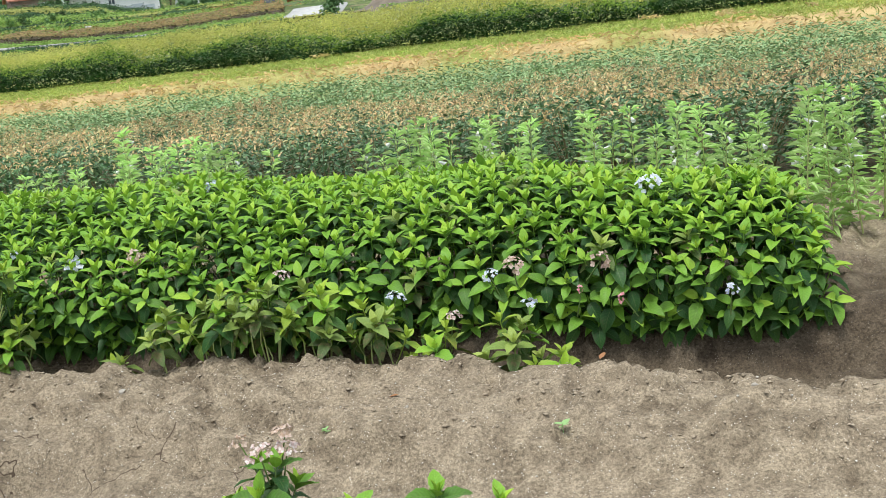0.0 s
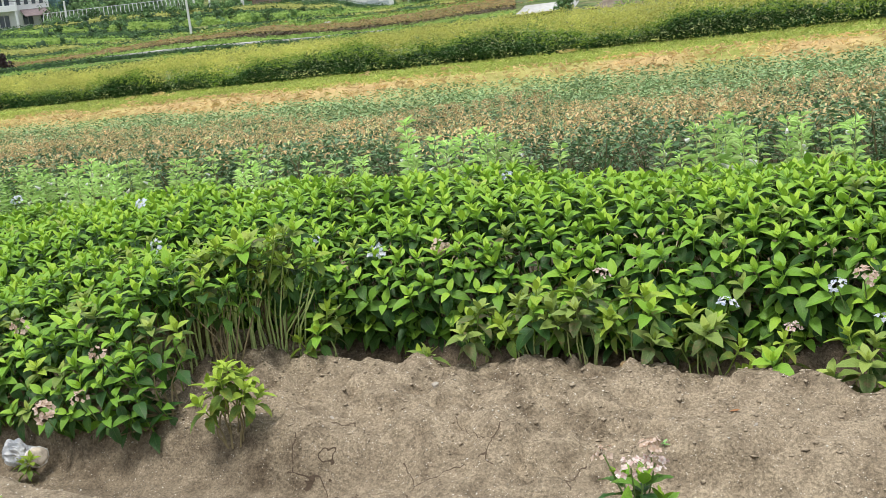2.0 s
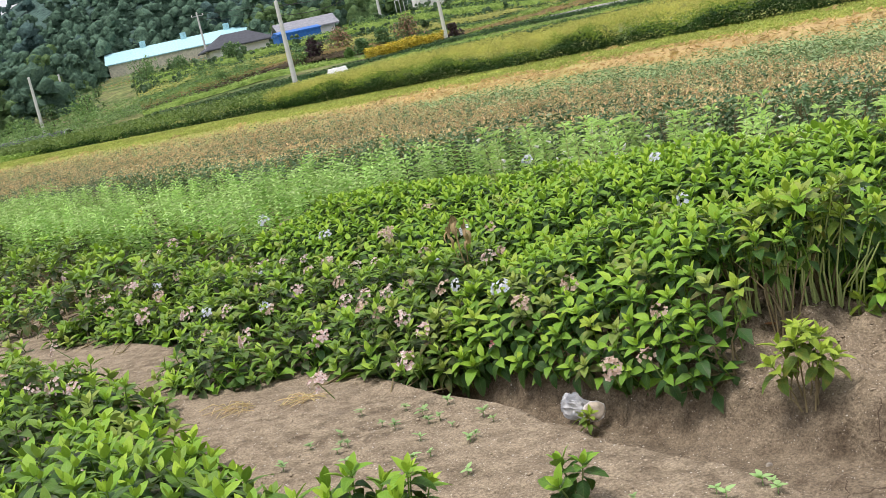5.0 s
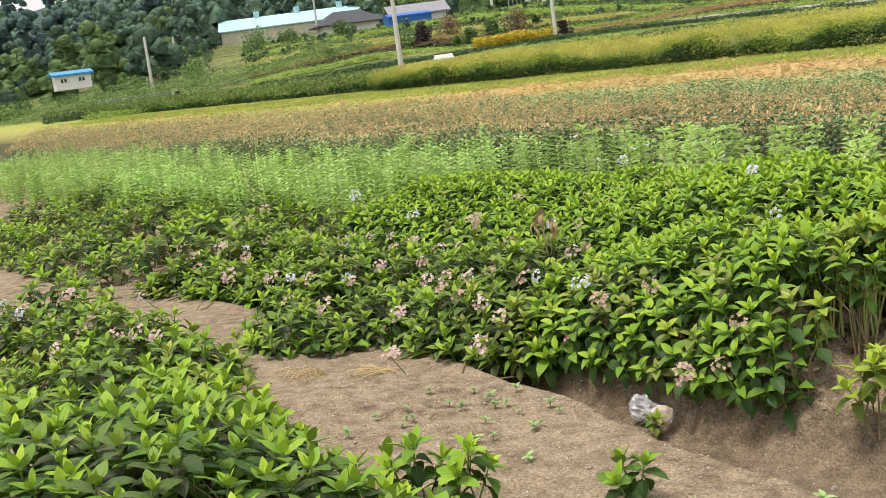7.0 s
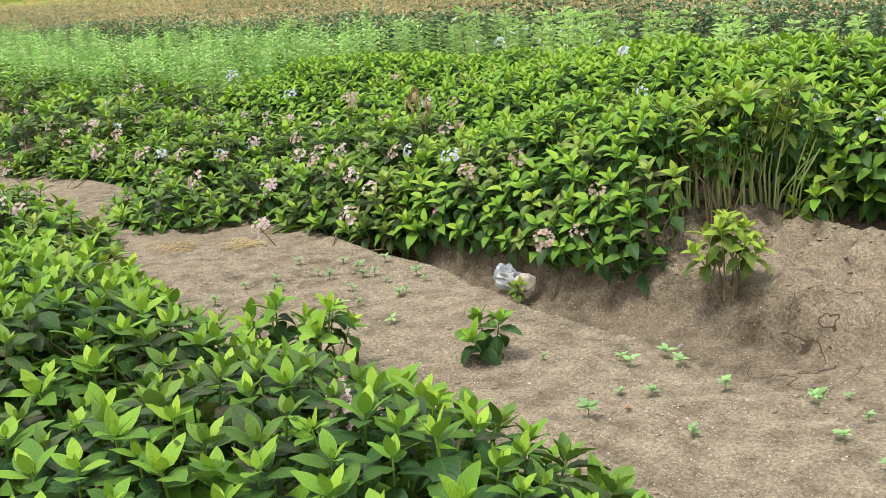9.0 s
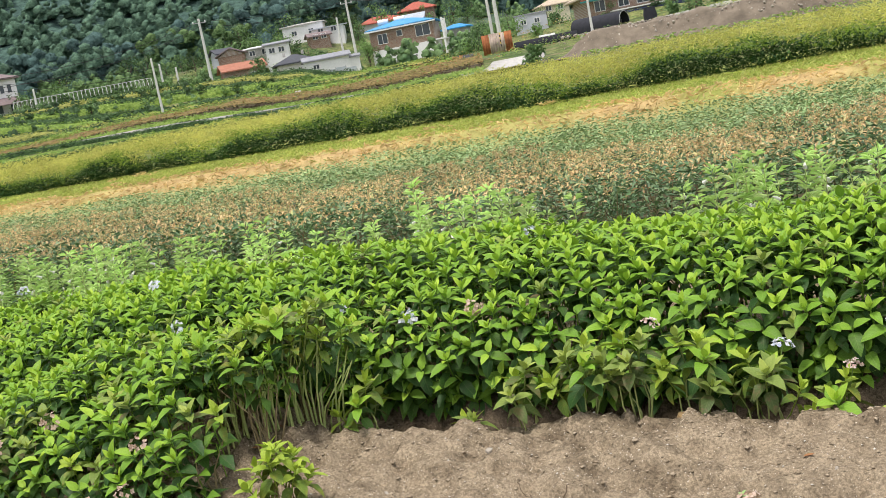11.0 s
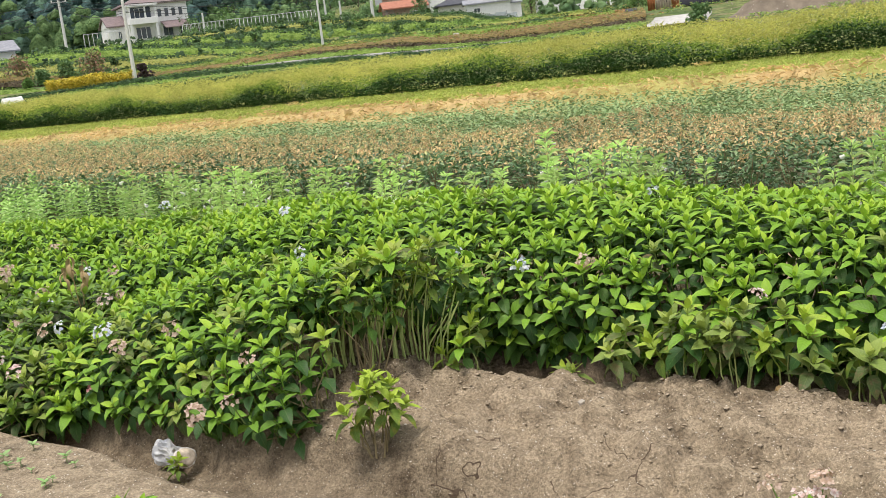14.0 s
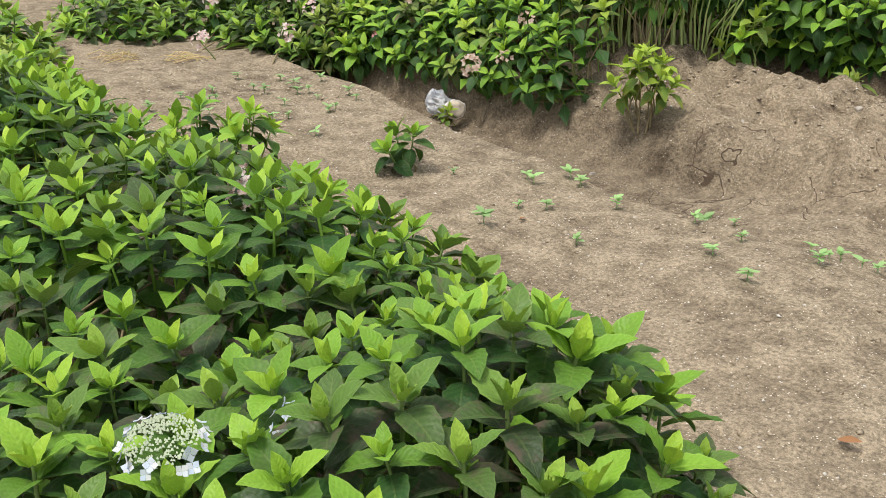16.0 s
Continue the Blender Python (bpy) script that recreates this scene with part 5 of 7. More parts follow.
STRIPS = [("reed_strip", -66, 96, -48, 96, 9, 1.5, 9000, M_TREE_LIGHT, "tall reedy grass below the farm buildings"),
          ("dark_crop_strip", -64, 74, -47, 78, 4, 0.55, 5000, M_STRIP_DARK, "dark green shrubs on a terrace"),
          ("green_crop_strip", -62, 66, -46, 66, 4, 0.35, 4000, M_STRIP_GREEN, "low bright green crop strip"),
          ("green_crop_strip", 4, 92, 14, 92, 10, 0.8, 4000, M_STRIP_GREEN, "green crop beside the grey hut"),
          ("dry_crop_strip", -21, 97, -14, 96, 6, 0.4, 3000, M_STRIP_ORANGE, "rusty dry plants on a fallow strip")]
for k, (name, a0, d0, a1, d1, w, h, n, mat, label) in enumerate(STRIPS):
    strip(name, polar(a0, d0), polar(a1, d1), w, h, int(n * 1.5), mat, label, 0.18, k)
# narrow terraces one behind another up to the village: distances at three bearings, width, height
BANDS = [(60, 60, 60, 5.0, 0.24, "yellow"), (68, 66, 66, 1.0, 0.34, "dark"), (72, 69, 70, 3.2, 0.36, "green"), (79, 73.5, 77, 1.0, 0.34, "dark"), (87, 79, 85, 2.4, 0.36, "green"),
         (91, 82.5, 88.5, 1.4, 0.36, "earth"), (95.5, 86.5, 92, 5.5, 0.60, "dry"), (100, 91, 95.5, 2.2, 0.55, "green"), (103.5, 95, 98, 2.0, 0.60, "dark"), (107, 100, 101, 3.0, 0.70, "yellow"), (110, 104, 104, 2.0, 0.55, "dark"),
         (113, 108, 107, 2.6, 0.70, "green"), (116, 112, 110, 2.0, 0.60, "dark"), (119, 117, 113, 2.4, 0.75, "green"), (122, 121, 116, 2.0, 0.65, "dark"), (125, 126, 119, 2.4, 0.75, "yellow"), (128, 130, 121, 2.0, 0.8, "dark"), (131, 133, 122, 2.4, 0.9, "dark")]
BAND_KIND = {"green": (M_STRIP_GREEN, woods_material("green_row_body", (0.12, 0.22, 0.04), (0.34, 0.46, 0.11)), "green_crop_strip", "low bright green crop strip"), "yellow": (M_STRIP_YELLOW, woods_material("yellow_row_body", (0.22, 0.25, 0.07), (0.48, 0.47, 0.14)), "yellow_crop_strip", "yellowing low crop strip"),
             "dark": (M_STRIP_DARK, woods_material("dark_row_body", (0.028, 0.06, 0.025), (0.095, 0.175, 0.065)), "dark_crop_row", "dark green crop row on a terrace"), "dry": (M_STRIP_DRY, woods_material("dry_row_body", (0.14, 0.11, 0.05), (0.38, 0.28, 0.11)), "dry_crop_strip", "dried rusty weeds among green on a fallow strip"),
             "earth": (M_STRIP_EARTH, woods_material("earth_row_body", (0.07, 0.055, 0.04), (0.16, 0.13, 0.08)), "weedy_bank", "dark earth bank with sparse weeds")}


def band(k, da, db, dc, width, h, kind):
    rng = np.random.default_rng(960 + k)
    n = 7000
    az = rng.uniform(-54, -13.0 if da < 98 else -14.5, n)
    d = np.interp(az, (-54, -35.4, -22, -14.4), (da + 3, da, db, dc)) + rng.uniform(-0.5, 0.5, n) * width + 0.5 * vnoise(az, az * 0, 2.5, k)
    x, y = d * np.sin(np.radians(az)), d * np.cos(np.radians(az))
    z = land(x, y) + h * rng.uniform(0.02, 1, n) * (1 + 0.3 * vnoise(x, y, 1.6, k))
    D = np.stack([rng.normal(0, 1, n), rng.normal(0, 1, n), rng.uniform(-0.2, 1.0, n)], 1)
    mat, body, name, label = BAND_KIND[kind]
    # the closed body of the row under its outer leaves
    A = np.linspace(-54, -13.0 if da < 98 else -14.5, 150)
    C = np.interp(A, (-54, -35.4, -22, -14.4), (da + 3, da, db, dc)) + 0.5 * vnoise(A, A * 0, 2.5, k)
    rings = []
    for off, up in ((-0.5, 0.0), (-0.34, 0.62), (0.0, 0.8), (0.34, 0.62), (0.5, 0.0)):
        r = C + off * width
        X, Y = r * np.sin(np.radians(A)), r * np.cos(np.radians(A))
        rings.append(np.stack([X, Y, land(X, Y) + up * h * (1 + 0.3 * vnoise(X, Y, 1.6, k)) - 0.02], 1))
    B = np.stack(rings, 1).reshape(-1, 3)
    i = (np.arange(149)[:, None] * 5 + np.arange(4)[None]).ravel()
    T = np.concatenate([np.stack([i, i + 5, i + 6], 1), np.stack([i, i + 6, i + 1], 1)])
    leaves = leaf_cloud(np.stack([x, y, z], 1), D, (0.14 + 0.0018 * (da - 60)) * rng.uniform(0.6, 1.4, n), 0.5, rng)
    V, F = merge([leaves, (B, T)])
    ob = part(name, raw_mesh(name, V, F, [mat, body], index=np.repeat((0, 1), (len(leaves[1]), len(T)))))
    return tagged(ob, label, "crop strip", kind="stuff")


for k, q in enumerate(BANDS):
    band(k, *q)


# ---- trees ----
def crown_arrays(rng, h, r, n, size, low=0.38):
    """Leaf clumps gathered round a few limbs, with gaps."""
    lobes = []
    for k in range(9):
        a, q = rng.uniform(0, 6.28), rng.uniform(0, 0.62)
        s = rng.uniform(low, 1.0)
        lobes.append((np.array([r * q * math.cos(a), r * q * math.sin(a), h * s * 0.92]), r * rng.uniform(0.32, 0.55) * (1.15 - 0.5 * s)))
    C, D = [], []
    for c, q in lobes:
        m = n // 9
        d = rng.normal(0, 1, (m, 3))
        d /= np.linalg.norm(d, axis=1)[:, None]
        C.append(c + d * q * rng.uniform(0.6, 1.05, (m, 1)) * (1, 1, 0.8))
        D.append(d + rng.normal(0, 0.5, (m, 3)) + (0, 0, -0.1))
    C, D = np.concatenate(C), np.concatenate(D)
    return leaf_cloud(C, D, size * rng.uniform(0.7, 1.4, len(C)), 0.6, rng), lobes


def tree(name, x, y, h, r, mat, label, seed, n=500, size=0.5, category="tree", low=0.38):
    rng = np.random.default_rng(seed)
    e = thing(name, x, y, gz(x, y) - 0.1, 0, label, category)
    (V, F), lobes = crown_arrays(rng, h, r, n, size, low)
    part("crown", raw_mesh("crown", V, F, mat), e)
    tubes = [tube_arrays([(0, 0, 0), (0.03 * h, 0, h * 0.3), (0, 0.02 * h, h * 0.6), (0, 0, h * 0.85)], [0.03 * h, 0.024 * h, 0.016 * h, 0.006 * h], 7)]
    for c, q in lobes[:6]:
        tubes.append(tube_arrays([(0, 0, h * 0.25), c * 0.6 + (0, 0, h * 0.05), c], [0.014 * h, 0.009 * h, 0.004 * h], 5))
    part("trunk", raw_mesh("trunk", *merge(tubes), M_BARK, smooth=True), e)
    return e


def forest(name, az0, az1, d0, d1, count, seed, label, mats, leaves, size, tall=1.0, clear=0.0):
    """The wooded hillside: many crowns in one object, each of bulging boughs with loose twigs round them."""
    rng = np.random.default_rng(seed)
    kinds = []
    for k in range(6):
        (V, F), lobes = crown_arrays(np.random.default_rng(seed * 10 + k), 9.0, 4.4, leaves, size, 0.12)
        V = V.reshape(-1, 4, 3)[:, [0, 1, 3]].reshape(-1, 3)
        boughs = [(V, np.arange(len(V)).reshape(-1, 3))]
        for c, q in lobes:
            ring = [c + q * np.array([math.cos(e) * math.cos(a), math.cos(e) * math.sin(a), 0.85 * math.sin(e)]) * rng.uniform(0.62, 1.12) for e in (-0.45, 0.15, 0.75) for a in np.arange(6) * 1.0472 + e]
            ring += [c + (0, 0, 0.88 * q)]
            T = []
            for r in (0, 6):
                T += [(r + i, r + (i + 1) % 6, r + 6 + (i + 1) % 6) for i in range(6)] + [(r + i, r + 6 + (i + 1) % 6, r + 6 + i) for i in range(6)]
            T += [(12 + i, 12 + (i + 1) % 6, 18) for i in range(6)]
            boughs.append((np.array(ring), np.array(T)))
        kinds.append(merge(boughs))
    Vs, Fs, idx, o = [], [], [], 0
    for k in range(count):
        q = rng.uniform(0, 1)
        az, d = rng.uniform(az0, az1), math.sqrt(d0 ** 2 + (d1 ** 2 - d0 ** 2) * q)
        if abs(az + 24.6) < 0.7 and 262 < d < 293:
            continue
        x, y = polar(az, d)
        if clear and min(math.hypot(x - a, y - b) for a, b in HOMES) < clear:
            continue
        z = float(land(np.array([x]), np.array([y]))[0])
        V, F = kinds[int(rng.integers(6))]
        a, s = rng.uniform(0, 6.28), rng.uniform(0.7, 1.35) * tall
        R = np.array([[math.cos(a), -math.sin(a), 0], [math.sin(a), math.cos(a), 0], [0, 0, rng.uniform(0.9, 1.25)]]) * s
        Vs.append(V @ R.T + (x, y, z - 0.5)), Fs.append(F + o)
        kind = 0 if float(vnoise(np.array([x]), np.array([y]), 45, 77)[0]) + rng.normal(0, 0.25) > -0.1 else 1
        idx.append(np.full(len(F), kind))
        o += len(V)
    ob = part(name, raw_mesh(name, np.concatenate(Vs), np.concatenate(Fs), list(mats), index=np.concatenate(idx)))
    return tagged(ob, label, "forest", kind="stuff")


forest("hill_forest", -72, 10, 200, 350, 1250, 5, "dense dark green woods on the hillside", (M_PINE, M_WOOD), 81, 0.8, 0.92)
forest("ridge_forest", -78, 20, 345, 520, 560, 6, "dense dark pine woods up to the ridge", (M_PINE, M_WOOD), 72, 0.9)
forest("wood_edge", -78, -55.5, 118, 205, 190, 7, "light green bamboo and broadleaf woods at the field's edge", (M_WOOD, M_WOOD_LIGHT), 200, 0.5, 0.6)
forest("wood_edge", -48, -39, 158, 205, 60, 8, "green broadleaf woods behind the farm", (M_WOOD, M_WOOD_LIGHT), 200, 0.5, 0.7)

# ---- village ----
M_WHITE = plain_material("white_render", (0.84, 0.84, 0.83), 0.8, vary=0.06)
M_CREAM = plain_material("cream_cladding", (0.72, 0.66, 0.50), 0.6)
M_GREY = plain_material("grey_cladding", (0.52, 0.54, 0.60), 0.5, vary=0.06)
M_CONCRETE = plain_material("concrete", (0.48, 0.47, 0.44), 0.85)
M_BLUE_ROOF = plain_material("blue_roof_tiles", (0.05, 0.32, 0.66), 0.45)
M_CYAN_ROOF = plain_material("pale_cyan_roof", (0.42, 0.72, 0.78), 0.4)
M_RED_ROOF = plain_material("red_roof_tiles", (0.42, 0.11, 0.075), 0.7)
M_FADED_RED = plain_material("faded_red_tiles", (0.40, 0.17, 0.11), 0.75)
M_BROWN_ROOF = plain_material("brown_grey_roof", (0.22, 0.17, 0.17), 0.7)
M_DARK_ROOF = plain_material("dark_roof_tiles", (0.07, 0.075, 0.09), 0.6)
M_GREY_ROOF = plain_material("grey_roof", (0.28, 0.29, 0.32), 0.6)
M_BEIGE_ROOF = plain_material("beige_roof_tiles", (0.52, 0.43, 0.32), 0.7)
M_BLUE_WALL = plain_material("blue_tarpaulin", (0.03, 0.17, 0.55), 0.5)
M_GLASS = plain_material("window_glass", (0.05, 0.07, 0.08), 0.08, 0.6)
M_FRAME = plain_material("white_frame", (0.78, 0.78, 0.76), 0.5)
M_RUST = plain_material("rusty_sheet", (0.36, 0.13, 0.05), 0.8, vary=0.6, scale=1.4)
M_NET = plain_material("black_net", (0.025, 0.027, 0.035), 0.8)
M_EARTH = plain_material("dug_earth", (0.20, 0.165, 0.125), 0.95, vary=0.45, scale=1.1, grain=9.0, bump=1.0)
M_STONE = plain_material("field_stone", (0.40, 0.36, 0.30), 0.9, vary=0.3)
M_YELLOW = plain_material("yellow_paint", (0.75, 0.52, 0.04), 0.6)
M_BLACK = plain_material("black_paint", (0.02, 0.02, 0.02), 0.6)
M_STEEL = plain_material("galvanised_steel", (0.5, 0.51, 0.52), 0.45, 0.5, 0.6)

M_POLE = plain_material("pale_pole_concrete", (0.66, 0.66, 0.63), 0.8, vary=0.12)
M_PIPE = plain_material("pale_pipe", (0.52, 0.54, 0.54), 0.5, 0.4)


def brick_material():
    m = Mat("brown_brick", 0.85, 0.2)
    t = m.n.new("ShaderNodeTexBrick")
    t.inputs["Scale"].default_value = 1.0
    t.inputs["Brick Width"].default_value, t.inputs["Row Height"].default_value, t.inputs["Mortar Size"].default_value = 0.24, 0.08, 0.012
    t.inputs["Color1"].default_value, t.inputs["Color2"].default_value, t.inputs["Mortar"].default_value = (0.24, 0.13, 0.09, 1), (0.32, 0.19, 0.13, 1), (0.42, 0.38, 0.33, 1)
    tc = m.n.new("ShaderNodeTexCoord")
    sw = m.n.new("ShaderNodeMapping")
    sw.inputs["Rotation"].default_value = (radians(90), 0, 0)
    m.l.new(tc.outputs["Object"], sw.inputs[0])
    m.l.new(sw.outputs[0], t.inputs["Vector"])
    m.colour(m.mix(0.4, t.outputs["Color"], m.ramp(m.noise(tc.outputs["Object"], 1.2, 4.0), (0.3, 0.7), (0.7, 1.2)), "MULTIPLY"))
    return m.m


M_BRICK = brick_material()


def wall_mesh(w, d, z0, z1, mat):
    return box_mesh(-w / 2, -d / 2, z0, w / 2, d / 2, z1, mat)


def roof_mesh(w, d, z, rise, over, mat, kind="gable", thick=0.16):
    """Gable (ridge along x), hip or lean-to roof with a real thickness."""
    a, b = w / 2 + over, d / 2 + over
    if kind == "gable":
        top = [(-a, -b, z), (a, -b, z), (a, b, z), (-a, b, z), (-a, 0, z + rise), (a, 0, z + rise)]
        faces = [(0, 1, 5, 4), (2, 3, 4, 5)]
    elif kind == "hip":
        r = max(0.1, a - b * 0.85)
        top = [(-a, -b, z), (a, -b, z), (a, b, z), (-a, b, z), (-r, 0, z + rise), (r, 0, z + rise)]
        faces = [(0, 1, 5, 4), (2, 3, 4, 5), (1, 2, 5), (3, 0, 4)]
    else:
        top = [(-a, -b, z), (a, -b, z), (a, b, z + rise), (-a, b, z + rise)]
        faces = [(0, 1, 2, 3)]
    bm = bmesh.new()
    vs = [bm.verts.new(p) for p in top]
    for f in faces:
        bm.faces.new([vs[i] for i in f])
    bmesh.ops.recalc_face_normals(bm, faces=bm.faces[:])
    g = bmesh.ops.extrude_face_region(bm, geom=bm.faces[:])
    bmesh.ops.translate(bm, verts=[v for v in g["geom"] if isinstance(v, bmesh.types.BMVert)], vec=(0, 0, thick))
    return solid(bm, mat)


def gable_mesh(w, d, z, rise, mat):
    """The wall triangles under a gable roof."""
    bm = bmesh.new()
    for x in (-w / 2, w / 2):
        a = [bm.verts.new(p) for p in ((x - 0.08, -d / 2, z), (x - 0.08, d / 2, z), (x - 0.08, 0, z + rise))]
        b = [bm.verts.new(p) for p in ((x + 0.08, -d / 2, z), (x + 0.08, d / 2, z), (x + 0.08, 0, z + rise))]
        bm.faces.new(a), bm.faces.new(b)
        for i in range(3):
            j = (i + 1) % 3
            bm.faces.new((a[i], a[j], b[j], b[i]))
    return solid(bm, mat)


def window(parent, x, z, w, h, y, bars=1, mat=None, side=""):
    """A framed window on the front wall (or the end wall) of a house."""
    t = 0.07
    f = Matrix.Translation((x, y, z)) if not side else Matrix.Translation((y, x, z)) @ Matrix.Rotation(radians(90), 4, "Z")
    bm = bmesh.new()

    def bar(x0, z0, x1, z1):
        bmesh.ops.create_cube(bm, size=1, matrix=Matrix.Translation(((x0 + x1) / 2, -0.03, (z0 + z1) / 2)) @ Matrix.Diagonal((x1 - x0, 0.1, z1 - z0, 1)))
    bar(-w / 2, 0, -w / 2 + t, h), bar(w / 2 - t, 0, w / 2, h), bar(-w / 2 + t, 0, w / 2 - t, t), bar(-w / 2 + t, h - t, w / 2 - t, h)
    for k in range(bars):
        c = -w / 2 + w * (k + 1) / (bars + 1)
        bar(c - t / 2, t, c + t / 2, h - t)
    o = part("window", solid(bm, mat or M_FRAME), parent, f)
    part("pane", box_mesh(-w / 2 + t, -0.035, t, w / 2 - t, -0.012, h - t, M_GLASS), o)
    return o


def house(name, x, y, rz, w, d, h, walls, roof, rise, label, over=0.5, kind="gable", windows=(), base=None, sink=0.5, z=None):
    """A house whose front looks along -y of its own frame. walls: [(z0, z1, material)]; windows: (x, z, w, h, bars)."""
    zz = gz(x, y) if z is None else z
    HOMES.append((x, y))
    e = thing(name, x, y, zz, rz, label, "house" if "house" in name or "villa" in name else "building")
    for z0, z1, mat in walls:
        part("wall", wall_mesh(w, d, z0 - (sink if z0 == 0 else 0), z1, mat), e)
    part("roof", roof_mesh(w, d, h, rise, over, roof, kind), e)
    if kind == "gable":
        part("gable_wall", gable_mesh(w, d, h, rise, walls[-1][2]), e)
    for q in windows:
        window(e, q[0], q[1], q[2], q[3], -d / 2 - 0.003, q[4] if len(q) > 4 else 1)
    return e


HOMES = []


def facing(x, y, turn=0.0):
    """Degrees by which a house at (x, y) turns to look at the field, and then some."""
    return -math.degrees(math.atan2(x, y)) + turn


def sited(az, d, up):
    """Place at a bearing and distance, with its foot at an angle above the eye's level."""
    x, y = polar(az, d)
    return x, y, 1.5 + d * math.tan(radians(up))


# the brick house with the blue roof
x, y, z = sited(-16.55, 172, 0.72)
hs = house("brick_house", x, y, facing(x, y, -8), 9.6, 8.5, 5.9, [(0, 3.0, M_WHITE), (3.0, 5.9, M_BRICK)], M_BLUE_ROOF, 1.0,
           "two-storey brick house on a white base under a bright blue roof", 0.55, "hip",
           [(-2.9, 3.8, 1.5, 1.5), (-0.3, 4.5, 0.9, 0.9, 0), (3.2, 3.9, 2.2, 1.7), (0.0, 1.1, 1.2, 0.9)], z=z, sink=2.0)
part("roof_edge", box_mesh(-5.35, -4.8, 5.72, 5.35, -4.7, 5.98, M_WHITE), hs, None, "white eave board")
part("balcony_floor", box_mesh(4.8, -4.3, 2.9, 6.4, -0.5, 3.1, M_WHITE), hs)
for yy in (-4.25, -0.9):
    part("column", box_mesh(6.05, yy, -0.5, 6.35, yy + 0.3, 6.0, M_WHITE), hs)
part("balcony_rail", box_mesh(6.26, -4.2, 3.1, 6.34, -0.7, 3.95, M_WHITE), hs)
part("solar_panel", box_mesh(-1.8, -0.6, 0, 2.6, 1.9, 0.1, plain_material("solar_panel_glass", (0.42, 0.47, 0.52), 0.25, 0.6)), hs, pose(0.6, 1.4, 6.9, 24, 0, 0), "tilted pale solar panels")
for xx in (-3.1, -0.6):
    part("water_heater", raw_mesh("water_heater", *tube_arrays([(xx - 0.8, 0.4, 7.2), (xx, 0.4, 7.2), (xx + 0.8, 0.4, 7.2)], [0.4, 0.42, 0.4], 10), M_WHITE, smooth=True), hs)
rng = np.random.default_rng(66)
for k in range(10):
    xx, zz = -4.2 + 0.85 * k + rng.normal(0, 0.15), 0.7 + 1.5 * rng.uniform(0, 1)
    if not -0.9 < xx < 0.9:
        part("wall_ornament", box_mesh(xx - 0.14, -4.29, zz, xx + 0.14, -4.256, zz + 0.2, M_DARK_ROOF, 0.01), hs)
x, y, z = sited(-13.95, 176, 1.6)
house("blue_roof_annex", x, y, facing(x, y, -14), 3.4, 3, 1.5, [(0, 1.5, M_CONCRETE)], M_BLUE_ROOF, 0.6, "low annex under a bright blue tiled roof", 0.5, "hip", z=z, sink=2.0)
# two red roofs behind
x, y, z = sited(-17.65, 192, 2.45)
house("red_roof_house", x, y, facing(x, y, 6), 7.8, 6, 2.0, [(0, 2.0, M_WHITE)], M_RED_ROOF, 1.1, "low house under red metal roof tiles", 0.5, "hip", z=z, sink=2.5)
x, y, z = sited(-15.75, 199, 2.75)
house("red_roof_house", x, y, facing(x, y, 0), 6.0, 6, 2.0, [(0, 2.0, M_BRICK)], M_RED_ROOF, 1.4, "low house under red metal roof tiles", 0.5, "hip", z=z, sink=2.5)
# white cottage, its tiled neighbour and the panel fence before them
x, y, z = sited(-22.3, 146, 1.1)
hs = house("tiled_house", x, y, facing(x, y, 3), 4.6, 5, 2.0, [(0, 2.0, M_WHITE)], M_DARK_ROOF, 1.1, "white cottage under a dark curved tile roof", 0.6, "hip", z=z, sink=1.5)
for xx in (-1.2, 1.2):
    part("ridge_end", box_mesh(xx - 0.16, -0.12, 3.1, xx + 0.16, 0.12, 3.62, M_CONCRETE, 0.03), hs, None, "upturned pale ridge tile")
x, y, z = sited(-20.75, 140, 0.95)
house("white_cottage", x, y, facing(x, y, 3), 5.4, 4, 2.1, [(0, 2.1, M_WHITE)], M_GREY_ROOF, 0.55, "long white cottage under a dark grey roof", 0.35, "gable", [(-1.4, 1.1, 0.8, 0.6)], z=z, sink=1.5)
x, y, z = sited(-19.55, 141, 0.9)
house("white_cottage", x, y, facing(x, y, 3), 2.2, 3, 1.9, [(0, 1.9, M_WHITE)], M_GREY_ROOF, 0.3, "long white cottage under a dark grey roof", 0.2, "gable", z=z, sink=1.5)
x, y, z = sited(-21.7, 134, 0.62)
fw = thing("panel_fence", x, y, z, facing(x, y, 2), "pale grey sheet fence along the lane", "fence")
M_SHEET = plain_material("pale_fence_sheet", (0.46, 0.50, 0.54), 0.5, 0.4, vary=0.15)
for k in range(9):
    xx = -5.6 + 1.25 * k
    part("panel", box_mesh(xx + 0.04, -0.03, -1.5, xx + 1.21, 0.03, 1.55 + 0.12 * math.sin(2.1 * k), M_SHEET), fw)
    part("post", box_mesh(xx - 0.04, -0.05, -1.5, xx + 0.04, 0.05, 1.75, M_STEEL), fw)
# cottage with red tiles
x, y, z = sited(-24.95, 141, 1.2)
house("red_tile_cottage", x, y, facing(x, y, 8), 4.9, 4, 2.1, [(0, 2.1, M_BRICK)], M_FADED_RED, 0.9, "brick cottage under faded red tiles", 0.4, "gable", [(1.2, 0.9, 1.0, 0.8)], z=z, sink=1.5)
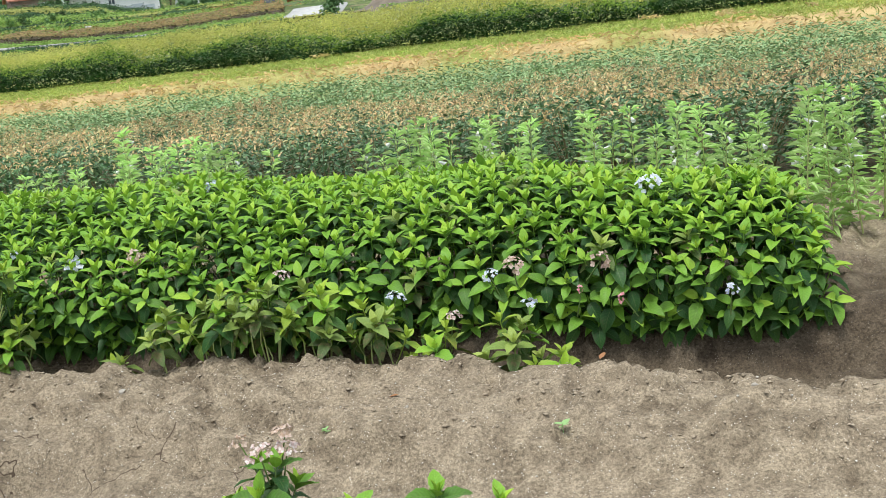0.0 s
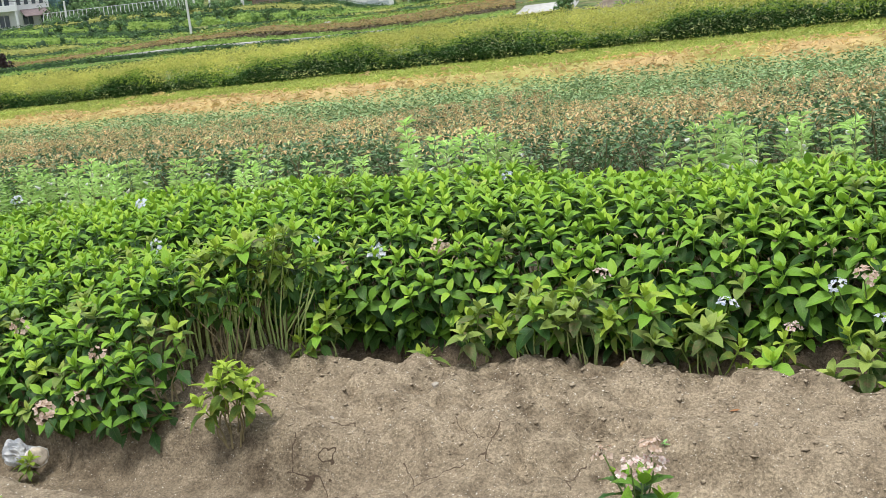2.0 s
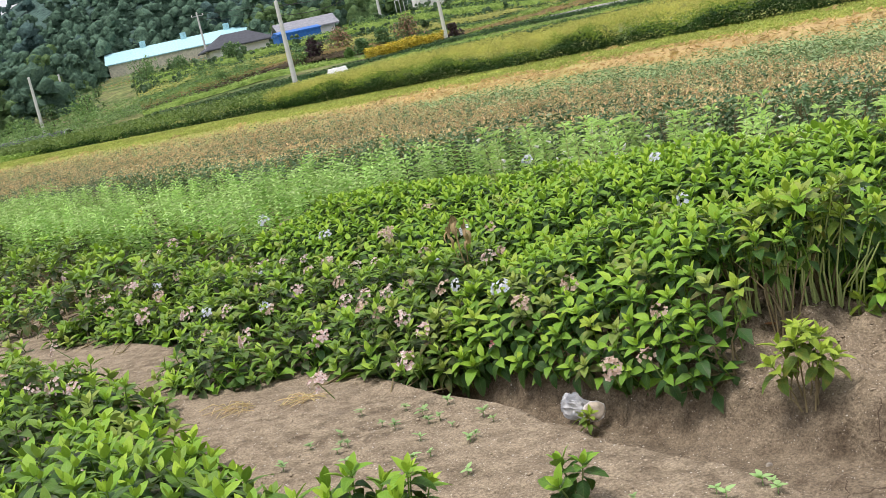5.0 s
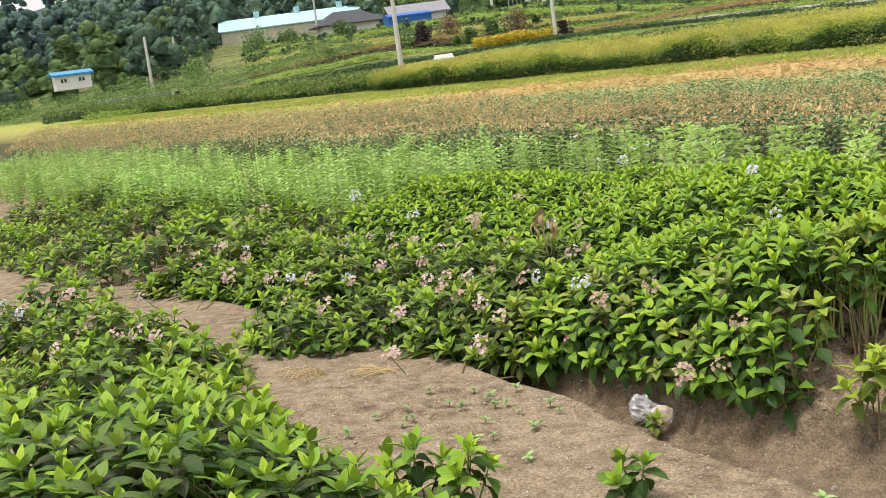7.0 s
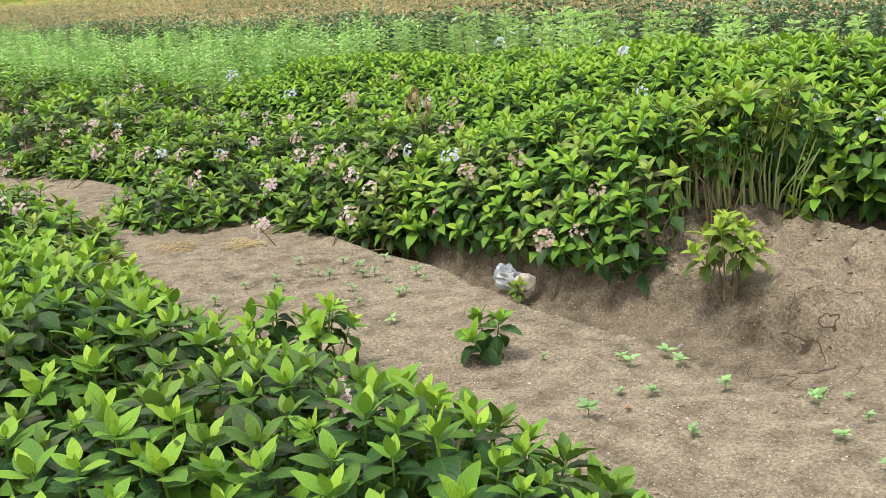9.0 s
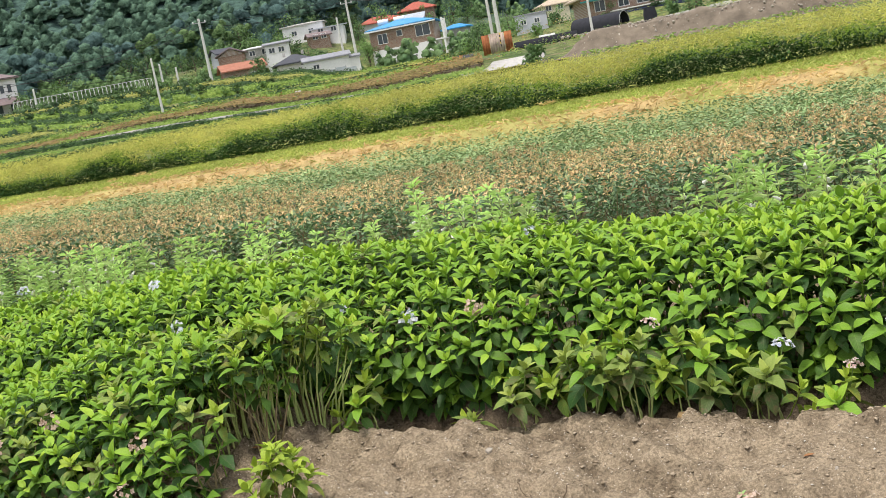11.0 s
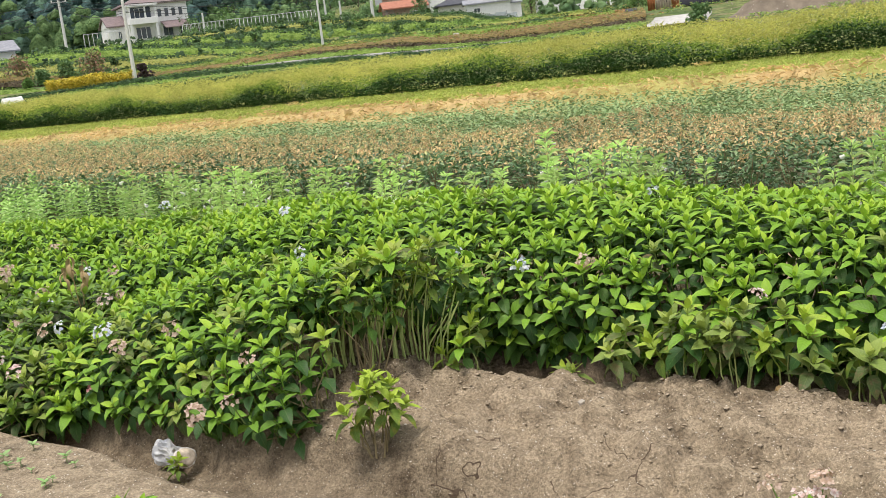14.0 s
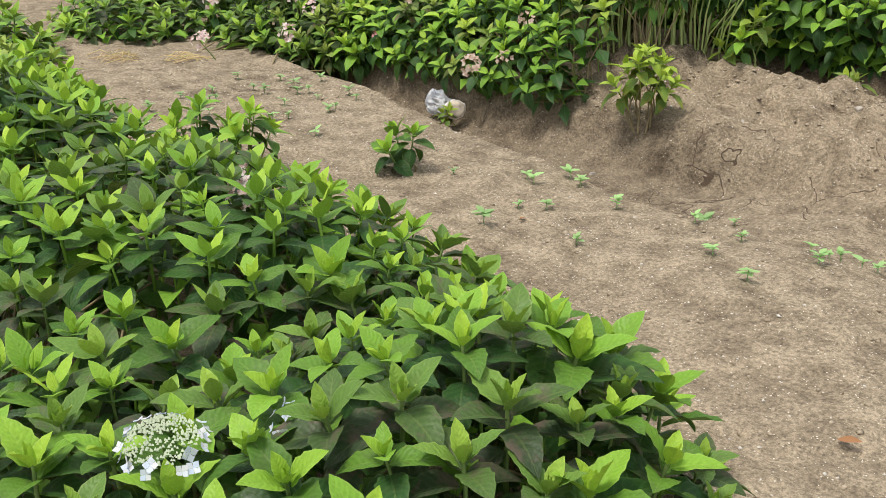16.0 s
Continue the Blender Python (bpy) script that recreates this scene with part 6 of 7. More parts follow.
# row behind
for az, d, up, w, dd, h, wall, roof, rise, kind, turn, name, label in (
        (-25.75, 172, 2.35, 2.6, 3, 1.9, M_GREY, M_DARK_ROOF, 0.8, "gable", 20, "dark_cottage", "small grey cottage under a dark roof"),
        (-25.25, 170, 2.35, 2.5, 4, 1.5, M_BRICK, M_BROWN_ROOF, 1.0, "gable", 80, "gabled_cottage", "small brown gabled brick cottage"),
        (-24.0, 171, 2.35, 4.4, 4, 1.8, M_CONCRETE, M_WHITE, 0.25, "hip", 4, "flat_roof_house", "low grey house with a white flat eave"),
        (-23.0, 168, 2.3, 3.3, 4, 2.0, M_WHITE, M_GREY_ROOF, 0.35, "gable", -4, "white_cottage", "small white cottage under a grey roof"),
        (-21.5, 187, 2.95, 6.6, 5, 2.3, M_WHITE, M_CONCRETE, 0.3, "hip", -6, "flat_white_house", "white flat-roofed house on the slope"),
        (-20.3, 183, 2.85, 5.0, 4, 1.5, M_WHITE, M_SHEET, 0.3, "leanto", -6, "white_annex", "low white annex under a pale sheet roof"),
        (-20.9, 180, 2.6, 3.2, 3, 1.2, M_BRICK, M_BROWN_ROOF, 0.6, "gable", 10, "brown_shed", "low shed under a rusty brown roof"),
        (-9.1, 168, 1.75, 4.2, 5, 1.5, M_CREAM, M_BEIGE_ROOF, 0.9, "hip", 10, "beige_cottage", "low cottage under a beige roof among trees")):
    x, y, z = sited(az, d, up)
    house(name, x, y, facing(x, y, turn), w, dd, h, [(0, h, wall)], roof, rise, label, 0.4, kind, [(-w * 0.22, 0.8, 0.9, 0.8), (w * 0.2, 0.8, 0.9, 0.8)] if turn < 50 else [(0, 0.7, 0.9, 0.8)], z=z, sink=2.5)
x, y = polar(-24.6, 288)
house("white_shed", x, y, facing(x, y, 0), 3.6, 3, 1.6, [(0, 1.6, M_WHITE)], M_WHITE, 0.5, "small white shed among the trees", 0.15, "gable")
# small house with a blue roof before the woods
x, y = polar(-62.4, 118)
house("blue_roof_cottage", x, y, facing(x, y, 6), 3.4, 3.0, 0.85, [(0, 0.85, M_WHITE)], M_BLUE_ROOF, 0.35, "small white cottage under a blue metal roof", 0.3, "gable", [(-0.9, 0.15, 0.7, 0.5), (0.8, 0.15, 0.7, 0.5)], z=1.5 + 118 * math.tan(radians(0.95)))
# the large brick house on the rise
x, y, z = sited(-5.6, 127, 0.85)
hs = house("large_house", x, y, facing(x, y, 14), 9.6, 8, 3.0, [(0, 0.8, M_CONCRETE), (0.8, 3.0, M_BRICK)], M_BEIGE_ROOF, 1.6, "large brick house under a beige tiled hip roof", 0.9, "hip",
           [(-3.6, 1.4, 1.2, 1.2), (-1.0, 1.5, 1.2, 1.2), (1.4, 1.5, 2.0, 1.3, 2), (3.6, 1.5, 1.8, 1.3, 2)], z=z, sink=1.5)
part("fascia", box_mesh(-5.75, -4.98, 2.72, 5.75, -4.84, 3.02, plain_material("red_brown_fascia", (0.26, 0.10, 0.06), 0.6)), hs, None, "red-brown fascia board")
part("gutter", box_mesh(-5.8, -5.02, 2.56, 5.8, -4.82, 2.72, plain_material("teal_gutter", (0.04, 0.22, 0.22), 0.5)), hs, None, "teal gutter")
part("terrace_roof", box_mesh(-2.6, -6.2, 1.12, 5.6, -4.05, 1.24, M_WHITE), hs, None, "white terrace roof edge")
part("terrace", box_mesh(-2.2, -6.0, -1.5, 5.4, -4.05, 0.35, M_CONCRETE), hs)
part("windbreak", box_mesh(-2.4, -6.24, -1.5, 5.5, -6.16, 1.0, plain_material("navy_sheet", (0.035, 0.05, 0.11), 0.6)), hs, None, "navy sheet windbreak")
part("front_gable", gable_mesh(2.6, 0.5, 0, 1.2, M_BEIGE_ROOF), hs, pose(-2.6, -4.3, 3.1, 0, 0, 90), "small beige front gable")
part("solar_panel", box_mesh(-1.1, -0.8, 0, 1.1, 0.8, 0.08, plain_material("blue_solar_panel", (0.16, 0.26, 0.42), 0.2, 0.6)), hs, pose(6.2, -3.0, 2.6, 28, 0, 0), "tilted blue solar panel")
# the grey hut with blue trim
x, y = 5.6, 101.5
hs = house("grey_hut", x, y, facing(x, y, -5), 6.1, 4.0, 2.35, [(0, 2.35, M_GREY)], M_BLUE_ROOF, 0.25, "pale grey prefabricated hut with blue trim", 0.25, "leanto", [(-0.2, 1.0, 0.95, 0.9)], z=2.7)
window(hs, 0.4, 0.9, 0.7, 0.8, 3.053, 1, None, "end")
# small cabin
x, y = -24.2, 134.0
house("cabin", x, y, facing(x, y, 0), 3.8, 2.6, 1.75, [(0, 1.75, M_GREY)], M_GREY_ROOF, 0.12, "small grey container cabin with two windows", 0.08, "leanto", [(-0.9, 0.7, 0.7, 0.6), (0.7, 0.7, 0.7, 0.6)], z=4.6)
# white villa
x, y = -91.3, 120.0
hs = house("white_villa", x, y, facing(x, y, 14), 7.6, 6, 4.4, [(0, 2.3, M_WHITE), (2.3, 4.4, M_WHITE)], M_BROWN_ROOF, 1.2, "white two-storey villa with a balcony and brown hip roof", 0.5, "hip",
           [(0.2, 2.7, 0.6, 1.1, 0), (1.1, 2.7, 0.6, 1.1, 0), (2.0, 2.7, 0.6, 1.1, 0), (2.9, 2.7, 0.6, 1.1, 0), (-2.3, 2.6, 1.3, 1.4), (2.9, 0.4, 0.8, 1.1, 0), (1.0, 0.3, 1.3, 1.3), (-2.1, 0.2, 1.9, 1.5, 2)], z=6.6)
part("balcony", box_mesh(-3.95, -4.4, 2.0, -0.4, -2.95, 2.75, M_WHITE, 0.04), hs)
part("balcony_roof", box_mesh(-4.05, -4.5, 4.2, -0.3, -2.9, 4.45, M_WHITE), hs)
# flat dark panel stands in for the shade within the balcony
part("recess", box_mesh(-3.6, -3.06, 2.75, -0.9, -3.01, 4.1, plain_material("shaded_doorway", (0.06, 0.08, 0.11), 0.3)), hs, None, "dark panel for the shaded balcony recess")
for xx in (-3.92, -2.0, -0.68):
    part("column", raw_mesh("column", *tube_arrays([(xx + 0.12, -4.22, 2.75), (xx + 0.12, -4.22, 3.4), (xx + 0.12, -4.22, 4.2)], [0.13, 0.11, 0.13], 10), M_WHITE, smooth=True), hs)
part("awning", roof_mesh(3.4, 2.2, 0, 0.9, 0.0, M_BROWN_ROOF, "leanto", 0.1), hs, pose(1.9, -4.1, 1.2, 0, 0, 0), "brown lean-to awning")
for xx in (-3.9, -0.75):
    part("column", box_mesh(xx, -4.3, -0.5, xx + 0.28, -4.02, 2.1, M_WHITE), hs)
x, y = -94.3, 116.4
house("garage_wing", x, y, facing(x, y, 14), 3.0, 4, 2.0, [(0, 2.0, M_WHITE)], M_BROWN_ROOF, 1.3, "white villa's low side wing under a brown roof", 0.3, "gable", [(-0.2, 0.5, 0.5, 1.0, 0)], z=6.6)
# farm buildings
x, y = -157.0, 125.0
hs = house("long_barn", x, y, math.degrees(math.atan2(133.7 - 115, -149.7 + 164.5)), 24.5, 9, 2.6, [(0, 2.6, M_CREAM)], M_CYAN_ROOF, 2.0, "long cream barn under a pale cyan metal roof", 0.4, "gable", z=7.4)
for xx in (-6, 1, 8.5):
    part("roof_vent", box_mesh(xx - 0.5, -0.5, 4.4, xx + 0.5, 0.5, 5.7, M_CYAN_ROOF), hs)
x, y = -113.5, 99.5
house("tile_roof_hall", x, y, facing(x, y, 12), 7.5, 5, 1.7, [(0, 1.7, M_WHITE)], M_DARK_ROOF, 1.7, "white hall under a dark curved tile roof", 0.9, "hip", z=5.3)
x, y, z = sited(-45.75, 126, 1.2)
house("blue_shed", x, y, facing(x, y, 14), 4.8, 3, 2.0, [(0, 2.0, M_BLUE_WALL)], M_BLUE_WALL, 0.3, "bright blue sheeted shed", 0.1, "gable", z=z, sink=1.5)
x, y, z = sited(-45.3, 133, 1.3)
house("grey_roof_house", x, y, facing(x, y, 10), 6.2, 5, 1.9, [(0, 1.9, M_WHITE)], M_GREY_ROOF, 1.2, "low house under a grey roof", 0.5, "gable", z=z, sink=1.5)
x, y, z = sited(-42.75, 131, 0.85)
house("low_house", x, y, facing(x, y, 4), 4.4, 3.5, 1.6, [(0, 1.6, M_CREAM)], M_GREY_ROOF, 0.3, "low cream outbuilding with a grey roof", 0.3, "leanto", z=z, sink=1.5)

# rusty sheets round the foot of a striped pole
x, y = -22.8, 106.3
sc = thing("rusty_screen", x, y, gz(x, y), facing(x, y), "screen of rusty corrugated metal sheets", "screen")
for k in range(4):
    x0 = -1.45 + 0.73 * k
    V, F = [], []
    cols = 13
    for i in range(cols):
        xx, yy = x0 + 0.7 * i / (cols - 1), 0.03 * math.sin(i * math.pi / 2)
        V += [(xx, yy, 0.1), (xx, yy, 2.0 + 0.04 * (k % 2)), (xx, yy + 0.02, 2.0 + 0.04 * (k % 2)), (xx, yy + 0.02, 0.1)]
    for i in range(cols - 1):
        for j in range(4):
            F.append((i * 4 + j, i * 4 + (j + 1) % 4, i * 4 + 4 + (j + 1) % 4, i * 4 + 4 + j))
    part("sheet", raw_mesh("sheet", V, F, M_RUST if k in (0, 3) else plain_material("faded_sheet", (0.45, 0.36, 0.30), 0.8, vary=0.5, scale=1.4)), sc)

# ---- poles and wires ----
def utility_pole(x, y, h, label, r=0.16, arms=1, lean=(0, 0), stripe=False, z=None):
    zz = gz(x, y) if z is None else z
    e = new("utility_pole")
    e.matrix_basis = pose(x, y, zz, lean[0], lean[1], facing(x, y))
    tagged(e, label, "utility pole", "poles along the lane")
    part("shaft", raw_mesh("shaft", *tube_arrays([(0, 0, -0.5), (0, 0, h * 0.5), (0, 0, h)], [r, r * 0.83, r * 0.66], 12), M_POLE, smooth=True), e)
    part("cap", raw_mesh("cap", *tube_arrays([(0, 0, h), (0, 0, h + 0.04), (0, 0, h + 0.06)], [r * 0.68, r * 0.6, 0.01], 12), M_POLE), e)
    for k in range(arms):
        part("crossarm", box_mesh(-0.8, -0.05, h - 0.5 - 0.8 * k, 0.8, 0.05, h - 0.42 - 0.8 * k, M_STEEL), e)
        for s in (-0.7, 0.7):
            part("insulator", raw_mesh("insulator", *tube_arrays([(s, 0, h - 0.42 - 0.8 * k), (s, 0, h - 0.3 - 0.8 * k), (s, 0, h - 0.2 - 0.8 * k)], [0.05, 0.07, 0.03], 8), M_WHITE), e)
    if stripe:
        for k in range(6):
            part("band", raw_mesh("band", *tube_arrays([(0, 0, 0.7 + 0.22 * k), (0, 0, 0.92 + 0.22 * k)], [r + 0.012, r + 0.012], 12), M_YELLOW if k % 2 else M_BLACK), e)
    return e, np.array([x, y, zz + h - 0.25])


PALE = "pale concrete utility pole beside the fields"
P1 = utility_pole(-51.0, 48.6, 5.4, PALE, 0.17, 0)
P2 = utility_pole(-55.1, 69.3, 6.1, PALE, 0.16, 0)
P0 = utility_pole(-83.1, 94.1, 6.2, PALE, 0.17)
Q0 = utility_pole(-49.0, 87.8, 5.2, "weathered utility pole among the terraces", 0.12, 0)
Q1 = utility_pole(-60.5, 121.3, 8.2, "tall concrete utility pole in the village", 0.2)
Q2 = utility_pole(-49.5, 142.2, 10.8, "tall concrete utility pole beside the brick house", 0.2, 2)
Q2B = utility_pole(-51.5, 143.0, 8.0, "tall concrete utility pole in the village", 0.18, 0)
Q3 = utility_pole(-22.5, 106.6, 8.2, "concrete utility pole with yellow and black bands", 0.22, 1, (0, 0), True)
Q3B = utility_pole(-23.6, 108.5, 9.0, "concrete utility pole behind the banded one", 0.17, 1)
Q4 = utility_pole(-13.5, 104.7, 6.6, "wooden-looking dull utility pole by the lane", 0.13)
Q5 = utility_pole(-67.8, 123.1, 4.0, "concrete utility pole in the village", 0.16, 0)
Q6 = utility_pole(-70.9, 132.8, 3.8, "concrete utility pole in the village", 0.17, 0)
Q7 = utility_pole(-74.6, 107.1, 2.8, "short concrete pole by the greenhouse frame", 0.14, 0)
P00 = utility_pole(-94.6, 57.5, 5.2, "pale concrete utility pole before the woods", 0.17, 0)
P01 = utility_pole(-110.1, 70.5, 3.2, "pale concrete utility pole before the woods", 0.16, 0)
P02 = utility_pole(-115.9, 96.3, 6.8, "utility pole beside the tiled hall", 0.16)


def wire(a, b, sag, off=0.0):
    a, b = a + (0, 0, off), b + (0, 0, off)
    pts = [a + (b - a) * s - np.array([0, 0, 4 * sag * s * (1 - s)]) for s in np.linspace(0, 1, 13)]
    ob = part("overhead_wire", raw_mesh("overhead_wire", *tube_arrays(pts, [0.022] * 13, 4), M_BLACK))
    tagged(ob, "thin black overhead wire between poles", "wire", "overhead wires")


for a, b, s in ((P1, P0, 0.8), (P0, P2, 0.6), (P2, Q1, 1.0), (Q1, Q2, 0.7), (Q2, Q3B, 0.8), (Q3B, Q4, 0.4), (P02, P0, 0.8), (P0, Q5, 0.8)):
    wire(a[1], b[1], s)
    wire(a[1], b[1], s * 1.2, -0.6)

# ---- bank of dug earth, shrub, ramp, net ----
def earth_bank():
    n, m = 220, 16
    V, F = [], []
    for i in range(n):
        s = i / (n - 1)
        cx, cy = -12.2 + 36 * s, 69.8 + 1.2 * math.sin(s * 3)
        for j in range(m):
            t = j / (m - 1)
            yy = cy + 6 * t
            hh = (1.45 + 0.35 * s) * float(ease(t, 0, 0.35)) * float(ease(s, 0, 0.08)) + 0.20 * float(vnoise(cx, yy, 1.3, 61)) + 0.16 * abs(float(vnoise(cx, yy, 0.55, 62)))
            V.append((cx, yy, gz(cx, yy) - 0.15 + hh))
    for i in range(n - 1):
        for j in range(m - 1):
            F.append((i * m + j, (i + 1) * m + j, (i + 1) * m + j + 1, i * m + j + 1))
    return tagged(part("earth_bank", raw_mesh("earth_bank", V, F, M_EARTH)), "long bank of brown dug earth with stones", "ground", kind="structure")


earth_bank()


def slab(name, pts, width, thick, mat, label, category, lift=0.02, foot=0.4):
    """A long thin slab along points (x, y) that follows the land."""
    P = np.array(pts, float)
    n = 24
    t = np.linspace(0, len(P) - 1, n)
    X, Y = np.interp(t, range(len(P)), P[:, 0]), np.interp(t, range(len(P)), P[:, 1])
    d = np.stack([np.gradient(X), np.gradient(Y)], 1)
    d /= np.linalg.norm(d, axis=1)[:, None]
    s = np.stack([-d[:, 1], d[:, 0]], 1) * width / 2
    Z = land(X, Y) + lift
    rings = [np.stack([X + q * s[:, 0], Y + q * s[:, 1], Z + h], 1) for q, h in ((-1, -foot), (-1, thick), (1, thick), (1, -foot))]
    V = np.stack(rings, 1).reshape(-1, 3)
    F = [(4 * i + j, 4 * i + (j + 1) % 4, 4 * i + 4 + (j + 1) % 4, 4 * i + 4 + j) for i in range(n - 1) for j in range(4)]
    return tagged(part(name, raw_mesh(name, V, F, mat)), label, category)


slab("water_channel", [polar(-37.5, 85), polar(-35.4, 84), polar(-22.5, 76.5), polar(-14.4, 83), polar(-11.5, 84)], 0.22, 0.06, M_CONCRETE, "pale concrete water channel along the terraces", "channel", 0.16)
slab("concrete_ramp", [polar(-12.6, 66), polar(-12.2, 75), polar(-11.2, 88)], 4.2, 0.25, M_CONCRETE, "pale concrete farm track climbing to the lane", "track")
slab("shade_net_fence", [polar(-23.5, 106), polar(-18, 105), polar(-13.4, 103)], 0.12, 0.45, plain_material("grey_net", (0.09, 0.095, 0.11), 0.8), "low grey shade-net fence below the brick house", "fence")
slab("lane_wall", [polar(-8, 106), polar(-2, 99), polar(4, 97.5), polar(10, 98)], 0.5, 0.28, M_CONCRETE, "low stone retaining wall below the hut", "wall")
slab("black_net_roll", [polar(-11.2, 100), polar(-9.6, 98), polar(-8.2, 99)], 0.7, 0.6, M_NET, "heap of black netting beside the earth bank", "net")


def hoop_frame(name, a, b, n, w, h, label, cover=None):
    """A tunnel of bent steel hoops from a to b; cover: a net over it."""
    a, b = np.array(a), np.array(b)
    mid = (a + b) / 2
    L = float(np.hypot(*(b - a)))
    rz = math.degrees(math.atan2(b[1] - a[1], b[0] - a[0]))
    e = thing(name, mid[0], mid[1], gz(*mid), rz, label, "greenhouse")
    arc = [(0, w / 2 * math.cos(t), h * 0.35 + h * 0.65 * math.sin(t)) for t in np.linspace(0, math.pi, 11)]
    arc = [(0, w / 2, -0.3)] + arc + [(0, -w / 2, -0.3)]
    me = raw_mesh("hoop", *tube_arrays(arc, [0.026] * len(arc), 5), M_PIPE)
    for k in range(n):
        part("hoop", me, e, Matrix.Translation((-L / 2 + L * k / (n - 1), 0, 0)))
    part("ridge_pipe", raw_mesh("ridge_pipe", *tube_arrays([(-L / 2, 0, h), (0, 0, h), (L / 2, 0, h)], [0.03] * 3, 5), M_PIPE), e)
    if cover is not None:
        V, F = [], []
        for i, x in enumerate((-L / 2, L / 2)):
            V += [(x, q[1] * 1.03, q[2] * 1.03) for q in arc]
        m = len(arc)
        F = [(j, j + 1, m + j + 1, m + j) for j in range(m - 1)]
        part("cover", raw_mesh("cover", V, F, cover), e)
    return e


hoop_frame("hoop_greenhouse", (-79.5, 110.0), (-66.6, 118.2), 34, 5.0, 1.9, "bare hoop frame of a greenhouse on the terrace")
hoop_frame("hoop_greenhouse", polar(-40.6, 147), polar(-38.9, 147), 9, 4.0, 1.7, "small bare hoop frame beside the villa")
hoop_frame("net_tunnel", polar(-8.1, 114), polar(-5.7, 112), 7, 2.6, 1.5, "black net tunnel in front of the large house", M_NET)
hoop_frame("low_tunnel", polar(-61.2, 101), polar(-57.6, 98), 7, 2.0, 0.6, "long low tunnel with a dark cover", M_DARK_ROOF)
slab("greenhouse_footing", [(-80, 108.6), (-66.4, 117.2)], 0.3, 0.7, M_CONCRETE, "pale footing wall of the greenhouse", "wall")
for az, d, w, h, name, label, mat in ((-22.45, 90, 0.45, 0.45, "water_tank", "small white water tank by the channel", M_WHITE), (-9.6, 112, 1.9, 1.0, "covered_heap", "heap under a white sheet beside the lane", M_WHITE),
                                      (-44.2, 74, 1.4, 0.6, "covered_heap", "white sheeted heap at the field's edge", M_WHITE), (-19.7, 178, 3.4, 0.7, "blue_tarpaulin", "blue tarpaulin over a stack in a yard", M_BLUE_ROOF), (-26.6, 138, 3.4, 0.6, "blue_tarpaulin", "blue tarpaulin over a stack in a yard", M_BLUE_ROOF),
                                      (-13.3, 176, 3.0, 0.7, "blue_tarpaulin", "blue tarpaulin over a stack in a yard", M_BLUE_ROOF), (-4.45, 101, 1.1, 1.3, "black_barrel", "black plastic barrel by the wall", M_NET)):
    x, y = polar(az, d)
    e = thing(name, x, y, gz(x, y), facing(x, y), label, name.replace("_", " "))
    if name == "black_barrel":
        part("barrel_body", raw_mesh("barrel_body", *tube_arrays([(0, 0, -0.2), (0, 0, h * 0.5), (0, 0, h)], [w / 2, w * 0.55, w * 0.45], 14), mat, smooth=True), e)
        part("lid", raw_mesh("lid", *tube_arrays([(0, 0, h), (0, 0, h + 0.05), (0, 0, h + 0.06)], [w * 0.47, w * 0.47, 0.02], 14), mat), e)
    else:
        bm = bmesh.new()
        bmesh.ops.create_cube(bm, size=1)
        bmesh.ops.subdivide_edges(bm, edges=bm.edges[:], cuts=4, use_grid_fill=True)
        soft = 0.0 if name == "water_tank" else 0.35
        for p in bm.verts:
            c = p.co.copy()
            p.co = Vector((c.x * w * (1 - soft * max(0, c.z)), c.y * w * 0.8 * (1 - soft * max(0, c.z)), (c.z + 0.4) * h + soft * 0.25 * noise.noise(c * 4)))
        part("body", solid(bm, mat), e)


def rubble(n, seed):
    rng = np.random.default_rng(seed)
    base = np.array([(1, 0, 0), (-1, 0, 0), (0, 1, 0), (0, -1, 0), (0, 0, 1), (0, 0, -1)], float)
    tri = np.array([(0, 2, 4), (2, 1, 4), (1, 3, 4), (3, 0, 4), (2, 0, 5), (1, 2, 5), (3, 1, 5), (0, 3, 5)])
    s, t = rng.uniform(0.02, 1, n), rng.uniform(0, 0.5, n)
    x, y = -12.2 + 36 * s, 69.8 + 1.2 * np.sin(s * 3) + 6 * t
    z = land(x, y) - 0.15 + (1.45 + 0.35 * s) * ease(t, 0, 0.35)
    r = 0.02 + 0.10 * rng.uniform(0, 1, n) ** 5
    V = base[None] * r[:, None, None] * (1 + rng.normal(0, 0.25, (n, 6, 1))) + rng.normal(0, 0.2, (n, 6, 3)) * r[:, None, None] + np.stack([x, y, z + 0.08], 1)[:, None]
    F = (np.arange(n)[:, None, None] * 6 + tri[None]).reshape(-1, 3)
    return tagged(part("rubble", raw_mesh("rubble", V.reshape(-1, 3), F, M_STONE)), "stones strewn over the dug earth", "stones", kind="stuff")


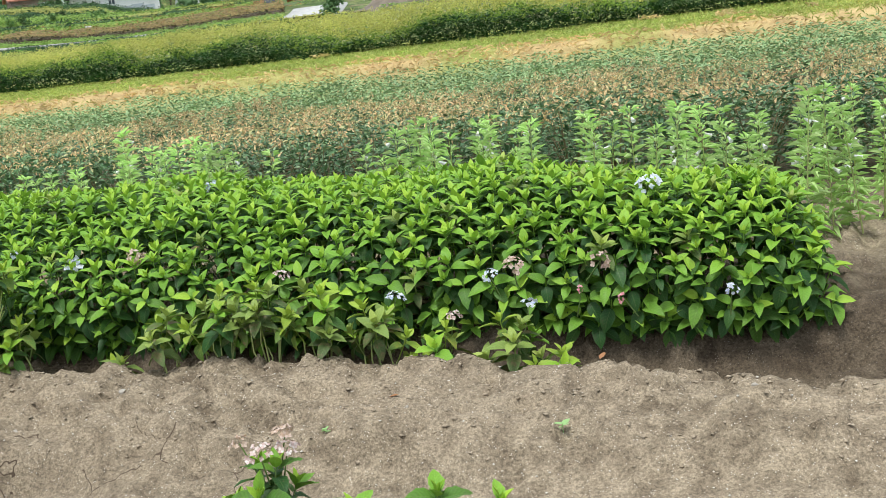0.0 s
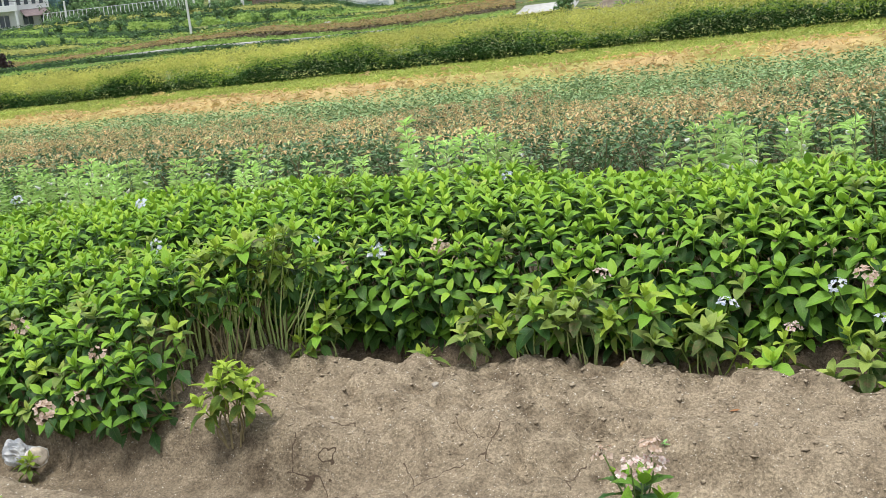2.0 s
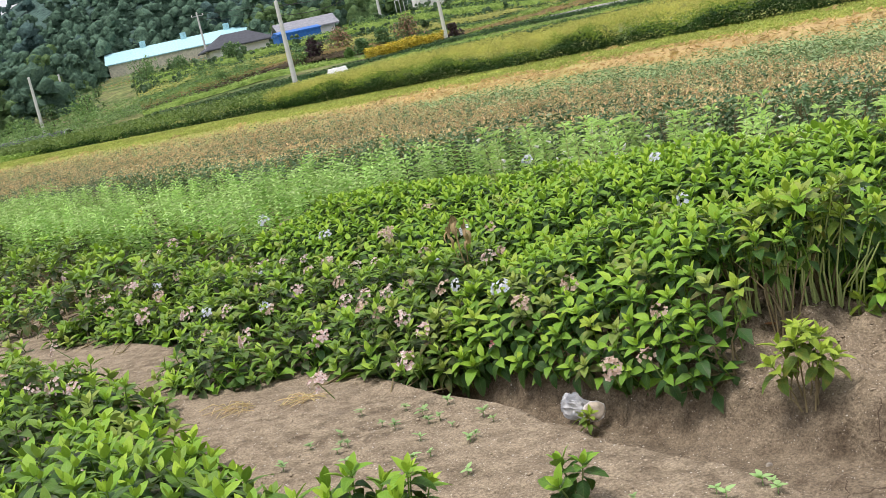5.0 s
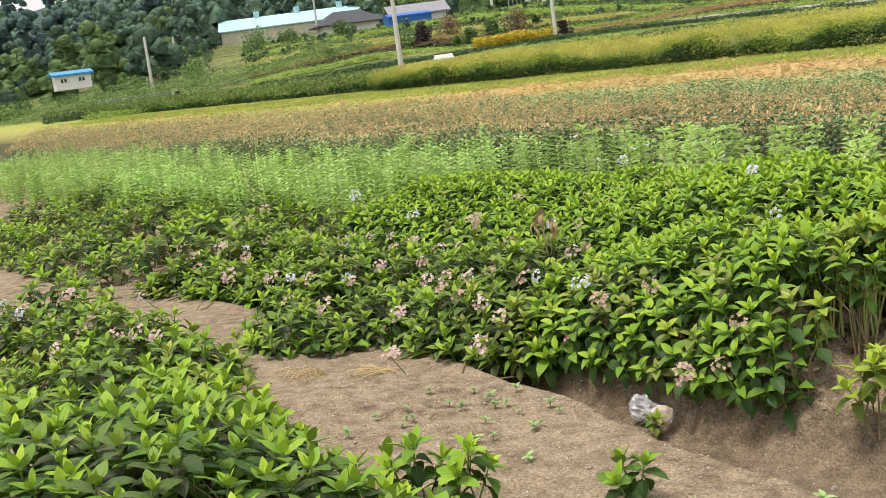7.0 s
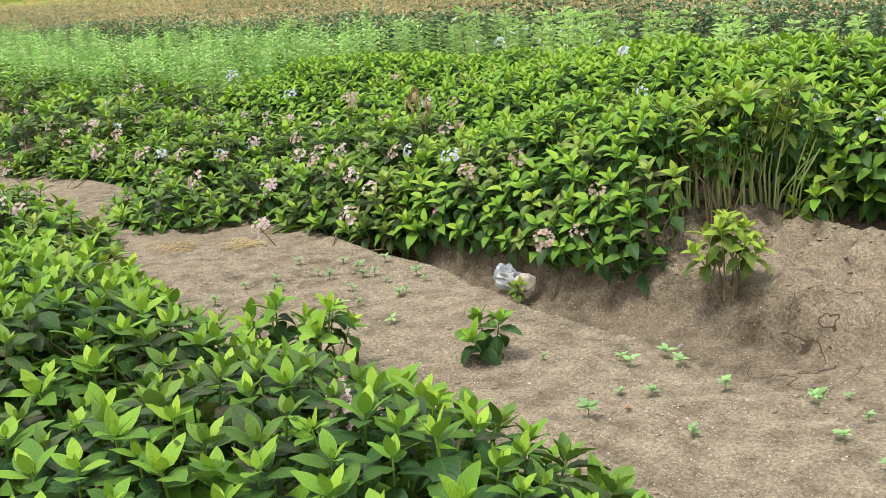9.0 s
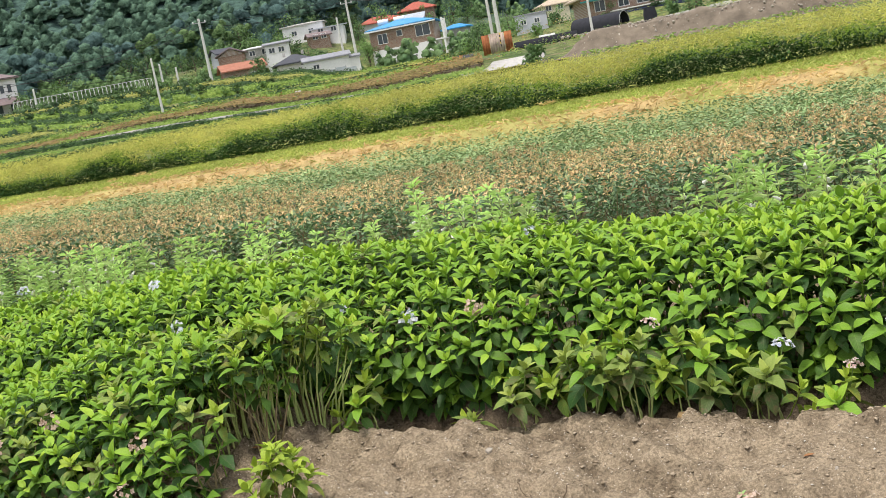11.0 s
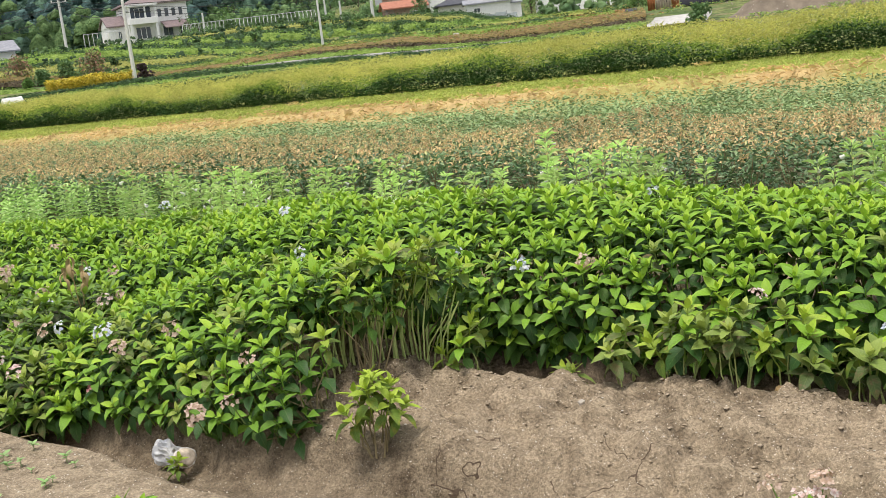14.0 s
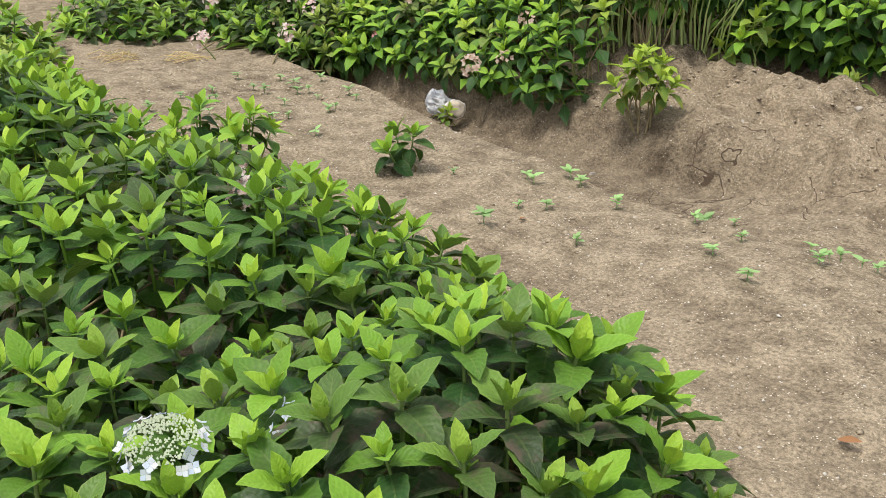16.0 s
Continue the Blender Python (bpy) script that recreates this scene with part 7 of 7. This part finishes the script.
rubble(2400, 99)
strip("weed_strip", (-10, 69.2), (24, 69.8), 1.0, 0.35, 1800, M_STRIP_GREEN, "green weeds along the foot of the earth bank", 0.2, 50)
tree("round_shrub", -11.1, 59.6, 1.35, 0.85, M_TREE, "dark green rounded shrub at the end of the hedge", 701, 900, 0.18, "shrub", 0.12)
GARDEN = [
        (-40.3, 96, 2.6, 2.7, M_ROSE_TREE, "crape_myrtle", "broad shrub tree with rose-red blossom"), (-43.6, 98, 2.2, 2.0, M_ROSE_TREE, "crape_myrtle", "broad shrub tree with rose-red blossom"),
        (-45.2, 94, 1.7, 1.5, M_PURPLE, "purple_shrub", "dark purple-leaved garden shrub by the farm"), (-38.0, 90, 1.6, 1.0, M_PURPLE, "purple_shrub", "dark purple-leaved garden shrub by the farm"),
        (-41.6, 95, 1.8, 1.5, M_TREE, "garden_shrub", "dark green garden shrub below the houses"), (-42.8, 92, 1.4, 1.2, M_TREE, "garden_shrub", "dark green garden shrub below the houses"),
        (-43.4, 90, 1.1, 0.6, M_TREE_LIGHT, "garden_shrub", "light green clipped garden shrub"), (-42.3, 89, 1.0, 0.6, M_TREE_LIGHT, "garden_shrub", "light green clipped garden shrub"),
        (-38.9, 90, 1.2, 0.9, M_STRIP_YELLOW, "garden_shrub", "yellow-green clipped garden shrub"), (-49.0, 118, 2.5, 2.2, M_TREE, "garden_tree", "dark green tree by the farm"),
        (-51.5, 125, 1.9, 2.4, M_TREE, "garden_tree", "dark green tree by the farm"), (-53.4, 128, 1.7, 2.2, M_TREE, "garden_tree", "dark green tree by the farm")]
VILLAGE = [(-24.0, 136, 2.8, 1.8, M_TREE, "garden_tree", "dark green tree beside the cottage"), (-20.8, 165, 3.2, 2.4, M_TREE, "village_tree", "green village tree among the houses"),
        (-18.6, 168, 4.2, 2.2, M_TREE_LIGHT, "village_tree", "light green village tree among the houses"), (-12.8, 150, 3.6, 2.6, M_TREE, "village_tree", "green village tree among the houses"),
        (-11.4, 160, 5.2, 3.2, M_TREE_LIGHT, "village_tree", "light green village tree among the houses"), (-9.4, 155, 4.6, 3.0, M_TREE_LIGHT, "village_tree", "light green village tree among the houses"),
        (-2.2, 112, 5.0, 2.4, M_TREE, "garden_pine", "dark pine tree by the large house"), (-0.6, 110, 4.6, 2.2, M_TREE, "garden_pine", "dark pine tree by the large house"),
        (0.2, 104, 2.2, 1.3, M_TREE_LIGHT, "garden_shrub", "light green shrub by the grey hut"), (-3.2, 103, 1.2, 1.2, M_TREE, "garden_shrub", "dark green garden shrub below the houses"),
        (-26.6, 150, 3.0, 2.4, M_TREE, "village_tree", "green village tree among the houses"), (-29.6, 142, 3.2, 2.6, M_TREE, "village_tree", "green village tree among the houses"),
        (-31.5, 140, 3.0, 2.6, M_TREE, "village_tree", "green village tree among the houses"), (-17.0, 158, 2.4, 1.8, M_TREE, "village_tree", "green village tree among the houses"),
        (-56.5, 108, 2.4, 2.4, M_TREE_LIGHT, "garden_tree", "light green tree before the woods"), (-59.5, 110, 2.6, 2.6, M_TREE_LIGHT, "garden_tree", "light green tree before the woods")]
for k, (az, d, h, r, mat, name, label) in enumerate(GARDEN + VILLAGE):
    x, y = polar(az, d)
    tree(name, x, y, h, r, mat, label, 710 + k, 900, 0.22, "tree" if "tree" in name or "pine" in name or "myrtle" in name else "shrub", 0.15)
strip("golden_hedge", polar(-42.6, 86), polar(-38.7, 87), 2.6, 1.0, 4500, M_GOLD, "low spreading mound of golden-yellow shrubs", 0.22, 40)

# thickets between the houses and the foot of the hill
forest("garden_thicket", -37, -9, 136, 200, 330, 9, "dense green shrubs and small trees between the village houses", (M_TREE, M_WOOD_LIGHT), 150, 0.5, 0.30, 10.0)
forest("garden_thicket", -54, -26, 106, 134, 230, 11, "low dark shrubs on the upper terraces", (M_TREE, M_STRIP_DARK), 72, 0.6, 0.15, 5.0)
forest("wood_edge", -38, -8, 196, 226, 130, 10, "green broadleaf trees at the foot of the wooded hill", (M_WOOD, M_WOOD_LIGHT), 160, 0.5, 0.75, 7.0)

# shrubs and small trees scattered through the village and its gardens
rng = np.random.default_rng(88)
for az0, az1, d0, d1, n, h0, h1 in ((-26.8, -19, 158, 166, 24, 1.8, 3.0), (-19.5, -12.5, 178, 188, 14, 2.5, 4.0), (-14, -9.5, 118, 138, 16, 1.2, 2.4), (-36, -27, 122, 140, 28, 1.0, 2.0),
                                    (-37, -29.5, 142, 158, 18, 1.8, 3.4), (-29.5, -25.5, 126, 150, 18, 1.4, 2.6), (-26, -20, 146, 158, 12, 1.4, 2.4), (-37, -20, 112, 122, 24, 0.9, 1.5), (-25, -19.5, 150, 185, 18, 1.6, 4.0), (-19.5, -13, 146, 158, 8, 0.5, 1.0), (-29, -14, 172, 182, 26, 2.0, 3.6),
                                    (-14, -8.5, 140, 180, 24, 1.6, 4.0), (-38, -13, 184, 206, 34, 3.0, 6.0), (-50, -37, 92, 130, 26, 0.7, 1.6), (-7, 6, 106, 124, 14, 0.8, 2.0), (-64, -50, 104, 140, 20, 1.2, 3.0), (-8, 14, 130, 170, 24, 2.5, 6.0)):
    for k in range(n):
        x, y = polar(rng.uniform(az0, az1), rng.uniform(d0, d1))
        if min(math.hypot(x - a, y - b) for a, b in HOMES) < 4.2:
            continue
        h = rng.uniform(h0, h1) * 0.9
        tree("village_shrub", x, y, h, h * rng.uniform(0.6, 0.95), (M_TREE, M_TREE, M_TREE_LIGHT, M_STRIP_DARK)[int(rng.integers(4))], "leafy green shrub among the houses", 2000 + k + int(d0) * 7, 306, 0.12 + 0.055 * h, "shrub", 0.12)


def weeds(n, seed):
    """Rough weeds in clumps over the waste ground of the village."""
    rng = np.random.default_rng(seed)
    az, d = rng.uniform(-56, 12, n), 92 + 105 * rng.uniform(0, 1, n) ** 1.3
    x, y = d * np.sin(np.radians(az)), d * np.cos(np.radians(az))
    q = vnoise(x, y, 3.5, 181) + 0.6 * vnoise(x, y, 1.2, 182)
    keep = (q > -0.35) & ((d > 128) | (az > -13))
    x, y, q = x[keep], y[keep], q[keep]
    n = len(x)
    z = land(x, y) + np.clip(0.15 + 0.5 * q, 0.05, 0.9) * rng.uniform(0, 1, n)
    D = np.stack([rng.normal(0, 1, n), rng.normal(0, 1, n), rng.uniform(-0.1, 1.0, n)], 1)
    kind = np.digitize(vnoise(x, y, 6.0, 183) + rng.normal(0, 0.2, n), (-0.3, 0.05, 0.4))
    V, F = leaf_cloud(np.stack([x, y, z], 1), D, rng.uniform(0.12, 0.30, n), 0.5, rng)
    ob = part("weed_patch", raw_mesh("weed_patch", V, F, [M_STRIP_ORANGE, M_STRIP_GREEN, M_TREE, M_STRIP_YELLOW], index=np.repeat(kind, 2)))
    return tagged(ob, "rough weeds over the waste ground between the houses", "weeds", kind="stuff")


weeds(56000, 180)

# ---- small things on the soil ----
def lumps(name, n, seed, where, sizes, mat, label, flat=0.6):
    """Many clods or bits of grit half sunk in the soil, joined."""
    rng = np.random.default_rng(seed)
    base = np.array([(1, 0, 0), (-1, 0, 0), (0, 1, 0), (0, -1, 0), (0, 0, 1), (0, 0, -1)], float)
    tri = np.array([(0, 2, 4), (2, 1, 4), (1, 3, 4), (3, 0, 4), (2, 0, 5), (1, 2, 5), (3, 1, 5), (0, 3, 5)])
    u, v = where(rng, n)
    x, y = to_xy(u, v)
    z = ground_z(x, y)
    r = sizes[0] + (sizes[1] - sizes[0]) * rng.uniform(0, 1, len(x)) ** 3.2
    V = base[None] * r[:, None, None] * (1 + rng.normal(0, 0.25, (len(x), 6, 1))) + rng.normal(0, 0.2, (len(x), 6, 3)) * r[:, None, None]
    V[:, :, 2] *= flat
    V += np.stack([x, y, z + r * 0.02], 1)[:, None]
    F = (np.arange(len(x))[:, None, None] * 6 + tri[None]).reshape(-1, 3)
    return tagged(part(name, raw_mesh(name, V.reshape(-1, 3), F, mat)), label, "soil", kind="stuff")


def crumb_material(name, a, b):
    m = Mat(name, 0.95, 0.1)
    c = m.mix(m.island(), a, b)
    m.colour(m.mix(0.6, c, m.ramp(m.noise(m.world_pos(), 120.0, 4.0), (0.3, 0.6), (0.7, 1.3)), "MULTIPLY"))
    m.bump(m.noise(m.world_pos(), 150.0, 4.0), 0.6, 0.004)
    return m.m


M_CRUMB = crumb_material("soil_crumbs", (0.28, 0.225, 0.155), (0.44, 0.36, 0.26))
M_GRIT = crumb_material("pale_grit", (0.55, 0.50, 0.42), (0.74, 0.70, 0.62))


def bed_b(rng, n):
    u, v = rng.uniform(-3.2, 2.0, n), 3.75 + 1.0 * rng.uniform(0, 1, n) ** 0.7
    return u, v


def bed_a(rng, n):
    return rng.uniform(-5.6, 1.6, n), rng.uniform(1.6, 3.4, n)


lumps("soil_clods", 5600, 1001, bed_b, (0.003, 0.013), M_CRUMB, "crumbling clods of dry soil on the bare bed", 0.36)
lumps("soil_crumbs", 7000, 1002, bed_a, (0.0022, 0.011), M_CRUMB, "fine crumbs of sandy soil")
lumps("pale_grit", 6500, 1003, lambda r, n: (r.uniform(-5.6, 1.8, n), r.uniform(1.6, 4.7, n)), (0.0015, 0.006), M_GRIT, "pale grit and shell bits on the soil")


def stone(x, y, r, seed, label, mat):
    rng = np.random.default_rng(seed)
    bm = bmesh.new()
    for k in range(14):
        d = Vector(rng.normal(0, 1, 3)).normalized()
        bm.verts.new((d.x * r * rng.uniform(0.8, 1.25), d.y * r * rng.uniform(0.7, 1.1), d.z * r * 0.75))
    g = bmesh.ops.convex_hull(bm, input=bm.verts[:])
    bmesh.ops.bevel(bm, geom=bm.edges[:], offset=r * 0.1, segments=1, affect="EDGES")
    ob = part("stone", solid(bm, mat), None, pose(x, y, gz(x, y) + r * 0.25, 0, 0, rng.uniform(0, 360)))
    return tagged(ob, label, "stone", "stones on the bare bed")


M_OCHRE = plain_material("ochre_stone", (0.42, 0.29, 0.14), 0.85)
stone(-0.711, 4.74, 0.036, 3, "ochre field stone on the edge of the bed", M_OCHRE)
stone(-0.914, 4.60, 0.03, 5, "pale squarish field stone on dry soil", M_STONE)
for k, (x, y, r) in enumerate([(-2.27, 3.98, 0.014), (-1.8, 4.3, 0.012), (-1.45, 4.55, 0.02), (0.4, 4.2, 0.012), (1.0, 4.0, 0.015), (-0.2, 4.1, 0.01)]):
    stone(x, y, r, 20 + k, "small pale field stone half sunk in soil", M_STONE)

M_SPROUT = leaf_material("sprout_leaf", (0.26, 0.46, 0.14), (0.34, 0.54, 0.20), (0.24, 0.42, 0.18), 0.55, 0.3)


def sprout(x, y, s, seed):
    rng = np.random.default_rng(seed)
    e = thing("seedling", x, y, gz(x, y), rng.uniform(0, 360), "tiny pale green seedling in sandy soil", "seedling", "seedlings on the sandy bed")
    part("stem", raw_mesh("stem", *tube_arrays([(0, 0, -0.01), (0.002, 0, 0.02 * s), (0, 0, 0.035 * s)], [0.002, 0.0015, 0.001], 4), M_SPROUT), e)
    for k in range(int(rng.integers(4, 8))):
        a = 1.6 * k + rng.normal(0, 0.3)
        L = 0.034 * s * rng.uniform(0.7, 1.25)
        V, F, _ = leaf_arrays(L, L * 0.6, 0.3, 0.15, 5)
        part("leaf", raw_mesh("leaf", place_leaf(V, math.degrees(a), rng.uniform(5, 40), (0, 0, (0.02 + 0.003 * k) * s)), F, M_SPROUT, smooth=True), e)


SEEDLINGS = [(-3.92, 3.89), (-3.93, 3.47), (-3.34, 3.62), (-3.37, 3.82), (-3.58, 3.59), (-2.4, 3.27), (-2.04, 3.15), (-2.07, 3.58), (-2.11, 3.34), (-3.96, 3.17), (-3.76, 4.0), (-3.79, 3.67), (-4.11, 3.8),
             (-1.94, 3.16), (-2.01, 2.92), (-2.05, 3.47), (-2.16, 3.37), (-1.77, 3.31), (-1.18, 2.98), (-1.01, 3.38), (-1.08, 3.4), (-1.51, 3.33), (-1.51, 3.62), (-2.6, 3.19), (-1.19, 3.46), (-1.71, 2.97),
             (-2.82, 3.91), (-4.0, 3.55), (-3.88, 3.4), (-0.95, 3.33), (-1.34, 3.1), (0.35, 3.9), (-0.5, 4.05), (-3.1, 3.3), (-3.45, 3.4)]
rng = np.random.default_rng(1150)
SCATTERED = [(rng.uniform(-4.4, -3.3), rng.uniform(3.3, 3.95)) for k in range(12)] + [(rng.uniform(-2.3, -0.9), rng.uniform(2.75, 3.6)) for k in range(6)]
for k, (x, y) in enumerate(SEEDLINGS + SCATTERED):
    sprout(x, y, 0.5 + 0.6 * float(_hash(np.array([k]), np.array([3]), 9)[0]), 1100 + k)


def crumpled_bag(x, y):
    """A crumpled clear plastic bag, its round end packed with pale soil, lying against the furrow's lip."""
    m = Mat("clear_plastic", 0.22, 0.6)
    m.colour(m.mix(m.ramp(m.noise(m.coords(1.0), 22.0, 5.0), (0.42, 0.0), (0.58, 1.0)), (0.66, 0.69, 0.73), (0.93, 0.94, 0.95)))
    m.b.inputs["Transmission Weight"].default_value = 0.5
    m.b.inputs["IOR"].default_value = 1.12
    bm = bmesh.new()
    bmesh.ops.create_icosphere(bm, subdivisions=5, radius=1)
    for p in bm.verts:
        c = p.co.copy()
        fold = abs(noise.noise(Vector((c.x * 1.3, c.y * 3.2, c.z * 2.0)) + Vector((7, 2, 1))))
        k = 1 + 0.34 * noise.noise(c * 1.5 + Vector((1, 5, 2))) - 0.50 * fold + 0.03 * abs(noise.noise(c * 7.0 + Vector((3, 1, 4))))
        p.co = Vector((c.x * 0.064 * (1 - 0.25 * max(c.z, 0)), c.y * 0.05, max(c.z, -1.0) * 0.074)) * k + Vector((-0.015 * c.z, 0, 0))
    e = thing("plastic_bag", x, y, gz(x, y) + 0.07, 24, "crumpled clear plastic bag lying in the furrow", "plastic bag")
    part("film", solid(bm, m.m), e)
    soil = plain_material("pale_fill", (0.50, 0.43, 0.34), 0.85, vary=0.5, scale=30.0)
    rim = plain_material("film_rim", (0.74, 0.72, 0.68), 0.4)
    bm = bmesh.new()
    bmesh.ops.create_icosphere(bm, subdivisions=3, radius=1)
    for p in bm.verts:
        k = 1 + 0.12 * noise.noise(p.co * 2.5) + 0.05 * noise.noise(p.co * 7.0)
        p.co = Vector((p.co.x * 0.046, p.co.y * 0.040, (abs(p.co.z) ** 0.5) * math.copysign(0.018, p.co.z))) * k
    end = pose(0.090, -0.055, -0.010, 66, 0, 26)
    part("fill", solid(bm, soil, smooth=True), e, end, "pale soil packed in the bag's round end")
    ring = [(0.047 * math.cos(a) * (1 + 0.05 * math.sin(3 * a)), 0.041 * math.sin(a), 0.004 * math.sin(5 * a)) for a in np.linspace(0, 2 * math.pi, 29)]
    part("rim", raw_mesh("rim", *tube_arrays(ring, [0.0045 + 0.002 * math.sin(4.0 * k) for k in range(29)], 5), rim, smooth=True), e, end, "gathered pale film round the end")
    return e


crumpled_bag(-3.26, 4.25)
small_plant(-3.15, 4.165, 0.15, 2, "yellow", "yellow-green hydrangea shoot growing past the bag", 560, 0.04, big=0.62)


def straw(x, y, n, spread, seed, label):
    rng = np.random.default_rng(seed)
    T = []
    for k in range(n):
        a, r = rng.uniform(0, 6.28), spread * rng.uniform(0, 1)
        c = np.array([x + r * math.cos(a), y + r * math.sin(a) * 0.6])
        d = rng.normal(0, 1, 2)
        d = d / np.hypot(*d) * rng.uniform(0.04, 0.12)
        z = gz(*c)
        T.append(tube_arrays([(*(c - d), z + 0.006), (*c, z + rng.uniform(0.01, 0.05)), (*(c + d), z + 0.006)], [0.0016, 0.002, 0.001], 4))
    return tagged(part("dry_straw", raw_mesh("dry_straw", *merge(T), M_STRAW)), label, "straw", kind="stuff")


straw(-4.97, 3.77, 22, 0.14, 1201, "wisp of dry yellow straw on the soil")
straw(-4.62, 3.92, 16, 0.12, 1202, "wisp of dry yellow straw on the soil")
straw(-1.71, 3.57, 7, 0.07, 1203, "dry yellow twig lying on the soil")
M_DRY = plain_material("dry_brown_leaf", (0.33, 0.16, 0.07), 0.8)
for k, (x, y, s) in enumerate([(-0.71, 2.37, 0.05), (-2.62, 4.95, 0.07), (-2.5, 5.0, 0.06), (-2.55, 4.86, 0.06), (-1.95, 3.05, 0.03), (-0.3, 4.3, 0.04), (0.5, 4.35, 0.045)]):
    V, F, _ = leaf_arrays(s, s * 0.55, -0.4, 0.5, 6, 0, np.random.default_rng(k))
    tagged(part("dry_leaf", raw_mesh("dry_leaf", V, F, M_DRY, smooth=True), None, pose(x, y, gz(x, y) + 0.006, 0, 8, 70 * k)), "curled dry brown leaf lying on soil", "leaf", "fallen leaves")
